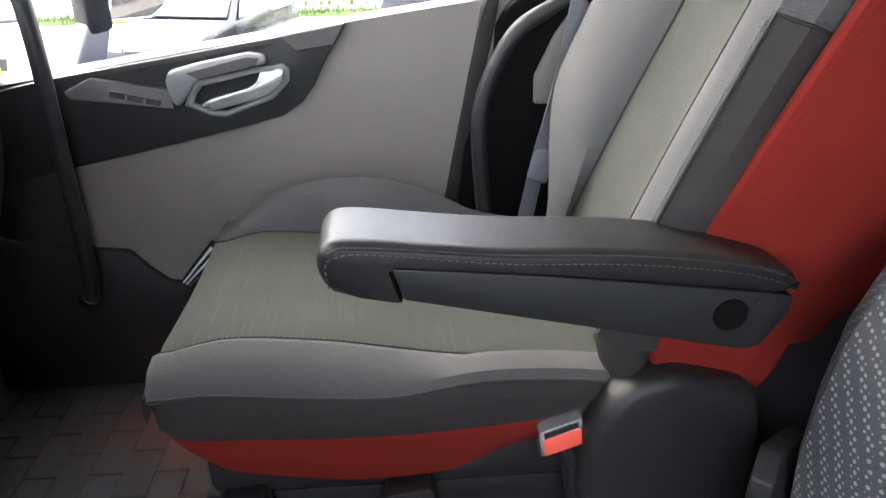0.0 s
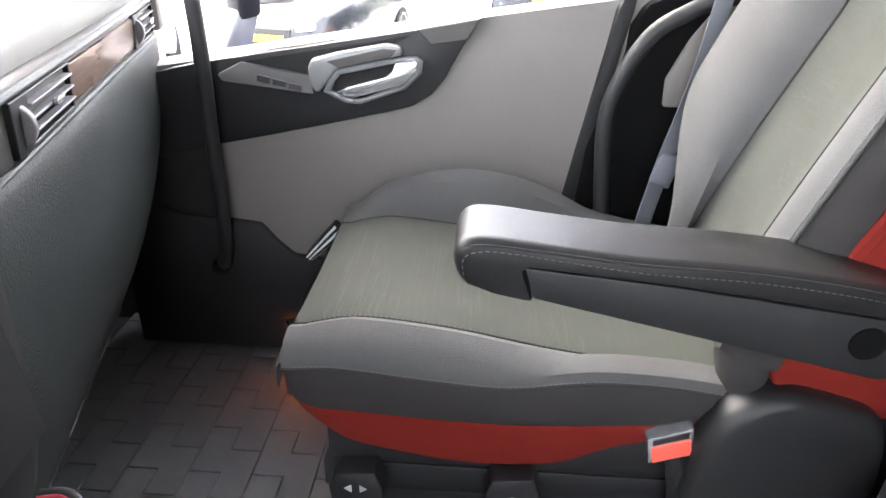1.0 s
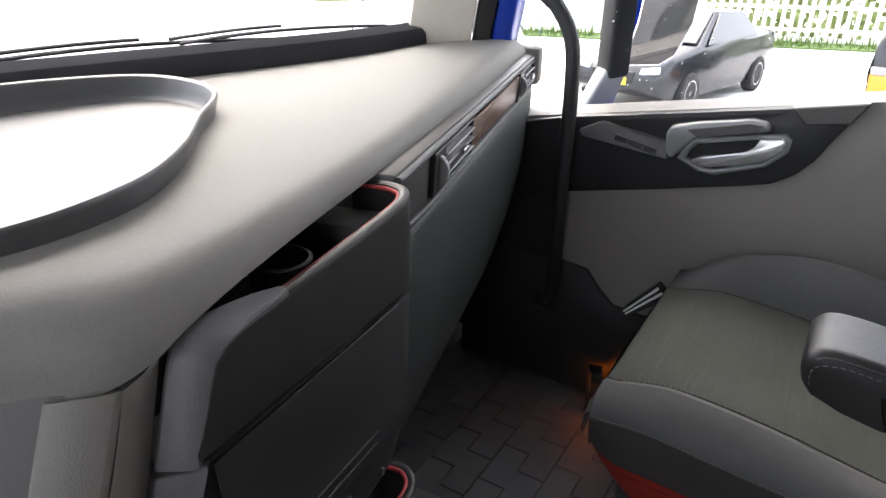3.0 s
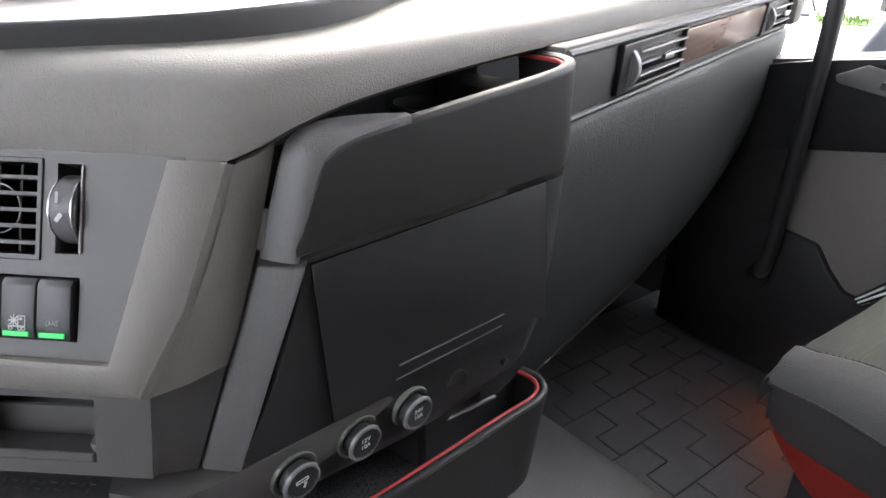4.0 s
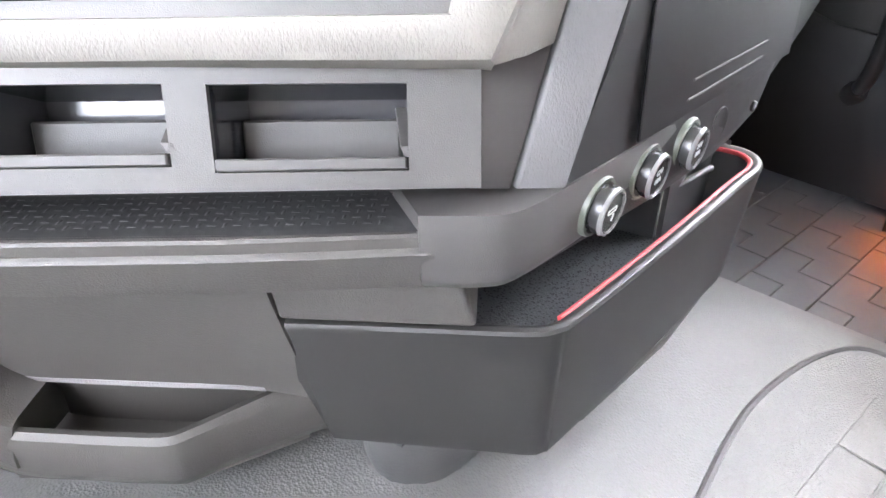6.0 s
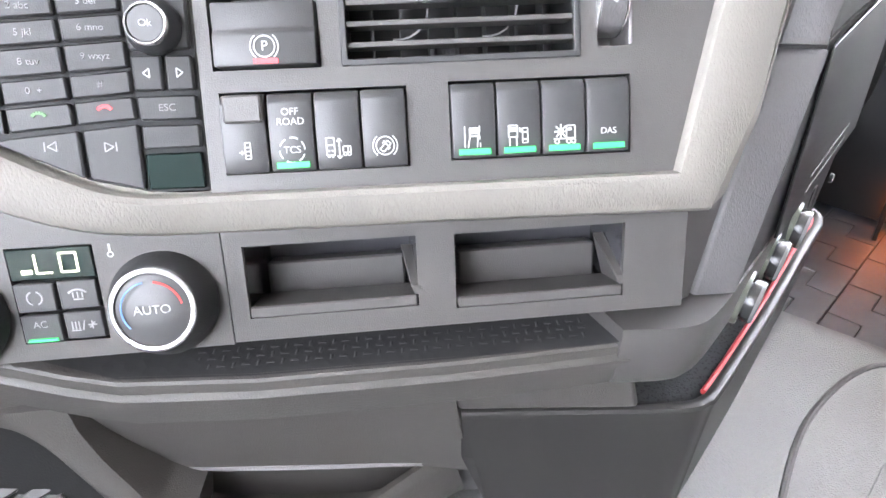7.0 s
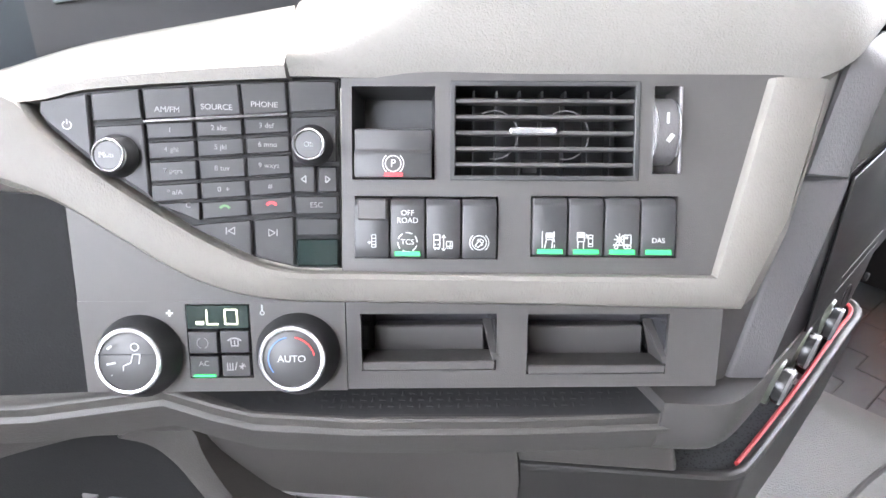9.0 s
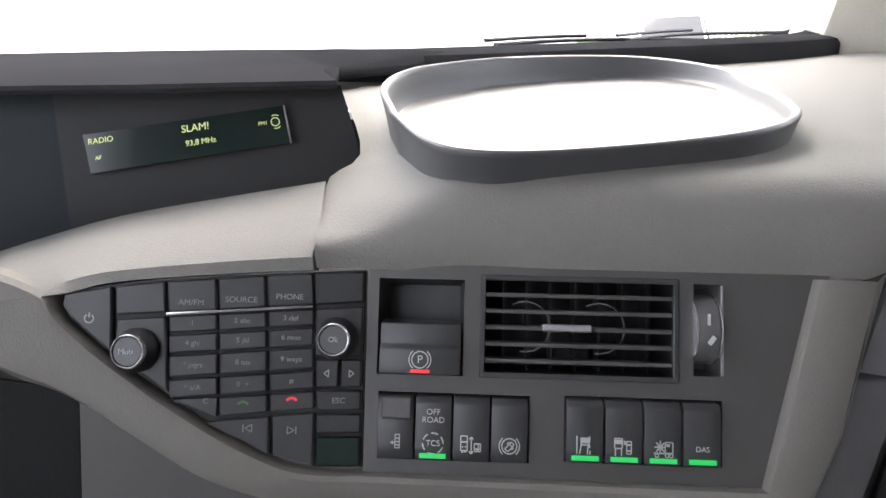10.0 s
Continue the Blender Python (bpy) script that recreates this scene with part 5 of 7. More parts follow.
    key([(-0.0580, 0.0236), (-0.0338, 0.0254), (-0.0344, 0.0365), (-0.0586, 0.0346)], mark=(hook, M_REDLAMP))
    key([(-0.0915, 0.0192), (-0.0565, 0.0008), (-0.0572, 0.0228), (-0.0838, 0.0207)], mark=([bar(-0.0025, -0.002, -0.0025, 0.002, 0.0006), bar(-0.0015, 0, 0.002, 0.002, 0.0005), bar(-0.0015, 0, 0.002, -0.002, 0.0005), bar(0.002, -0.002, 0.002, 0.002, 0.0005)], M_PRINT2), dx=0.004)
    key([(-0.0557, 0.0005), (-0.0335, -0.0055), (-0.0336, 0.0248), (-0.0568, 0.0229)], mark=([bar(0.0025, -0.002, 0.0025, 0.002, 0.0006), bar(0.0015, 0, -0.002, 0.002, 0.0005), bar(0.0015, 0, -0.002, -0.002, 0.0005), bar(-0.002, -0.002, -0.002, 0.002, 0.0005)], M_PRINT2), dx=-0.001, dy=0.004)
    key([(-0.0352, 0.0545), (-0.0095, 0.0548), (-0.0093, 0.083), (-0.036, 0.081)])
    key([(-0.0345, 0.0372), (-0.0217, 0.0372), (-0.0216, 0.0536), (-0.0351, 0.0536)], mark=([bar(-0.0015, 0, 0.001, 0.002, 0.0006), bar(-0.0015, 0, 0.001, -0.002, 0.0006), bar(0.001, -0.002, 0.001, 0.002, 0.0006)], M_PRINT))
    key([(-0.0213, 0.0372), (-0.0091, 0.0372), (-0.0093, 0.0536), (-0.0212, 0.0536)], mark=([bar(0.0015, 0, -0.001, 0.002, 0.0006), bar(0.0015, 0, -0.001, -0.002, 0.0006), bar(-0.001, -0.002, -0.001, 0.002, 0.0006)], M_PRINT))
    key([(-0.0336, 0.0245), (-0.0089, 0.0245), (-0.009, 0.0365), (-0.0344, 0.0365)], "ESC", 0.0044)
    key([(-0.0334, 0.0122), (-0.0088, 0.0122), (-0.0089, 0.0238), (-0.0336, 0.0238)])
    key([(-0.0332, -0.0056), (-0.0086, -0.0060), (-0.0088, 0.0116), (-0.0334, 0.0116)], material=M_SCREEN)
    for u, v, s in ((-0.1262, 0.0568, "Mute"), (-0.0235, 0.0645, "Ok")):
        kb = knob(on_panel, u, v, 0.0105, 0.0105, k, 0.0086, "round black knob", "knob", 0.84)
        letters(s, 0.004, put(on_panel, u, v, 0.0113), kb, M_PRINT, "mark")
    return k


keypad()


def trim_frame():
    t = thing("trim_frame", on_panel(0.1, -0.02), "warm grey grained trim sweeping round the switch panel and keypad", "trim", kind="structure")
    inner = [(-0.30, 0.112), (-0.24, 0.104), (-0.20, 0.097), (-0.1725, 0.0865), (-0.1632, 0.0735), (-0.1386, 0.0512), (-0.0921, 0.0188), (-0.0563, -0.0008), (-0.033, -0.0072), (-0.0076, -0.008), (0.1, -0.0086), (0.2078, -0.0088), (0.2225, 0.05), (0.2355, 0.102), (0.236, 0.1035)]
    outer = [(-0.30, 0.072), (-0.24, 0.060), (-0.20, 0.048), (-0.1843, 0.0413), (-0.1575, 0.0309), (-0.1187, 0.0059), (-0.0928, -0.0103), (-0.0658, -0.0206), (-0.04, -0.0252), (-0.0093, -0.0268), (0.1, -0.0272), (0.2266, -0.029), (0.2505, 0.02), (0.271, 0.1015), (0.2714, 0.103)]
    rings = []
    bend = lambda pts: [(p.x, p.y) for p in smooth_line([(*p, 0) for p in pts[:10]], 6)] + pts[10:]
    for (a, b), (c, d) in zip(bend(inner), bend(outer)):
        def q(k, n):
            return on_panel(a + (c - a) * k, b + (d - b) * k, n)
        rings.append([q(0, -0.004), q(0.0, 0.003), q(0.06, 0.0062), q(0.2, 0.0075), q(0.75, 0.0055), q(0.92, 0.003), q(1.0, -0.002), q(1.0, -0.02), q(0.0, -0.02)])
    part("frame", loft(rings), M_TRIM, t, "warm grey grained plastic")
    # the corner that turns back towards the side console
    a = [on_panel(0.2714, 0.103, -0.002), on_panel(0.271, 0.1015, -0.002), on_panel(0.262, 0.06, -0.002), on_panel(0.2505, 0.02, -0.002), on_panel(0.2266, -0.029, -0.003)]
    b = [Vector(p) for p in ((0.1315, 0.2588, 0.628), (0.1303, 0.2588, 0.6235), (0.112, 0.262, 0.565), (0.0955, 0.2615, 0.527), (0.0835, 0.2635, 0.5005))]
    part("corner", loft([[x, x.lerp(y, 0.5) + Vector((-0.002, -0.002, 0)), y, y + Vector((0.03, 0.05, 0)), x + Vector((0.05, 0.05, 0))] for x, y in zip(a, b)]), M_TRIM, t, "grained return of the trim")
    # upper sweep left of the joint, below the display
    lo = [(-0.0375, 0.1022), (-0.0875, 0.0982), (-0.1395, 0.0924), (-0.1645, 0.0855), (-0.20, 0.080), (-0.24, 0.083), (-0.32, 0.089)]
    hi = [(0.012, 0.586, 0.647), (-0.03, 0.637, 0.637), (-0.08, 0.69, 0.626), (-0.12, 0.73, 0.612), (-0.16, 0.76, 0.6), (-0.20, 0.80, 0.592), (-0.28, 0.88, 0.575)]
    rings = []
    for f, h in zip(smooth_line([(*p, 0) for p in lo], 5), smooth_line(hi, 5)):
        u, v = f.x, f.y
        p = on_panel(u, v, 0.001 + 0.0075 * min(1.0, max(0.0, (-0.158 - u) / 0.025)))
        m = p.lerp(h, 0.45) + Vector((-0.010, -0.012, 0.010))
        rings.append([on_panel(u, v, -0.012), p, p.lerp(m, 0.25) + Vector((-0.005, -0.003, 0.002)), m, h, h + Vector((0.01, 0.01, -0.03))])
    part("upper_sweep", loft(rings), M_DASH, t, "warm grey grained sweep below the display")
    return t


trim_frame()


def display():
    d = thing("radio_display", (0.0, 0.7, 0.62), "dark radio display set in a black hooded recess", "display")
    x_ax = (Vector((0.038, 0.653, 0)) - Vector((-0.069, 0.7465, 0))).normalized()
    n_ax = Vector((-0.64, -0.74, 0.2)).normalized()
    y_ax = n_ax.cross(x_ax)
    y_ax = y_ax if y_ax.z > 0 else -y_ax
    o = Vector((-0.0155, 0.6995, 0.6672))

    def at(x, y, n=0.0):
        return o + x * x_ax + y * y_ax + n * n_ax

    so, sx, sy, sn = Vector((-0.0173, 0.6966, 0.6678)), Vector((0.7552, -0.6456, 0.1136)), Vector((0.1336, 0.3213, 0.9375)), Vector((-0.6417, -0.6928, 0.3288))

    def on_screen(x, y, n=0.0):
        return so + 0.9714 * (x * sx + y * sy) + n * sn

    wall = [(-0.09, -0.11), (0.118, -0.075), (0.1181, -0.031), (0.1237, -0.0262), (0.1252, -0.0215), (0.1255, -0.0165), (0.1247, -0.0083), (0.1228, 0.0022), (0.1204, 0.0130), (0.118, 0.0228), (0.1159, 0.0315), (0.1148, 0.0362), (-0.09, 0.036)]
    part("back_wall", loft([[at(x, y, -0.012) for x, y in wall], [at(x, y, -0.002) for x, y in wall]]), M_BEZEL, d, "dark grey surround", False)
    part("cluster_wall", loft([[at(-0.40, -0.14, 0.03), at(-0.089, -0.11, -0.002), at(-0.089, 0.035, -0.002), at(-0.40, 0.03, 0.03)], [at(-0.40, -0.14, 0.02), at(-0.089, -0.11, -0.012), at(-0.089, 0.035, -0.012), at(-0.40, 0.03, 0.02)]]), M_CLUSTER, d, "dark instrument glass")
    def tile(x0, x1, y0, y1, n0, n1):
        return loft([[on_screen(x, y, n) for x, y in ((x0, y0), (x1, y0), (x1, y1), (x0, y1))] for n in (n0, n1)])
    screen = part("screen", tile(-0.0735, 0.0735, -0.0145, 0.0145, -0.008, 0.0), M_SCREEN, d, "dark green-black screen")
    part("screen_edge", tile(0.0735, 0.0748, -0.0145, 0.0145, -0.008, 0.0008), M_TRIM2, d, "pale screen edge")

    def w(x, y):
        return lambda a, b, h: on_screen(x + a, y + b, 0.0003 + h)

    for s, x, y, sz in (("RADIO", -0.062, 0.0085, 0.0058), ("SLAM!", 0.006, 0.0075, 0.0078), ("AF", -0.066, -0.004, 0.0042), ("93,8 MHz", 0.008, -0.0035, 0.0058), ("FM1", 0.056, 0.003, 0.0042)):
        letters(s, sz, w(x, y), screen, M_DISP, "lettering", 0.12)
    part("lettering", pieces(arc_strokes(0.0655, 0.003, 0.0032, 0, 360, 0.0006, 14) + arc_strokes(0.0655, 0.003, 0.0052, 50, 110, 0.0006, 4) + arc_strokes(0.0655, 0.003, 0.0052, 250, 310, 0.0006, 4), w(0, 0)), M_DISP, screen)
    # hood over the display and cluster, side cheek towards the centre
    hood = [Vector(p) for p in ((-0.25, 0.88, 0.711), (-0.1, 0.745, 0.711), (-0.05, 0.70, 0.710), (0.0, 0.655, 0.710), (0.05, 0.609, 0.710), (0.224, 0.777, 0.689), (0.349, 0.749, 0.688))]
    back = [Vector(p) for p in ((-0.12, 1.16, 0.711), (0.02, 1.01, 0.711), (0.07, 0.96, 0.711), (0.13, 0.90, 0.711), (0.20, 0.85, 0.711), (0.27, 0.815, 0.710), (0.375, 0.75, 0.704))]
    part("hood", loft([[a + Vector((0, 0, -0.006)), a + Vector((-0.001, -0.001, -0.003)), a, a.lerp(b, 0.15) + Vector((0, 0, 0.003)), b, b - Vector((0, 0, 0.02)), a.lerp(b, 0.1) - Vector((0, 0, 0.008))] for a, b in zip(hood, back)]), M_COWL, d, "dark grained hood")
    return d


display()


def climate():
    c = thing("climate_panel", on_climate(0.05, -0.055), "dark grey climate panel with two silver-ringed knobs and two cubbies", "control panel")
    cubs = [(0.0028, 0.0842, -0.0695, -0.0338), (0.1028, 0.1892, -0.0725, -0.0343)]
    lcd = (-0.099, -0.0618, -0.0734, -0.0276)
    part("plate", holeplate(span(-0.0055, 0.222, 5), span(-0.081, -0.026, 2), cubs, on_climate, 0.0, 0.006), M_PANEL, c, "satin dark grey plate")
    part("left_plate", holeplate(span(-0.160, -0.0062, 4), span(-0.082, -0.026, 2), [lcd], on_climate, 0.0, 0.006), M_PANEL, c, "satin dark grey plate round the knobs")
    part("outer_plate", plate(on_climate, [(-0.42, 0.06), (-0.1605, 0.034), (-0.1605, -0.082), (-0.42, -0.09)], -0.006, -0.0005, 0), M_SHADED_PLATE, c, "plate beside the climate panel, shade put in as black")
    part("left_top_plate", plate(on_climate, [(-0.1598, -0.026), (-0.1598, 0.034), (-0.12, 0.012), (-0.085, -0.01), (-0.05, -0.02), (-0.0065, -0.0262)], -0.006, -0.0002, 0), M_PANEL, c)
    for h in cubs:
        cub = part("cubby", recess(on_climate, *h, -0.004, -0.05, 0.003), M_CUBBY, c, "open glossy-lined cubby")
        part("cubby_lip", slab(on_climate, h[0] + 0.0008, h[1] - 0.0008, h[2] + 0.0005, h[2] + 0.0062, -0.03, 0.0022, 0.0008), M_PANEL, cub, "pale-edged lip")
        part("cubby_step", slab(on_climate, h[0] + 0.004, h[1] - 0.006, h[2] + 0.004, h[3] - 0.0135, -0.049, -0.032, 0.0012), M_PANEL, cub, "raised back step")
        wedge = [on_climate(h[1] - 0.002, h[2] + 0.006, 0.0), on_climate(h[1] - 0.002, h[2] + 0.006, -0.03), on_climate(h[1] - 0.008, h[3] - 0.008, -0.03), on_climate(h[1] - 0.004, h[2] + 0.011, 0.0)]
        part("cubby_cheek", prism(wedge, on_climate(0.006, 0, 0) - on_climate(0, 0, 0), 0.0006, 1), M_PANEL, cub)
    # LCD and four buttons
    part("display_well", recess(on_climate, *lcd, -0.003, -0.008), M_BLACK, c)
    scr = part("display", slab(on_climate, lcd[0] + 0.0006, lcd[1] - 0.0006, -0.0428, lcd[3] - 0.0006, -0.006, 0.0008, 0.0005), M_SCREEN, c, "black temperature display")
    seg = [bar(0.0, 0.0044, 0.0, -0.0044, 0.0008), bar(0.0, -0.0044, 0.0065, -0.0044, 0.0008)]
    seg += [bar(0.0105, 0.0044, 0.0105, -0.0044, 0.0008), bar(0.0175, 0.0044, 0.0175, -0.0044, 0.0008), bar(0.0105, 0.0044, 0.0175, 0.0044, 0.0008), bar(0.0105, -0.0044, 0.0175, -0.0044, 0.0008), bar(-0.0065, -0.0036, -0.002, -0.0036, 0.002)]
    part("digits", pieces(seg, put(on_climate, -0.0865, -0.0352, 0.0009)), M_LCD, scr, "pale lit characters")
    names = [(-0.0985, -0.0808, -0.0582, -0.0438, "recirc"), (-0.0800, -0.0623, -0.0578, -0.0434, "defrost"), (-0.0985, -0.0808, -0.0730, -0.0588, "AC"), (-0.0800, -0.0623, -0.0726, -0.0584, "heat")]
    for u0, u1, v0, v1, s in names:
        b = part("button", slab(on_climate, u0 + 0.0004, u1 - 0.0004, v0 + 0.0004, v1 - 0.0004, -0.006, 0.0016, 0.0006), M_KEY, c, "soft black button")
        cu, cv = (u0 + u1) / 2, (v0 + v1) / 2
        if s == "AC":
            letters("AC", 0.0046, put(on_climate, cu, cv + 0.002, 0.0017), b, M_PRINT2, "mark")
            part("lamp", pieces([bar(-0.0062, -0.0056, 0.0062, -0.0056, 0.0014)], put(on_climate, cu, cv, 0.0017), 0.0008), M_GREEN, b, "lit green bar")
        elif s == "recirc":
            part("mark", pieces(arc_strokes(0, 0, 0.0032, 110, 250, 0.0007) + arc_strokes(0, 0, 0.0032, -70, 70, 0.0007), put(on_climate, cu, cv, 0.0017)), M_PRINT2, b)
        elif s == "defrost":
            part("mark", pieces(arc_strokes(0, -0.003, 0.0055, 45, 135, 0.0009) + [bar(x, -0.0015, x, 0.0012, 0.0006) for x in (-0.002, 0, 0.002)] + [bar(-0.0022, -0.0022, 0.0022, -0.0022, 0.0007)], put(on_climate, cu, cv, 0.0017)), M_PRINT2, b)
        else:
            part("mark", pieces([bar(x, -0.002, x, 0.002, 0.0006) for x in (-0.005, -0.0035, -0.002)] + [bar(-0.0056, -0.0024, -0.0014, -0.0024, 0.0006), bar(-0.0006, -0.0024, 0.0006, 0.0024, 0.0006), bar(0.0018, 0, 0.0056, 0, 0.0006), bar(0.0037, -0.002, 0.0037, 0.002, 0.0006), bar(0.0024, -0.0014, 0.005, 0.0014, 0.0006)],
                                put(on_climate, cu, cv, 0.0017)), M_PRINT2, b)
    for u, v in ((-0.1265, -0.0585), (-0.0345, -0.0575)):
        kb = knob(on_climate, u, v, 0.0222, 0.016, c, 0.0184, "large dark rotary knob", "climate_knob")
        if u > -0.1:
            letters("AUTO", 0.0058, put(on_climate, u, v, 0.0168), kb, M_PRINT, "mark")
            part("warm_arc", pieces(arc_strokes(u, v, 0.0132, -50, 80, 0.0009, 14), lambda x, y, h: on_climate(x, y, 0.0167 + h)), M_WARM, kb, "red arc")
            part("cold_arc", pieces(arc_strokes(u, v, 0.0132, 100, 230, 0.0006, 14), lambda x, y, h: on_climate(x, y, 0.0167 + h)), M_COLD, kb, "blue arc")
        else:
            seat_line = [(0.0035, 0.0045), (0.0075, 0.0045), (0.0062, -0.0025), (0.001, -0.0045), (0.001, -0.0095), (-0.0025, -0.0095), (-0.0025, -0.0025), (0.002, -0.0005)]
            shape = [bar(*p, *q, 0.0007) for p, q in zip(seat_line, seat_line[1:] + seat_line[:1])]
            shape += arc_strokes(0.0048, 0.0088, 0.0022, 0, 360, 0.0006, 12) + [bar(-0.0115, -0.0015, -0.0065, -0.0005, 0.0012), bar(-0.0105, 0.0075, -0.0078, 0.0095, 0.0012), bar(-0.0095, -0.008, -0.0065, -0.0105, 0.0012)]
            part("mark", pieces(shape, put(on_climate, u, v, 0.0168)), M_PRINT, kb)
            part("mark_line", pieces([bar(-0.017, 0.0042, 0.017, 0.0042, 0.0006), bar(-0.015, -0.0078, 0.015, -0.0078, 0.0006)], put(on_climate, u, v, 0.0165)), M_BLACK, kb)
    part("fan_mark", pieces([bar(-0.002, 0, 0.002, 0, 0.0012), bar(0, -0.002, 0, 0.002, 0.0012)], put(on_climate, -0.108, -0.033, 0)), M_PRINT, c)
    part("heat_mark", pieces(arc_strokes(0, -0.002, 0.0012, 0, 360, 0.0006, 8) + [bar(0, -0.001, 0, 0.003, 0.001)], put(on_climate, -0.0545, -0.031, 0)), M_PRINT, c)
    # end that turns back to the side
    a = [on_climate(0.222, -0.026, 0), on_climate(0.2185, -0.055, 0), on_climate(0.212, -0.081, 0)]
    b = [Vector((0.0835, 0.2645, 0.50)), Vector((0.0675, 0.267, 0.462)), Vector((0.0555, 0.269, 0.4345))]
    part("end_face", loft([[x, y, y + Vector((0.04, 0.05, 0)), x + Vector((0.04, 0.06, 0))] for x, y in zip(a, b)]), M_PANEL, c)
    # slot with ribbed rubber below, and its lip
    top = [on_climate(u, -0.081, -0.002) for u in (-0.11, -0.06, 0.0, 0.1, 0.206)]
    lip = [on_climate(u, v, -0.008) for u, v in ((-0.11, -0.081), (-0.066, -0.0985), (0.0, -0.103), (0.1, -0.1035), (0.2, -0.1025))]
    inn = Vector((0.03, 0.017, -0.004))
    part("slot_floor", loft([[b + inn * 1.6 + Vector((0, 0, 0.004)), b + Vector((0, 0, 0.001))] for b in lip], closed=False), M_SLOT, c, "dimpled rubber slot mat")
    part("slot_studs", studs(lambda u, w, hh: on_climate(u, -0.1025 - (0.0035 if u < -0.05 else 0.0), -0.008) + inn * (w * 28) + Vector((0, 0, 0.0018 + 0.1 * w + hh)), -0.05, 0.178, 0.008, 0.05, 0.0062, None, 0.00016), M_SLOT, c, "rows of small studs")
    part("slot_back", loft([[a + inn * 1.4, b + inn * 1.6 + Vector((0, 0, 0.003))] for a, b in zip(top, lip)], closed=False), M_DARK, c)
    part("slot_roof", loft([[a + Vector((0, 0, -0.001)), a + inn * 1.4] for a in top], closed=False), M_DARK, c)
    band = [on_climate(u, v, -0.008 - 0.0038 * max(0.0, (u - 0.1) / 0.087)) for u, v in ((-0.42, -0.10), (-0.2, -0.092), (-0.12, -0.0815), (-0.09, -0.092), (-0.066, -0.0985), (0.0, -0.103), (0.1, -0.1035), (0.14, -0.1032), (0.17, -0.1028), (0.2, -0.1025))]
    rings = [[p + inn * 0.3, p + Vector((0.001, 0.001, 0.001)), p + Vector((-0.0012, -0.0008, 0.0)), p + Vector((-0.0022, -0.0014, -0.0016)), p + Vector((-0.0022, -0.0014, -0.0075)), p + Vector((-0.0036, -0.0022, -0.0088)), p + Vector((-0.0044, -0.0026, -0.0104)), p + Vector((-0.0040, -0.0024, -0.013)), p + Vector((0.003, 0.0018, -0.035)), p + Vector((0.03, 0.02, -0.035))] for p in band]
    part("slot_lip", loft(rings), M_LOWER, c, "brown-grey rounded lip")
    return c


M_SLOT = mat("dimpled_slot_rubber", (0.034, 0.034, 0.035), 0.6, bump=0.2, bump_scale=140, grain="cells")
climate()


def footwell_pedal():
    """Ribbed metal pedal in the dark footwell behind the arch."""
    c = Vector((-0.132, 0.755, 0.168))
    h = thing("pedal", c, "worn ribbed metal pedal in the dark footwell", "pedal")
    ax, ay = Vector((0.80, -0.45, 0.25)).normalized(), Vector((0.35, 0.75, 0.62)).normalized()
    n = ax.cross(ay).normalized()

    def slat(u0, u1, v0, v1, d0, d1):
        return bevelled(loft([[c + ax * u + ay * v + n * k for u, v in ((u0, v0), (u1, v0), (u1, v1), (u0, v1))] for k in (d0, d1)]), 0.0012, 1)
    plate_ = part("plate", slat(-0.036, 0.036, -0.03, 0.035, -0.006, 0.0), M_DARK, h, "dark pedal plate")
    for i in range(4):
        part("rib", slat(-0.035, 0.035 - 0.006 * i, -0.029 + 0.017 * i, -0.018 + 0.017 * i, 0.0, 0.006), M_PANEL, plate_, "worn metal rib")
    part("arm", tube([c - n * 0.004, c - n * 0.03 + Vector((0.02, 0.07, 0.02)), c + Vector((0.03, 0.2, 0.08))], 0.008, 8), M_BLACK, h, "black pedal arm")


footwell_pedal()

# ---- passenger seat, in the cab's axes: across from its inner side, ahead, up ----
def in_cab_points(points):
    return [cab_point(*p) for p in points]


def curve_at(pairs, y):
    """A line through (y, value) pairs, falling y, read at y."""
    for (a, p), (b, q) in zip(pairs, pairs[1:]):
        if b <= y <= a:
            return p + (q - p) * (a - y) / (a - b)
    return pairs[0][1] if y > pairs[0][0] else pairs[-1][1]


SEAM_A = [(0.02, 0.346), (-0.02, 0.357), (-0.06, 0.361), (-0.16, 0.351), (-0.3, 0.326), (-0.48, 0.311), (-0.56, 0.305)]
SEAM_B = [(0.025, 0.327), (-0.03, 0.331), (-0.15, 0.320), (-0.23, 0.317), (-0.32, 0.331), (-0.41, 0.329), (-0.48, 0.320), (-0.56, 0.315)]
CREST = [(0.02, 0.35), (-0.03, 0.395), (-0.07, 0.413), (-0.15, 0.430), (-0.24, 0.421), (-0.31, 0.395), (-0.375, 0.365), (-0.5, 0.34), (-0.56, 0.34)]
RED_TOP = [(0.02, 0.274), (-0.06, 0.270), (-0.19, 0.264), (-0.29, 0.267), (-0.39, 0.276), (-0.45, 0.285)]
RED_LOW = [(0.02, 0.262), (0.009, 0.249), (-0.028, 0.220), (-0.06, 0.207), (-0.16, 0.190), (-0.227, 0.188), (-0.293, 0.197), (-0.357, 0.227), (-0.45, 0.25)]


def soft_curve(pairs, n=60):
    line = smooth_line([(y, z, 0) for y, z in pairs], 8)
    return [(p.x, p.y) for p in line]


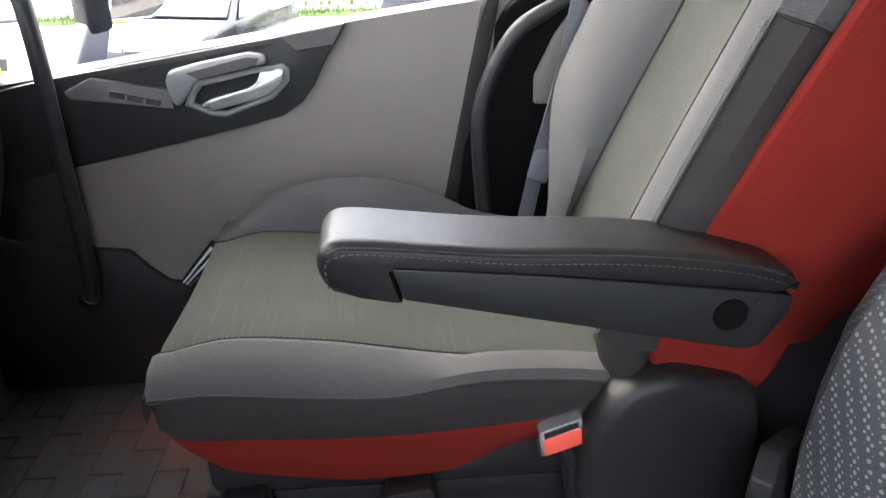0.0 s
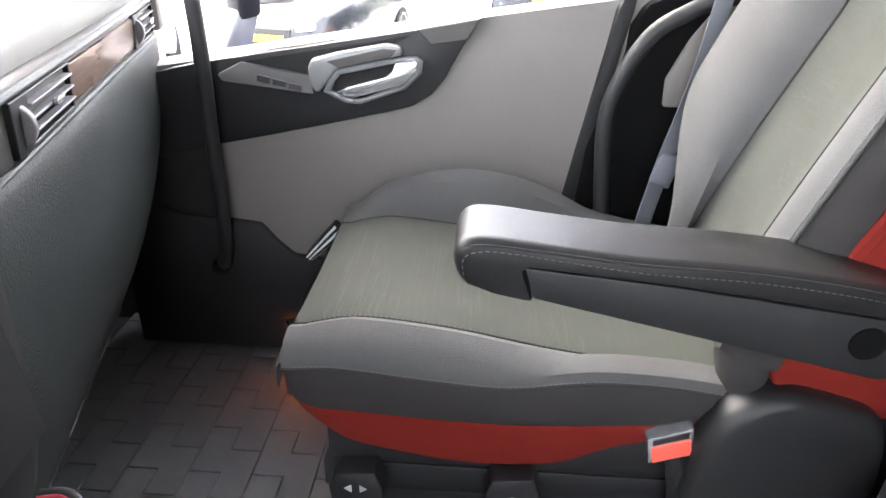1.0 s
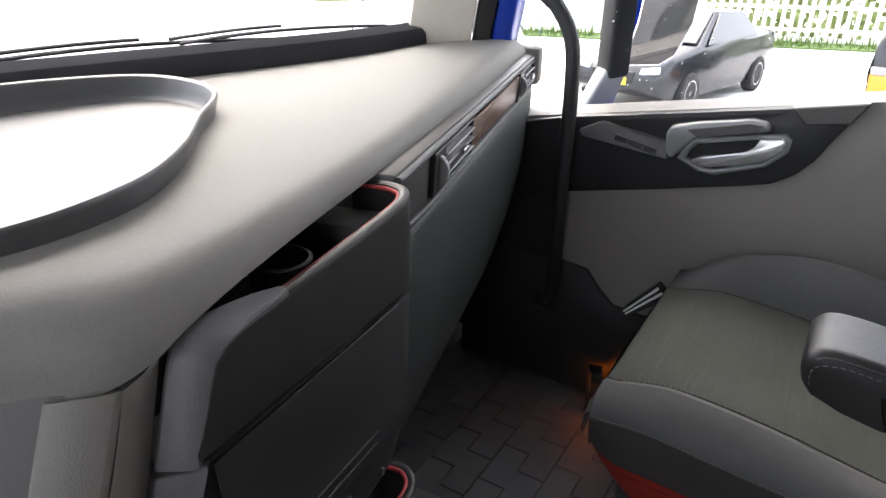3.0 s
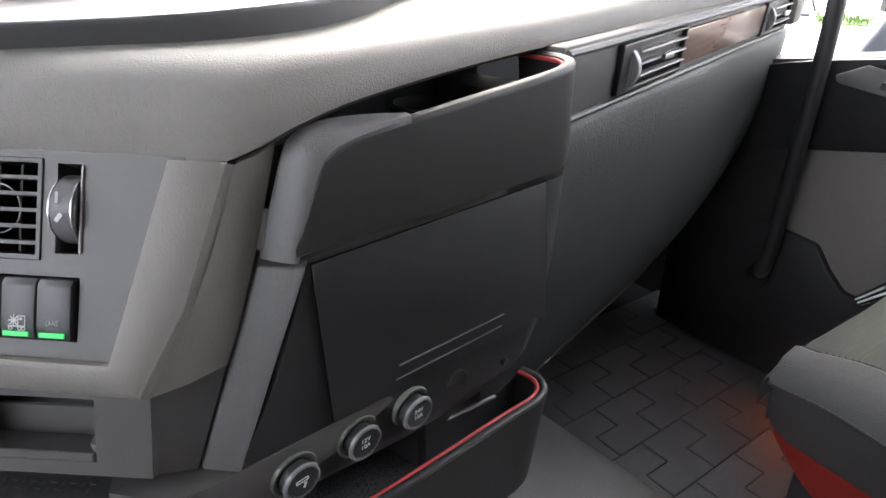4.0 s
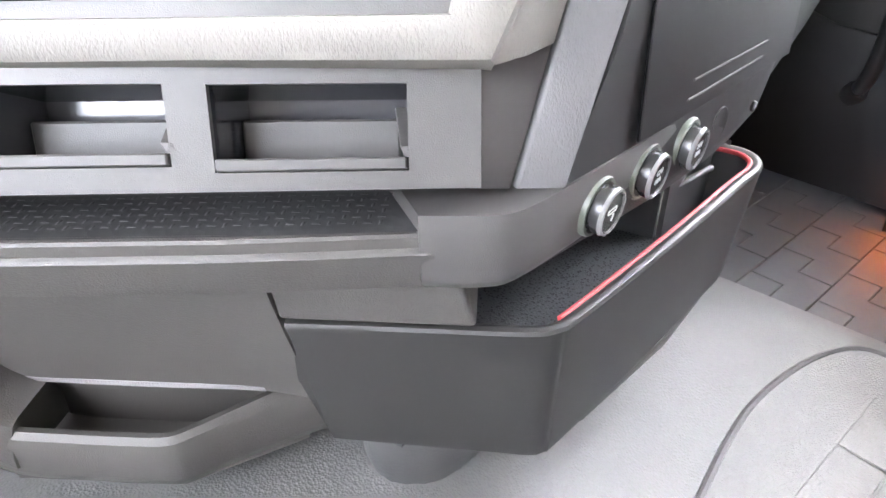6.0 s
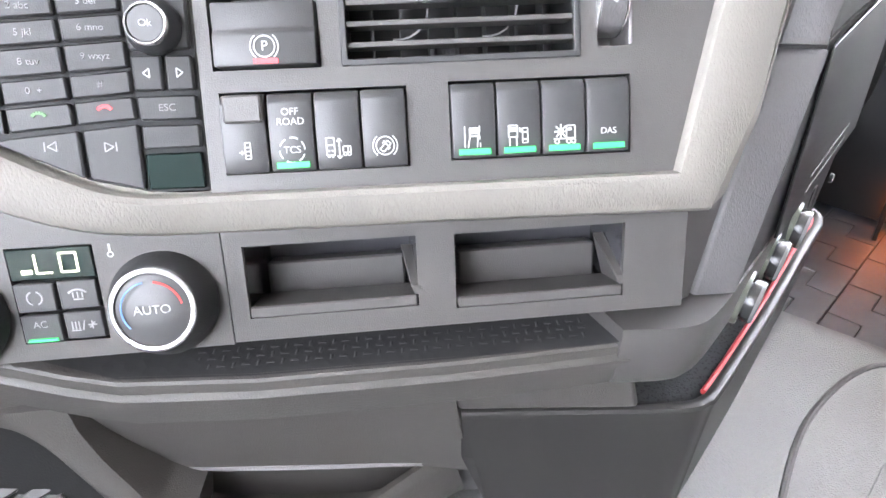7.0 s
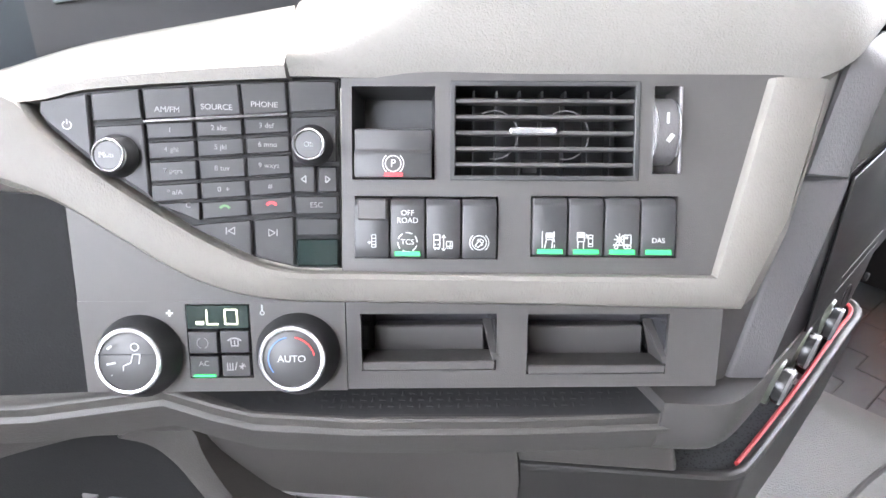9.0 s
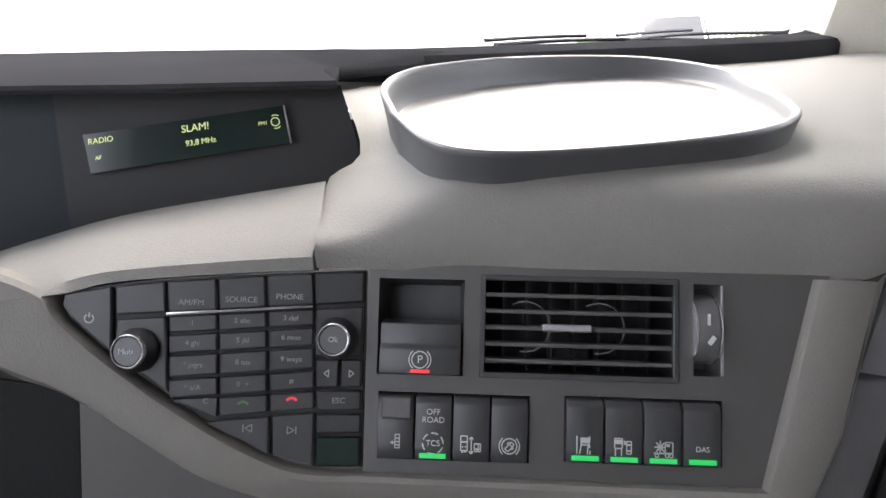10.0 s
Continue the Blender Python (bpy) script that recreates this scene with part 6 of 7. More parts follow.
def seat():
    s = thing("passenger_seat", cab_point(0.2, -0.25, 0.0), "grey cloth truck seat with olive insert, red side panels and armrest", "seat")
    sa, sb, cr, rt, rl = (soft_curve(c) for c in (SEAM_A, SEAM_B, CREST, RED_TOP, RED_LOW))
    ys = span(0.03, -0.55, 40)

    def across(y):
        """The cushion's cross-section at y, as (x, z) from the inner side to the door side."""
        b, a, c = curve_at(sb, y), curve_at(sa, y), curve_at(cr, y)
        top = max(a, b) + 0.008
        f = min(1.0, max(0.0, (0.03 - y) / 0.05))
        return [(0.0, b), (0.004, b + 0.012), (0.018, (b + top) / 2 + 0.012), (0.04, top + 0.003), (0.055, a + 0.004), (0.062, a), (0.075, a + 0.002), (0.12, a - 0.001), (0.205, a - 0.004), (0.29, a - 0.001), (0.337, a + 0.002), (0.35, a),
                (0.356, a + (c - a) * 0.35), (0.37, a + (c - a) * 0.82), (0.39, c), (0.412, a + (c - a) * 0.85), (0.428, a + (c - a) * 0.3), (0.43, a - 0.06), (0.42, a - 0.12)]

    nose = [(0.0, 0.0), (0.012, -0.004), (0.02, -0.012), (0.026, -0.025), (0.028, -0.042), (0.025, -0.056)]

    def cushion(i, k):
        if i >= len(nose):
            y = ys[i - len(nose)]
            x, z = across(y)[k]
            return cab_point(x, y, z)
        dy, dz = nose[len(nose) - 1 - i]
        x, z = across(0.03)[k]
        z0 = curve_at(sa, 0.03)
        squash = 1 - 0.8 * (dy / 0.03)
        pinch = 0.018 * (dy / 0.03) * (1 if x < 0.1 else (-1 if x > 0.33 else 0))
        return cab_point(x + pinch, 0.018 + dy * 0.9, z0 + (z - z0) * squash + dz)

    idx = list(range(len(nose) + len(ys)))
    part("cushion", sheet(cushion, idx, list(range(5, 12))), M_INSERT, s, "olive-grey ribbed cloth insert")
    part("bolster", sheet(cushion, idx, list(range(0, 6))), M_SEAT, s, "grey cloth bolster")
    part("bolster", sheet(cushion, idx, list(range(11, 19))), M_SEAT, s, "grey cloth bolster beside the door")
    part("seam", tube([cushion(i, 5) + Vector((0, 0, 0.0004)) for i in idx[2:]], 0.0016, 6), M_SEATSIDE, s, "dark seam")
    part("seam", tube([cushion(i, 11) + Vector((0, 0, 0.0004)) for i in idx[2:]], 0.0016, 6), M_SEATSIDE, s, "dark seam")
    stitches([cushion(i, 5) + Vector((-0.003, -0.003, 0.0035)) for i in idx[7::3]], s, 0.004, 0.0022, 0.0008)
    stitches([cab_point(-0.0015, y, curve_at(sb, y) + 0.003) for y in ys[1::3]], s, 0.004, 0.0022, 0.0009)
    part("seam", tube([cab_point(0.0, y, curve_at(sb, y) - 0.001) for y in ys], 0.0022, 6), M_SEATSIDE, s, "dark piped seam")

    def side(y, k):
        b, t, l = curve_at(sb, y), curve_at(rt, y), curve_at(rl, y)
        f = max(0.0, (y + 0.01) / 0.045)
        x, z = [(0.001, b), (-0.004, b - 0.016), (-0.002, (b + t) / 2), (0.0, t + 0.003), (0.002, t), (0.001, t - 0.003), (0.004, (t + l) / 2), (0.014, l + 0.004), (0.03, l), (0.06, l + 0.004)][k]
        return cab_point(x + 0.03 * f * f, y, z)
    # the band runs along the side, round the front corner and across the nose
    plan = [(0.0, y) for y in span(-0.55, -0.015, 24)] + [(0.05 - 0.05 * math.cos(t), -0.015 + 0.055 * math.sin(t)) for t in span(0.12, 1.57, 9)] + [(x, 0.04 + 0.004 * math.sin((x - 0.05) / 0.33 * math.pi)) for x in span(0.07, 0.40, 8)]

    def band(i, k):
        x, y = plan[i]
        p, q = plan[max(0, i - 1)], plan[min(len(plan) - 1, i + 1)]
        t = Vector((q[0] - p[0], q[1] - p[1], 0)).normalized()
        o = Vector((-t.y, t.x, 0))
        yy = min(y, 0.02)
        b, low = curve_at(sb, yy) - 0.004 * max(0.0, min(1.0, x / 0.05)), curve_at(rt, yy) - (0.012 if x > 0.03 else 0.0)
        w, z = [(-0.001, b + 0.002), (0.004, b - 0.016), (0.002, (b + low) / 2), (0.0, low + 0.003), (-0.003, low - 0.004)][k]
        return cab_point(x + o.x * w, y + o.y * w, z)
    part("side_band", sheet(band, list(range(len(plan))), [0, 1, 2, 3, 4]), M_SEATSIDE, s, "dark grey side band")
    part("red_panel", sheet(lambda y, k: side(y, k) + Vector((-0.0015, -0.0005, 0)), span(0.028, -0.47, 30), [4, 5, 6, 7, 8, 9]), M_REDCLOTH, s, "red cloth side panel")
    stitches([side(y, 5) + Vector((-0.003, 0, -0.004)) for y in span(0.0, -0.36, 12)], s, 0.003, 0.002, 0.0005, M_REDCLOTH, "red thread")
    # backrest, leaning back about twenty degrees
    t_ax, n_ax = Vector((0, -0.345, 0.938)), Vector((0, 0.938, 0.345))
    root = Vector((0, -0.455, 0.40))
    bprof = [(0.045, -0.17), (0.012, -0.12), (-0.004, -0.08), (-0.016, -0.042), (-0.017, -0.014), (-0.008, 0.010), (0.006, 0.017), (0.026, 0.015), (0.05, 0.004), (0.09, -0.012), (0.15, -0.024), (0.2, -0.025), (0.230, -0.017), (0.245, 0.006), (0.272, 0.032), (0.31, 0.048), (0.35, 0.047), (0.385, 0.02), (0.395, -0.08)]

    def back(h, k):
        x, d = bprof[k]
        if k > 12:
            f = min(1.0, max(0.0, (h + 0.02) / 0.22))
            f = 0.2 + 0.8 * f * f * (3 - 2 * f)
            x = 0.230 + (x - 0.230) * (f - 0.35 * max(0.0, h - 0.24))
            d = -0.017 + (d + 0.017) * f ** 0.6 if d > -0.017 else d
        if k == 12:
            x += 0.014 - 0.05 * max(0.0, min(0.32, h))
        puff = 0.006 * math.sin(math.pi * min(1.0, max(0.0, (h + 0.1) / 0.42)))
        return CAB @ (root + Vector((x - (0.03 * max(0.0, h) if k < 5 else 0.0), 0, 0)) + t_ax * h + n_ax * (d + puff))

    hs = span(-0.015, 0.62, 28)
    top = 0.322
    part("backrest", sheet(back, hs, list(range(8, 13))), M_INSERT, s, "olive-grey ribbed cloth backrest insert")
    part("back_bolster", sheet(back, hs, [5, 6, 7, 8]), M_SEAT, s, "light grey cloth edge band")
    part("back_side", sheet(back, span(-0.015, top, 16), [1, 2, 3, 4, 5]), M_SEATSIDE, s, "dark grey ribbed side cloth")
    part("back_shoulder", sheet(lambda h, k: back(h, k) + CAB.to_3x3() @ Vector((-0.004 * min(1.0, (h - top) / 0.02), 0, 0)), span(top, 0.62, 10), [1, 2, 3, 4, 5]), M_SEAT, s, "light grey cloth shoulder")
    part("back_bolster", sheet(back, hs, list(range(12, 19))), M_SEAT, s, "wide grey cloth bolster beside the door")
    nw = CAB.to_3x3() @ n_ax
    cw = CAB.to_3x3() @ Vector((1, 0, 0))
    stitches([back(h, 5) + nw * 0.0025 + cw * 0.004 for h in span(-0.02, top, 14)], s, 0.0045, 0.003, 0.001)
    stitches([back(top + 0.006, k) - cw * 0.003 for k in (5, 4, 3, 2)], s, 0.0045, 0.003, 0.001)
    part("seam", tube([back(h, 5) - cw * 0.0008 for h in span(0.0, top, 16)] + [back(top, k) - cw * 0.001 for k in (4, 3, 2)], 0.0019, 6), M_RUBBER, s, "dark seam")
    part("seam", tube([back(h, 8) + nw * 0.0003 for h in hs], 0.0012, 6), M_SEATSIDE, s, "sunk seam")
    part("seam", tube([back(h, 12) + nw * 0.0003 for h in hs], 0.0016, 6), M_SEATSIDE, s, "sunk seam")

    def red(h, k):
        x, d = [(0.004, -0.030), (-0.004, -0.0285), (-0.008, -0.032), (-0.010, -0.04), (-0.013, -0.065), (-0.017, -0.10), (-0.018, -0.14), (-0.015, -0.18), (-0.006, -0.22), (0.02, -0.265), (0.1, -0.29), (0.43, -0.29)][k]
        ease = min(1.0, max(0.0, (k - 3) / 3))
        fold = ease * (0.006 * math.sin(16 * h - 30 * d) + 0.004 * math.sin(37 * h + 55 * d + 1.0))
        return CAB @ (root + Vector((x + fold - 0.12 * max(0.0, h), 0, 0)) + t_ax * (h + 0.10 * ease * max(0.0, 0.16 - h)) + n_ax * d)
    part("red_cover", sheet(red, span(0.03, 0.66, 34), list(range(12))), M_REDCLOTH, s, "red cloth side and rear cover")
    stitches([red(h, 3) - cw * 0.0006 for h in span(0.08, 0.62, 16)], s, 0.003, 0.003, 0.0005, M_REDCLOTH, "red thread")
    # foot of the backrest: grey roll, black frame and red flap behind it
    part("lower_roll", loft([[cab_point(0.018 + rx * math.cos(a), y + ry * math.sin(a), z) for a in span(0, 2 * math.pi * 19 / 20, 19)] for z, y, rx, ry in ((0.31, -0.482, 0.012, 0.01), (0.318, -0.481, 0.024, 0.019), (0.335, -0.479, 0.031, 0.025), (0.36, -0.475, 0.034, 0.028), (0.385, -0.472, 0.034, 0.029), (0.42, -0.478, 0.03, 0.028), (0.46, -0.49, 0.02, 0.02))]), M_SEATSIDE, s, "dark grey cloth roll at the backrest's foot")
    part("red_flap", bevelled(prism(in_cab_points([(-0.012, y, z) for y, z in ((-0.496, 0.40), (-0.497, 0.36), (-0.505, 0.338), (-0.52, 0.328), (-0.628, 0.31), (-0.64, 0.33), (-0.662, 0.40))]), CAB.to_3x3() @ Vector((0.05, 0, 0))), 0.006, 3), M_REDCLOTH, s, "red cloth lower flap")
    # frame extended down and back, its black filling in the shade beside the bunk
    part("back_frame", bevelled(prism(in_cab_points([(0.0, y, z) for y, z in ((-0.5, 0.44), (-0.5, 0.10), (-0.76, 0.10), (-0.76, 0.38), (-0.66, 0.47))]), CAB.to_3x3() @ Vector((0.38, 0, 0))), 0.01, 2), M_BLACK, s, "black backrest frame")
    # armrest
    def arm_points(points):
        return [cab_point(x + 0.008, y + 0.011 * min(1.0, max(0.0, (y + 0.58) / 0.36)), z - 0.007 * min(1.0, max(0.0, (y + 0.75) / 0.5))) for x, y, z in points]
    arm = [(-0.187, 0.497), (-0.178, 0.508), (-0.174, 0.524), (-0.178, 0.537), (-0.19, 0.5445), (-0.215, 0.5445), (-0.26, 0.539), (-0.33, 0.531), (-0.43, 0.525), (-0.52, 0.513), (-0.575, 0.499), (-0.592, 0.486), (-0.591, 0.474), (-0.57, 0.4775), (-0.38, 0.505), (-0.2345, 0.5205), (-0.2445, 0.4875), (-0.236, 0.4865)]
    arm = [(p.x, p.y) for p in smooth_line([(y, z, 0) for y, z in arm[:13]], 4)] + [(-0.57, 0.4775), (-0.47, 0.4925), (-0.38, 0.505), (-0.30, 0.5138), (-0.24, 0.5198), (-0.2345, 0.5165), (-0.2385, 0.504), (-0.2445, 0.4875), (-0.236, 0.4865), (-0.21, 0.492)]
    pad = part("armrest", padded(arm, lambda x, y, z: arm_points([(-0.088 + x, y, z)])[0], 0.086, 0.0105, 0.0008, 6, 49), M_LEATHER, s, "black leather armrest pad")
    plate_ = [(-0.2355, 0.5195), (-0.38, 0.5035), (-0.57, 0.476), (-0.589, 0.472), (-0.588, 0.455), (-0.568, 0.42), (-0.555, 0.4165), (-0.54, 0.419), (-0.379, 0.457), (-0.2455, 0.4885)]
    part("armrest_plate", bevelled(prism(arm_points([(-0.0875, y, z) for y, z in plate_]), CAB.to_3x3() @ Vector((0.07, 0, 0)), 0.0), 0.0025, 2), M_HINGE, s, "dark grey armrest side plate")
    ax = CAB.to_3x3() @ Vector((-1, 0, 0))
    # disc on the plate's face, its near-black painting the hole's shade
    part("pivot_hole", lathe([(-0.001, 0.0165), (0.0010, 0.0165), (0.0012, 0.0155), (0.0006, 0.0145)], arm_points([(-0.088, -0.533, 0.456)])[0], ax, 28), M_HOLE, s, "round near-black disc for the pivot hole's shade")
    part("plate_pin", lathe([(0.0, 0.0028), (0.0012, 0.0028)], arm_points([(-0.0875, -0.556, 0.468)])[0], ax, 10), M_BLACK, s)
    stitches(arm_points([(-0.0905, -0.184, 0.505), (-0.091, -0.1825, 0.527), (-0.0905, -0.196, 0.5345), (-0.0905, -0.225, 0.534), (-0.0905, -0.33, 0.5205), (-0.0905, -0.43, 0.5145), (-0.0905, -0.52, 0.5025), (-0.0905, -0.57, 0.489), (-0.0905, -0.588, 0.476)]), s, 0.0035, 0.0028, 0.0005)
    part("piping", tube(smooth_line(arm_points([(-0.087, -0.184, 0.535), (-0.0875, -0.2, 0.5395), (-0.0875, -0.26, 0.5345), (-0.0875, -0.33, 0.5265), (-0.0875, -0.43, 0.5205), (-0.0875, -0.52, 0.5085), (-0.087, -0.575, 0.4945)]), 5), 0.0014, 6), M_BLACK, pad, "raised seam")
    # hinge cover and belt lock
    hous = [(-0.424, 0.2), (-0.43, 0.265), (-0.442, 0.299), (-0.455, 0.321), (-0.47, 0.335), (-0.49, 0.347), (-0.518, 0.3535), (-0.545, 0.349), (-0.575, 0.341), (-0.604, 0.330), (-0.617, 0.31), (-0.629, 0.25), (-0.64, 0.06), (-0.48, 0.06), (-0.44, 0.15)]
    hous = [(p.x, p.y) for p in smooth_line([(y, z, 0) for y, z in hous[:13]], 3)] + hous[13:]
    part("hinge_cover", padded(hous, lambda x, y, z: cab_point(-0.04 + x, y, z), 0.08, 0.017, 0.0015), M_HINGE, s, "black moulded hinge cover")

    def lk(u, v, c):
        a, b, d_ = Vector((0, -0.384, 0.254)), Vector((0, -0.0475, 0.018)), Vector((0, 0.0055, 0.0345))
        p = a + b * u + d_ * (v - 0.5)
        return cab_point(c, p.y, p.z)
    def lock_block(u0, u1, v0, v1, c0, c1):
        return bevelled(loft([[lk(u0, v0, c0), lk(u1, v0, c0), lk(u1, v1, c0), lk(u0, v1, c0)], [lk(u0, v0, c1), lk(u1, v0, c1), lk(u1, v1, c1), lk(u0, v1, c1)]]), 0.0018, 2)
    lock = part("belt_lock", lock_block(0, 1, 0, 1, 0.005, -0.018), M_SILVER, s, "silver-edged belt lock")
    part("release_button", lock_block(0.07, 0.93, 0.06, 0.66, -0.012, -0.0215), M_LOCK, lock, "bright red release button")
    part("lock_slot", lock_block(0.1, 0.9, 0.7, 0.94, -0.012, -0.0192), M_BLACK, lock, "black tongue slot")
    part("lock_stalk", tube([lk(0.6, 0.1, -0.006), cab_point(-0.008, -0.425, 0.22), cab_point(0.0, -0.44, 0.15), cab_point(0.01, -0.45, 0.08)], 0.014, 8), M_BLACK, s)
    # base
    part("pan", bevelled(in_cab(box(0.02, 0.41, -0.50, -0.005, 0.165, 0.245)), 0.02, 2), M_BLACK, s, "black seat pan")
    part("slide_rail", in_cab(box(0.03, 0.07, -0.55, 0.0, 0.12, 0.164, 0.004)), M_BLACK, s, "black slide rail")
    part("slide_rail", in_cab(box(0.36, 0.40, -0.55, 0.0, 0.12, 0.164, 0.004)), M_BLACK, s, "black slide rail")
    part("pedestal", bevelled(in_cab(box(0.06, 0.37, -0.50, -0.05, 0.0, 0.12)), 0.02, 2), M_RUBBER, s, "black bellows pedestal")
    for y, z, m in ((-0.05, 0.16, "arrows"), (-0.24, 0.165, "turn")):
        o = [(y + 0.034, z), (y + 0.026, z + 0.022), (y - 0.024, z + 0.028), (y - 0.034, z - 0.002), (y - 0.03, z - 0.05), (y + 0.028, z - 0.05)]
        k = part("control", bevelled(prism(in_cab_points([(-0.012, a, b) for a, b in o]), CAB.to_3x3() @ Vector((0.035, 0, 0)), 0.0), 0.005, 2), M_BLACK, s, "black seat control lever")
        pl = lambda a, b, h, y=y, z=z: cab_point(-0.0122 - h, y - a, z + b)
        if m == "arrows":
            part("mark", pieces([[(-0.014, 0.002), (-0.005, 0.008), (-0.005, -0.004)], [(0.014, 0.002), (0.005, 0.008), (0.005, -0.004)]], pl, 0.001), M_PRINT, k, "white arrows")
        else:
            part("mark", pieces(arc_strokes(0, -0.012, 0.010, -60, 240, 0.002, 12), pl, 0.001), M_PRINT, k, "white turn mark")
    return s


seat()


def bunk():
    b = thing("bunk_seat", (0.15, -0.8, 0.1), "dotted grey cloth cushion with a black plastic shell", "cushion")
    rings = []
    for z, y0, w in ((0.19, -0.535, 0.0), (0.28, -0.53, 0.006), (0.36, -0.531, 0.006), (0.44, -0.536, 0.002), (0.52, -0.55, -0.012), (0.59, -0.574, -0.035), (0.64, -0.61, -0.06), (0.66, -0.66, -0.085)):
        rings.append([Vector((-0.1, y0 - 0.02, z)), Vector((0.18 + w, y0 - 0.01, z)), Vector((0.245 + w, y0 - 0.03, z)), Vector((0.275 + w, y0 - 0.07, z)), Vector((0.28 + w, y0 - 0.3, z)), Vector((-0.1, y0 - 0.3, z))])
    part("cover", bevelled(loft(rings), 0.008, 2, 0.7), M_BUNK, b, "dotted grey cloth cover")
    part("shell", bevelled(prism([(0.262, -0.515, 0.1), (0.268, -0.52, 0.28), (0.29, -0.55, 0.295), (0.315, -0.62, 0.28), (0.33, -0.7, 0.1)], (-0.02, -0.012, 0)), 0.004, 2), M_BLACK, b, "black plastic side shell")
    return b


bunk()

# ---- passenger door ----
def door():
    d = thing("door_1", (1.02, 0.0, 0.2), "closed passenger door with taupe vinyl trim and black handle panel", "door", kind="structure")

    def w(y, z, n=0.0):
        """A place on the door's inner face; n towards the cab."""
        return Vector((1.02 + 0.29 * (y - 0.025) - 0.96 * n, y + 0.28 * n, z))

    def win(y):
        return 0.591 - 0.178 * y if y > -0.3 else 0.6444 - 0.16 * (y + 0.3)

    def card(y, k):
        zt = win(y)
        z = 0.05 + (zt - 0.05) * k
        return w(y, z, -0.004 + 0.006 * math.sin(math.pi * k) - 0.02 * max(0.0, k - 0.9) / 0.1 * 0.6)
    part("card", sheet(card, span(-0.56, 0.30, 18), span(0, 0.9, 10) + [0.94, 0.97, 1.0], tuple(w(0, 0, -0.06) - w(0, 0, 0))), M_DOOR, d, "taupe vinyl door card")
    part("sill", sheet(lambda y, k: w(y, win(y) + 0.002 * math.sin(math.pi * k), -0.014 - 0.10 * k), span(-0.56, 0.28, 12), span(0, 1, 4)), M_DOOR, d, "window ledge")
    fore = [(0.118, 0.06), (0.128, 0.3), (0.125, 0.46), (0.32, 0.42), (0.32, 0.06)]
    part("front_edge", bevelled(loft([[w(y, z, -0.02) for y, z in fore], [w(y, z, 0.0055) for y, z in fore]]), 0.004, 2), M_RUBBER, d, "black front edge of the door")
    # black handle panel: swept wedge from the front pillar to the handle
    wedge = [(0.27, 0.53), (0.18, 0.555), (0.12, 0.569), (0.06, 0.5795), (-0.06, 0.6005), (-0.198, 0.6255), (-0.292, 0.6435), (-0.280, 0.622), (-0.262, 0.59), (-0.245, 0.555), (-0.224, 0.528), (-0.195, 0.508), (-0.161, 0.4985), (-0.05, 0.470), (0.115, 0.432), (0.27, 0.39)]
    part("handle_panel", bevelled(loft([[w(y, z, -0.02) for y, z in wedge], [w(y, z, 0.007) for y, z in wedge]]), 0.003, 2), M_BLACK, d, "black swept handle panel")
    part("cap_rail", bevelled(loft([[w(y, z, -0.02) for y, z in ((-0.2, 0.6262), (-0.2935, 0.6445), (-0.276, 0.613), (-0.222, 0.604))], [w(y, z, 0.009) for y, z in ((-0.2, 0.6265), (-0.2935, 0.645), (-0.276, 0.613), (-0.222, 0.604))]]), 0.002, 1), M_PANEL, d, "dark grey rail end")
    hollow = [(0.075, 0.5685), (-0.10, 0.6005), (-0.195, 0.6185), (-0.17, 0.605), (-0.045, 0.577), (-0.03, 0.552)]
    part("hollow", loft([[w(y, z, 0.0072) for y, z in hollow], [w(y, z, 0.0078) for y, z in hollow]]), M_RUBBER, d)
    rest = [(0.104, 0.551), (0.067, 0.5705), (-0.038, 0.5525), (-0.046, 0.525), (0.096, 0.542)]
    pad = part("window_switches", bevelled(loft([[w(y, z, 0.0) for y, z in rest], [w(y, z, n) for (y, z), n in zip(rest, (0.018, 0.012, 0.014, 0.024, 0.026))]]), 0.003, 2), M_DARK, d, "dark switch rest")
    for k in range(3):
        y = 0.03 - 0.024 * k
        zc = 0.5465 + 0.23 * (y - 0.03)
        o = ((0.010, 0.006), (-0.010, 0.0015), (-0.008, -0.008), (0.012, -0.0035))
        part("window_switch", bevelled(loft([[w(y + a, zc + b, 0.0) for a, b in o], [w(y + a, zc + b + 0.001, 0.0235) for a, b in o]]), 0.001, 1), M_KEY, pad, "small black switch")
    arm = [(-0.044, 0.58), (-0.082, 0.591), (-0.156, 0.606), (-0.178, 0.603), (-0.182, 0.59), (-0.118, 0.575), (-0.08, 0.564), (-0.064, 0.542), (-0.051, 0.527), (-0.04, 0.537), (-0.038, 0.566)]
    grip = part("grip", bevelled(loft([[w(y, z, 0.0) for y, z in arm], [w(y, z, 0.024) for y, z in arm]]), 0.0055, 3), M_SILVER2, d, "broad silver-grey pull grip")
    # hollow of the grip, its shade laid on as a darker raised patch
    dip = [(-0.068, 0.5775), (-0.153, 0.600), (-0.173, 0.5985), (-0.164, 0.5865), (-0.086, 0.568)]
    part("grip_hollow_shade", bevelled(loft([[w(y, z, 0.018) for y, z in dip], [w(y, z, 0.0255) for y, z in dip]]), 0.001, 1), M_PANEL, grip, "dark grey patch for the grip's shaded hollow")
    ring = [(-0.08, 0.564), (-0.12, 0.5735), (-0.163, 0.583), (-0.202, 0.588), (-0.211, 0.581), (-0.209, 0.562), (-0.185, 0.537), (-0.115, 0.511), (-0.092, 0.513), (-0.059, 0.529), (-0.066, 0.545)]
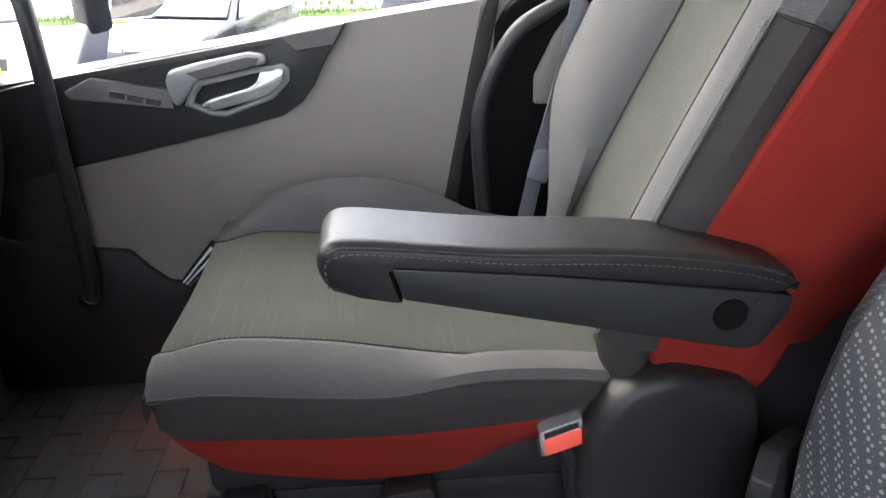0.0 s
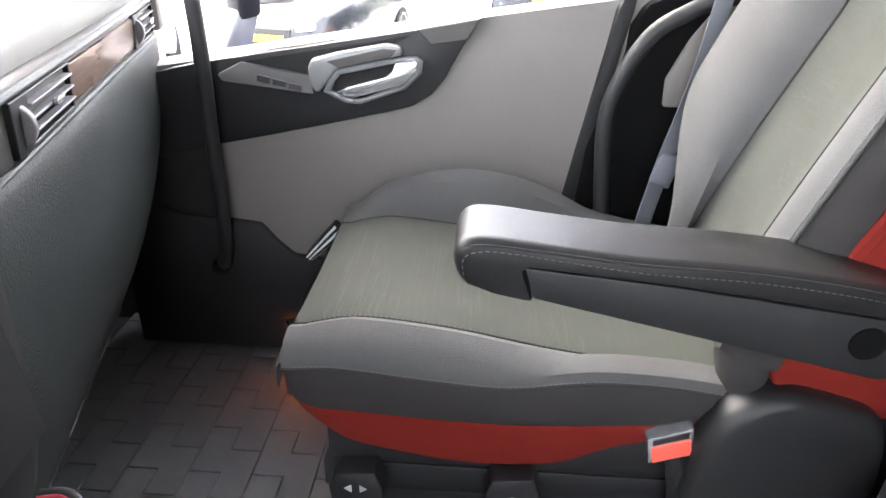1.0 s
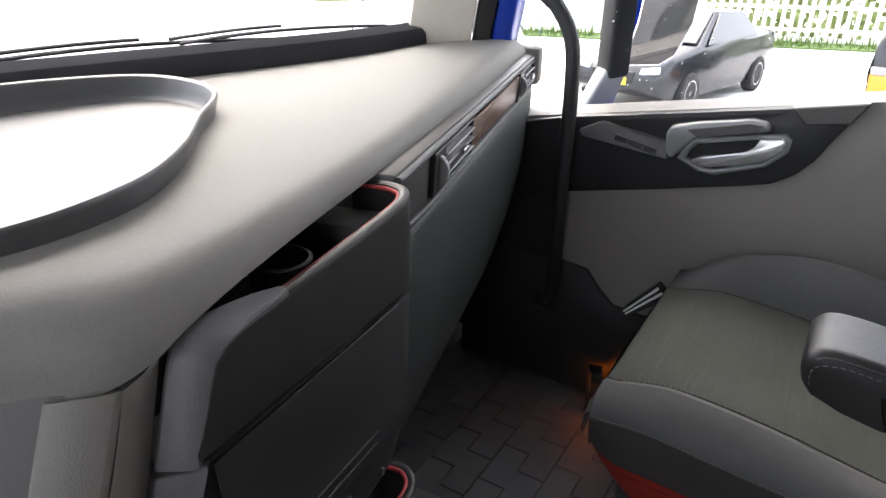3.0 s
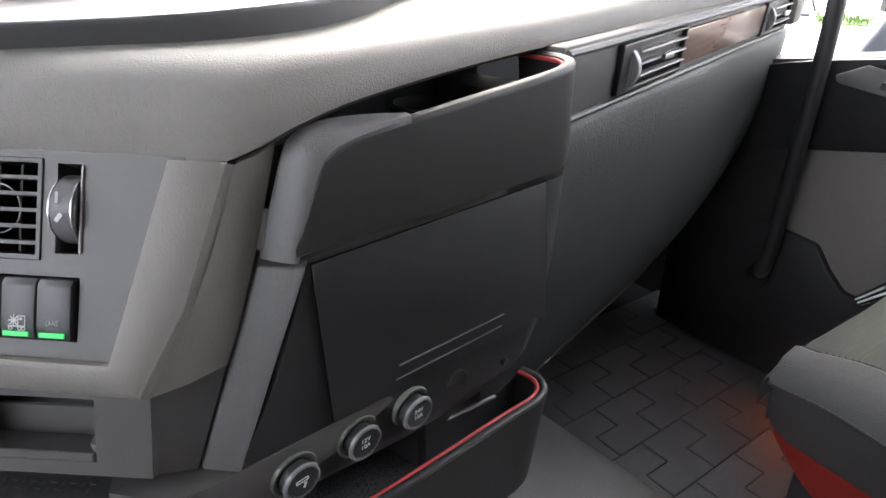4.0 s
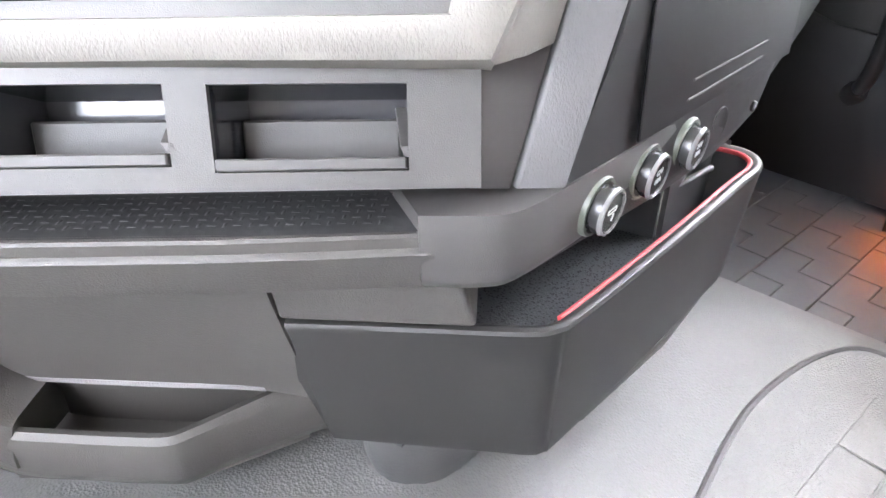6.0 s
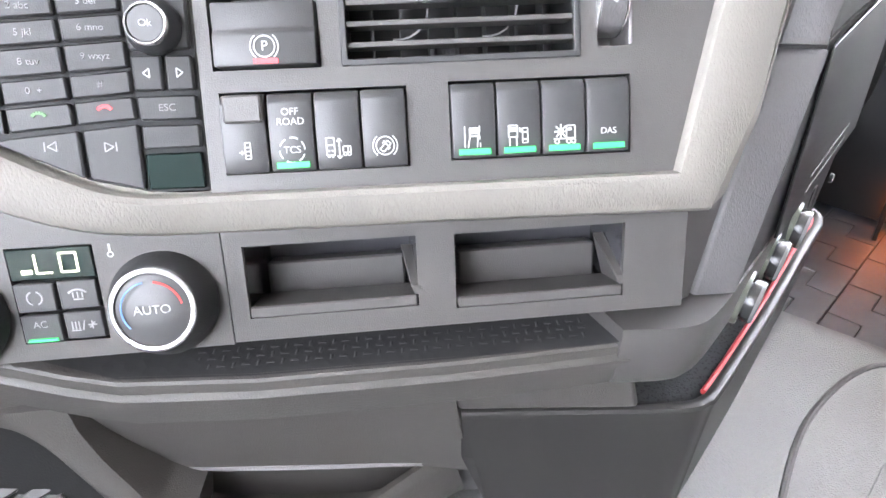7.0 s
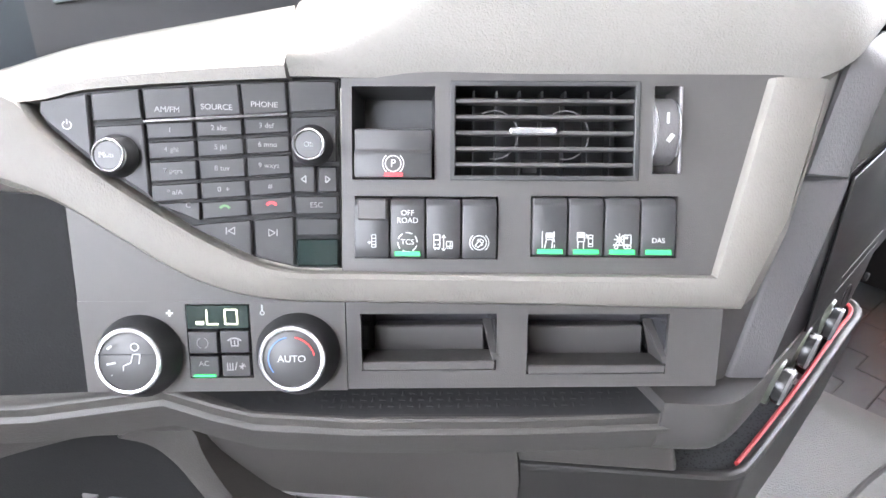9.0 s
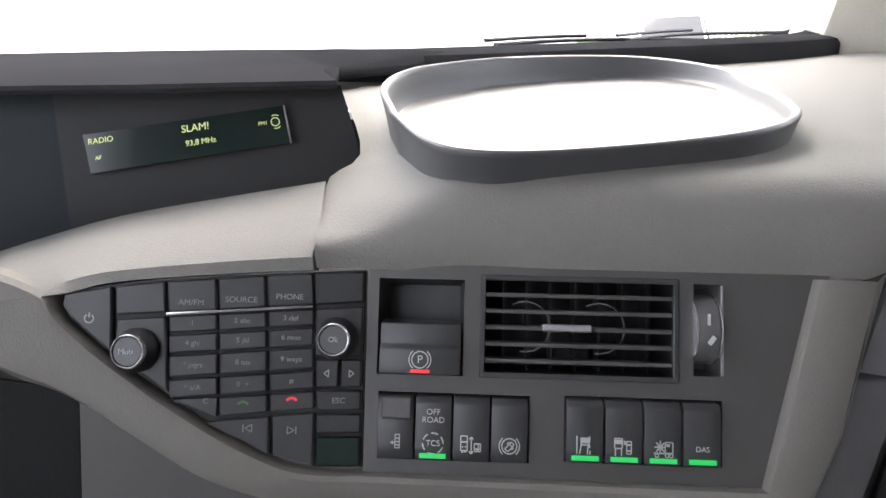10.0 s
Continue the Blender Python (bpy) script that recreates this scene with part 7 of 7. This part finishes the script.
    inn = [(-0.086, 0.557), (-0.122, 0.5655), (-0.163, 0.5755), (-0.197, 0.5805), (-0.202, 0.577), (-0.2, 0.563), (-0.18, 0.543), (-0.115, 0.5185), (-0.096, 0.52), (-0.071, 0.531), (-0.075, 0.543)]
    bm = loft([[w(*a, 0.002), w(*a, 0.018), w((a[0] + b[0]) / 2, (a[1] + b[1]) / 2, 0.0205), w(*b, 0.018), w(*b, 0.004)] for a, b in zip(ring + ring[:1], inn + inn[:1])], caps=False)
    part("handle_surround", bm, M_SILVER2, d, "rounded grey handle surround")
    part("handle_well", loft([[w(y, z, 0.0072) for y, z in inn], [w(y, z, 0.0082) for y, z in inn]]), M_RUBBER, d)
    lev = [(-0.171, 0.5785), (-0.2, 0.583), (-0.2055, 0.579), (-0.2025, 0.566), (-0.181, 0.5435), (-0.103, 0.5215), (-0.079, 0.529), (-0.098, 0.539), (-0.155, 0.556), (-0.165, 0.565)]
    part("door_handle", bevelled(loft([[w(y, z, 0.010) for y, z in lev], [w(y, z, 0.0245) for y, z in lev]]), 0.0028, 2), M_SILVER, d, "satin silver door handle")
    # lower scuff panel and clip
    scuff = [(0.32, 0.02), (0.32, 0.34), (0.20, 0.30), (0.10, 0.292), (0.065, 0.288), (0.04, 0.255), (0.012, 0.228), (-0.05, 0.222), (-0.12, 0.24), (-0.56, 0.2), (-0.56, 0.02)]
    part("scuff_panel", bevelled(loft([[w(y, z, -0.03) for y, z in scuff], [w(y, z, 0.012) for y, z in scuff]]), 0.006, 2), M_BLACK, d, "black lower scuff panel")
    clip = part("clip_block", bevelled(loft([[w(y, z, n) for y, z in ((-0.012, 0.238), (-0.064, 0.303), (-0.086, 0.282), (-0.024, 0.226))] for n in (0.004, 0.030)]), 0.003, 1), M_BLACK, d, "black pocket clip")
    # first two strips carry their window reflection as near-white colour
    for k, m in ((0.06, M_CLIP), (0.42, M_CLIP), (0.76, M_SILVER)):
        mix = lambda a, b, k: (a[0] + (b[0] - a[0]) * k, a[1] + (b[1] - a[1]) * k)
        p, q, r, t_ = (-0.013, 0.237), (-0.065, 0.302), (-0.085, 0.281), (-0.025, 0.227)
        o = [mix(p, t_, k), mix(q, r, k), mix(q, r, k + 0.17), mix(p, t_, k + 0.17)]
        part("clip_strip", bevelled(loft([[w(y, z, n) for y, z in o] for n in (0.029, 0.0335)]), 0.0012, 1), m, clip, "polished strip")
    # window pane and outer skin
    pane = part("pane", prism([w(0.26, 0.52, -0.10), w(-0.60, 0.70, -0.10), w(-0.60, 1.55, -0.10), w(0.12, 1.55, -0.10)], w(0, 0, -0.004) - w(0, 0, 0)), M_GLASS, d, "clear side window")
    pane.visible_shadow = False
    random.seed(5)
    bm = bmesh.new()
    for k in range(170):
        y, z = random.uniform(-0.5, 0.16), random.uniform(0.6, 0.95)
        r = random.uniform(0.0007, 0.002)
        bmesh.ops.create_icosphere(bm, subdivisions=1, radius=r, matrix=Matrix.Translation(w(y, z, -0.1055)) @ Matrix.Diagonal((0.5, 1, 1, 1)))
    part("raindrops", bm, M_HEADLIGHT, pane, "rain drops on the glass")
    part("outer_skin", prism([w(0.30, -0.15, -0.11), w(-0.58, -0.15, -0.11), w(-0.58, 0.66, -0.11), w(0.30, 0.50, -0.11)], w(0, 0, -0.03) - w(0, 0, 0)), M_BLUE, d, "blue painted outer skin")
    return d


door()


def wd(y, z, n=0.0):
    return Vector((1.02 + 0.29 * (y - 0.025) - 0.96 * n, y + 0.28 * n, z))


def b_pillar():
    p = thing("pillar_rear", wd(-0.6, 0.2), "black pillar trim behind the door with a blue door edge", "pillar", kind="structure")
    thru = wd(0, 0, -0.06) - wd(0, 0, 0)
    part("seal", bevelled(prism([wd(y, z, 0.004) for y, z in ((-0.425, 0.30), (-0.45, 0.45), (-0.488, 0.66), (-0.497, 0.683), (-0.515, 0.683), (-0.512, 0.66), (-0.475, 0.45), (-0.45, 0.30))], thru), 0.005, 2), M_RUBBER, p, "black door seal")
    part("trim", bevelled(prism([wd(y, z, 0.010) for y, z in ((-0.435, 0.05), (-0.465, 0.45), (-0.507, 0.6), (-0.51, 0.64), (-0.53, 0.674), (-0.575, 0.690), (-0.9, 0.69), (-0.9, 0.05))], thru), 0.01, 2), M_HOLE, p, "black pillar trim")
    part("blue_edge", prism([wd(y, z, -0.05) for y, z in ((-0.565, 0.66), (-0.52, 1.3), (-0.58, 1.3), (-0.61, 0.66))], thru), M_BLUE, p, "blue painted edge")
    part("frame_seal", prism([wd(y, z, -0.045) for y, z in ((-0.553, 0.685), (-0.50, 1.3), (-0.52, 1.3), (-0.567, 0.685))], thru), M_RUBBER, p, "black seal on the blue frame")
    part("post_lining", bevelled(prism([wd(y, z, 0.0) for y, z in ((-0.592, 0.692), (-0.57, 1.6), (-0.95, 1.6), (-0.95, 0.692))], thru), 0.008, 2), M_DOOR, p, "taupe post lining")
    part("upper_lining", bevelled(prism([wd(y, z, 0.016) for y, z in ((-0.57, 0.522), (-0.568, 0.566), (-0.594, 0.627), (-0.634, 0.688), (-0.8, 0.688), (-0.8, 0.524))], thru * 0.4), 0.006, 2), M_DOOR, p, "taupe lining")
    return p


b_pillar()


def grab_handles():
    g = thing("grab_handle", (1.0, 0.13, 0.1), "black curved grab handle on the front pillar", "grab handle")
    part("bar", tube(smooth_line([(1.06, 0.15, 0.19), (1.02, 0.136, 0.225), (1.002, 0.129, 0.27), (0.999, 0.1275, 0.34), (0.998, 0.127, 0.449), (0.997, 0.126, 0.522), (0.997, 0.1255, 0.621), (0.999, 0.131, 0.694), (1.005, 0.153, 0.740), (1.014, 0.183, 0.768), (1.035, 0.25, 0.81), (1.06, 0.33, 0.845)], 6), 0.0125, 12), M_BLACK, g, "black grained bar")
    part("mount", lathe([(0, 0.02), (0.02, 0.019), (0.03, 0.0135)], (1.055, 0.148, 0.193), (-0.8, -0.28, 0.6), 16), M_BLACK, g, "black end mount")
    h = thing("grab_handle", wd(-0.5, 0.2, 0.06), "black curved grab handle beside the rear pillar", "grab handle")
    part("bar", tube(smooth_line([wd(y, z, 0.05) for y, z in ((-0.51, 0.2), (-0.495, 0.352), (-0.483, 0.487), (-0.492, 0.559), (-0.529, 0.633), (-0.577, 0.668), (-0.62, 0.687), (-0.70, 0.70))], 6), 0.0125, 12), M_BLACK, h, "black grained bar")
    part("mount", bevelled(prism([wd(y, z, 0.062) for y, z in ((-0.67, 0.67), (-0.67, 0.73), (-0.73, 0.735), (-0.73, 0.672))], wd(0, 0, -0.06) - wd(0, 0, 0)), 0.008, 2), M_BLACK, h, "black end mount")


grab_handles()


def seat_belt():
    b = thing("seat_belt", wd(-0.55, 0.3, 0.09), "grey seat belt hanging beside the rear pillar with a tongue", "seat belt")
    line = smooth_line([wd(y, z, n) for y, z, n in ((-0.70, 1.2, 0.05), (-0.63, 0.8, 0.065), (-0.602, 0.599, 0.07), (-0.588, 0.523, 0.07), (-0.575, 0.464, 0.07), (-0.567, 0.416, 0.07), (-0.556, 0.343, 0.07), (-0.54, 0.2, 0.07))], 5)
    part("webbing", loft([[p + Vector((0, 0.014, 0)), p + Vector((0.002, 0.014, 0)), p + Vector((0.002, -0.014, 0)), p + Vector((0, -0.014, 0))] for p in line]), M_BELT, b, "grey woven webbing")
    part("tongue", bevelled(prism([wd(y, z, 0.073) for y, z in ((-0.552, 0.425), (-0.582, 0.412), (-0.592, 0.455), (-0.588, 0.468), (-0.565, 0.468), (-0.56, 0.455))], wd(0, 0, 0.012) - wd(0, 0, 0)), 0.004, 2), M_BELT, b, "grey plastic tongue")
    return b


seat_belt()


def door_step():
    f = thing("door_step", (1.0, 0.0, 0.0), "door step lit by an amber marker lamp", "step")
    part("plate", bevelled(in_cab(box(0.40, 0.52, -0.12, 0.12, 0.0, 0.012)), 0.004, 1), M_LOWER, f, "metal door step")
    for k in range(3):
        part("step_rib", in_cab(box(0.41 + 0.035 * k, 0.422 + 0.035 * k, -0.11, 0.11, 0.0122, 0.016, 0.0012, 1)), M_LOWER, f, "raised tread rib")
    part("lamp", bevelled(box(0.966, 0.984, 0.018, 0.032, 0.080, 0.086), 0.002, 2), M_AMBER, f, "glowing amber lamp")
    # added shield that hides the glowing lamp from the cab
    part("lamp_mask", box(0.9605, 0.9645, 0.014, 0.036, 0.0815, 0.104, 0.001, 1), M_BLACK, f, "black shield added to hide the bright lamp")
    part("lamp_post", box(0.963, 0.99, 0.016, 0.034, 0.0875, 0.105, 0.002), M_BLACK, f, "black lamp holder")
    part("lamp_stalk", box(0.974, 0.99, 0.034, 0.042, 0.0, 0.105, 0.002), M_BLACK, f, "black lamp stalk")


door_step()


def mirror():
    m = thing("door_mirror", (1.3, 0.15, 0.7), "large outside mirror with a dark arm and blue shell", "mirror")
    part("arm", bevelled(prism([(1.23, 0.077, 0.60), (1.23, 0.036, 0.61), (1.24, 0.036, 1.05), (1.24, 0.077, 1.05)], (0.06, 0.03, 0)), 0.01, 2), M_RUBBER, m, "dark mirror arm")
    # foot of the arm; the sky it reflects is put into the pale colour
    part("foot", bevelled(prism([(1.235, 0.135, 0.50), (1.235, 0.075, 0.50), (1.235, 0.038, 0.625), (1.235, 0.079, 0.625)], (0.05, 0.025, 0)), 0.01, 2), M_SILVER2, m, "slanting mirror foot, sky reflection put in as pale grey")
    out = [(0.055, 0.612), (-0.02, 0.615), (-0.048, 0.635), (-0.075, 0.70), (-0.082, 0.78), (-0.072, 1.02), (0.0, 1.02), (0.035, 0.70)]
    tilt = lambda y, z, d: Vector((1.36 + d - 0.18 * (y - 0.05), y + 0.18 * d, z))
    part("shell", bevelled(loft([[tilt(y + (0.014 if y > -0.01 else -0.006), z - (0.006 if z < 0.65 else -0.006), 0.004) for y, z in out], [tilt(y * 0.9, 0.8 + (z - 0.8) * 0.85, 0.09) for y, z in out]]), 0.012, 3), M_BLUE, m, "blue mirror shell")
    part("mirror_glass", bevelled(loft([[tilt(y, z, 0.0) for y, z in out], [tilt(y, z, 0.006) for y, z in out]]), 0.002, 1), M_MIRRORBACK, m, "bright mirror glass")


mirror()

# ---- outside: yard, parked cars, fence ----
GROUND = -1.45


def car(base, yaw, label, paint, roof_paint, hatch=False, length=4.4, size=1.0):
    c = thing("car", base, label, "car", "parked cars")
    turn = Matrix.Translation(base) @ Matrix.Rotation(radians(yaw), 4, "Z") @ Matrix.Scale(size, 4)

    def at(x, y, z):
        return turn @ Vector((x, y, z))
    L, W = length / 2, 0.88
    # body: sections from tail (-L) to nose (+L)
    if hatch:
        st = [(-L, 0.42, 0.70, 0.72, 0.9), (-L + 0.06, 0.32, 0.95, 1.0, 0.98), (-L + 0.25, 0.25, 0.98, 1.47, 1), (-0.4, 0.2, 0.98, 1.53, 1), (0.55, 0.2, 0.97, 1.45, 1), (1.1, 0.2, 0.95, 0.99, 1), (L - 0.25, 0.25, 0.85, 0.88, 0.96), (L, 0.4, 0.62, 0.64, 0.82)]
    else:
        st = [(-L, 0.45, 0.75, 0.78, 0.88), (-L + 0.1, 0.3, 0.98, 1.0, 0.97), (-L + 0.75, 0.22, 0.98, 1.12, 1), (-0.7, 0.2, 0.95, 1.43, 1), (0.2, 0.2, 0.94, 1.44, 1), (1.0, 0.2, 0.92, 0.98, 1), (L - 0.35, 0.25, 0.82, 0.85, 0.95), (L, 0.4, 0.6, 0.62, 0.78)]
    rings = []
    for x, zl, zw, zr, k in st:
        w = W * k
        tw = w * (0.72 if zr > zw + 0.1 else 0.9)
        rings.append([at(x, -w * 0.95, zl), at(x, -w, (zl + zw) / 2), at(x, -w * 0.96, zw), at(x, -tw, zr), at(x, tw, zr), at(x, w * 0.96, zw), at(x, w, (zl + zw) / 2), at(x, w * 0.95, zl)])
    part("body", bevelled(loft(rings), 0.03, 2, 0.5), roof_paint or paint, c, "glossy paint")
    if roof_paint:
        part("tailgate", bevelled(prism([at(-L - 0.012, y, z) for y, z in ((-0.62, 0.72), (0.62, 0.72), (0.66, 1.0), (0.5, 1.44), (-0.5, 1.44), (-0.66, 1.0))], at(0.2, 0, 0) - at(0, 0, 0), 0.0), 0.03, 2), roof_paint, c, "black tailgate")
        # bright reflection on the rear glass is put in as a pale base colour
        part("rear_window", bevelled(prism([at(-L - 0.03, y, z) for y, z in ((-0.5, 1.06), (0.5, 1.06), (0.42, 1.38), (-0.42, 1.38))], at(0.03, 0, 0) - at(0, 0, 0), 0.0), 0.01, 2), M_HEADLIGHT, c, "rear window, its reflection put in as pale colour")
        part("bumper", bevelled(prism([at(-L - 0.1, y, z) for y, z in ((-0.8, 0.34), (0.8, 0.34), (0.82, 0.66), (-0.82, 0.66))], at(0.2, 0, 0) - at(0, 0, 0), 0.0), 0.05, 3), paint, c, "orange bumper")
        part("bumper_strip", bevelled(prism([at(-L - 0.12, y, z) for y, z in ((-0.8, 0.63), (0.8, 0.63), (0.82, 0.72), (-0.82, 0.72))], at(0.2, 0, 0) - at(0, 0, 0), 0.0), 0.02, 2), M_TRIM2, c, "grey bumper strip")
        part("handle_bar", prism([at(-L - 0.035, y, z) for y, z in ((-0.3, 0.93), (0.3, 0.93), (0.3, 0.97), (-0.3, 0.97))], at(0.03, 0, 0) - at(0, 0, 0), 0.0), M_SILVER, c, "bright strip")
        plate_at = (-L - 0.04, 0.80)
    else:
        part("windscreen", bevelled(prism([at(1.02, y, z) for y, z in ((-0.72, 0.985), (0.72, 0.985))] + [at(0.24, y, z) for y, z in ((0.58, 1.42), (-0.58, 1.42))], at(0.02, 0, 0.03) - at(0, 0, 0), 0.0), 0.01, 1), M_DARKGLASS, c, "dark windscreen")
        for s in (-1, 1):
            part("headlamp", bevelled(prism([at(L - 0.12, s * y, z) for y, z in ((0.42, 0.62), (0.72, 0.66), (0.72, 0.76), (0.45, 0.72))], at(0.1, 0, 0) - at(0, 0, 0), 0.0), 0.015, 2), M_HEADLIGHT, c, "clear headlamp")
            part("side_window", prism([at(x, s * (y + 0.012), z) for x, y, z in ((-1.2, 0.82, 1.0), (0.85, 0.82, 0.98), (0.2, 0.65, 1.4), (-0.75, 0.65, 1.4))], at(0, s * 0.012, 0.004) - at(0, 0, 0), 0.0), M_DARKGLASS, c, "dark side window")
        part("grille", bevelled(prism([at(L - 0.05, y, z) for y, z in ((-0.34, 0.5), (0.34, 0.5), (0.36, 0.66), (-0.36, 0.66))], at(0.07, 0, 0) - at(0, 0, 0), 0.0), 0.01, 1), M_BLACK, c, "black grille")
        plate_at = (L + 0.03, 0.46)
    px, pz = plate_at
    pl = part("number_plate", bevelled(prism([at(px, y, z) for y, z in ((-0.26, pz), (0.26, pz), (0.26, pz + 0.11), (-0.26, pz + 0.11))], at(0.012, 0, 0) - at(0, 0, 0), 0.0), 0.004, 1), M_PLATE, c, "yellow number plate")
    sgn = -1 if roof_paint else 1
    part("plate_bars", pieces([bar(y, pz + 0.03, y, pz + 0.08, 0.03) for y in (-0.18, -0.12, -0.03, 0.03, 0.12, 0.18)], lambda a, b, h: at(px + sgn * (0.013 + h) * 1.0, a, b), 0.003), M_BLACK, pl, "dark bars")
    for x in (-L + 0.8, L - 0.85):
        for s in (-1, 1):
            wc = at(x, s * (W - 0.08), 0.31)
            ax = at(0, s, 0) - at(0, 0, 0)
            wh = part("wheel", lathe([(-0.1, 0.2), (-0.1, 0.29), (-0.08, 0.31), (0.08, 0.31), (0.1, 0.29), (0.1, 0.2)], wc, ax, 28), M_TYRE, c, "black tyre")
            part("rim", lathe([(0.06, 0.205), (0.102, 0.2), (0.09, 0.1), (0.1, 0.04)], wc, ax, 20), M_SILVER, wh, "silver rim")
    return c


def yard():
    solid("ground", box(-60, 200, -120, 120, GROUND - 0.2, GROUND), M_CONCRETE, "pale concrete yard", "ground", "structure")
    car((12.4, -0.7, GROUND), 152, "black saloon car parked nose towards the truck", M_CARBLACK, None)
    car((12.5, -5.0, GROUND), -24, "orange and black hatchback seen from behind", M_CARORANGE, M_CARBLACK, True, 3.6, 1.16)
    car((12.5, 3.0, GROUND), 195, "white car parked nose towards the truck", M_CARWHITE, None)
    # verge and picket fence
    v = solid("verge", box(20, 21.4, -22, 8, GROUND, GROUND + 0.04), M_GRASS, "strip of rough grass along a fence", "grass", "stuff")
    bm = bmesh.new()
    random.seed(3)
    for k in range(2600):
        x, y, h = random.uniform(20, 21.3), random.uniform(-20, 6), random.uniform(0.08, 0.35)
        a = random.uniform(0, 6.28)
        p = [bm.verts.new((x + 0.03 * math.cos(a), y + 0.03 * math.sin(a), GROUND)), bm.verts.new((x - 0.03 * math.cos(a), y - 0.03 * math.sin(a), GROUND)), bm.verts.new((x + random.uniform(-0.1, 0.1), y + random.uniform(-0.1, 0.1), GROUND + h))]
        bm.faces.new(p)
    solid("grass_tufts", bm, M_GRASS, "rough grass tufts", "grass", "stuff")
    bm = bmesh.new()
    for k in range(5200):
        x, y, z = random.uniform(22.6, 24.6), random.uniform(-26, -1), GROUND + 2.6 * random.random() ** 0.8
        r, a, b = random.uniform(0.08, 0.2), random.uniform(0, 6.28), random.uniform(-1, 1)
        p, q = Vector((0.3 * b, math.cos(a), math.sin(a))) * r, Vector((b, -math.sin(a), math.cos(a))) * r * 0.6
        c = Vector((x, y, z))
        bm.faces.new([bm.verts.new(c + p), bm.verts.new(c + q), bm.verts.new(c - p), bm.verts.new(c - q)])
    solid("hedge", bm, M_LEAF, "loose light green hedge behind the fence", "hedge", "stuff")
    f = thing("fence", (21.5, -8, GROUND), "pale picket fence along the yard edge", "fence")
    for k in range(110):
        y = -20 + 0.24 * k
        part("picket", box(21.5, 21.54, y, y + 0.11, GROUND, GROUND + 1.15 + 0.05 * (k % 2), 0.0), M_FENCE, f)
    for z in (0.3, 0.9):
        part("rail", box(21.54, 21.6, -20, 6.5, GROUND + z, GROUND + z + 0.1), M_FENCE, f)


yard()
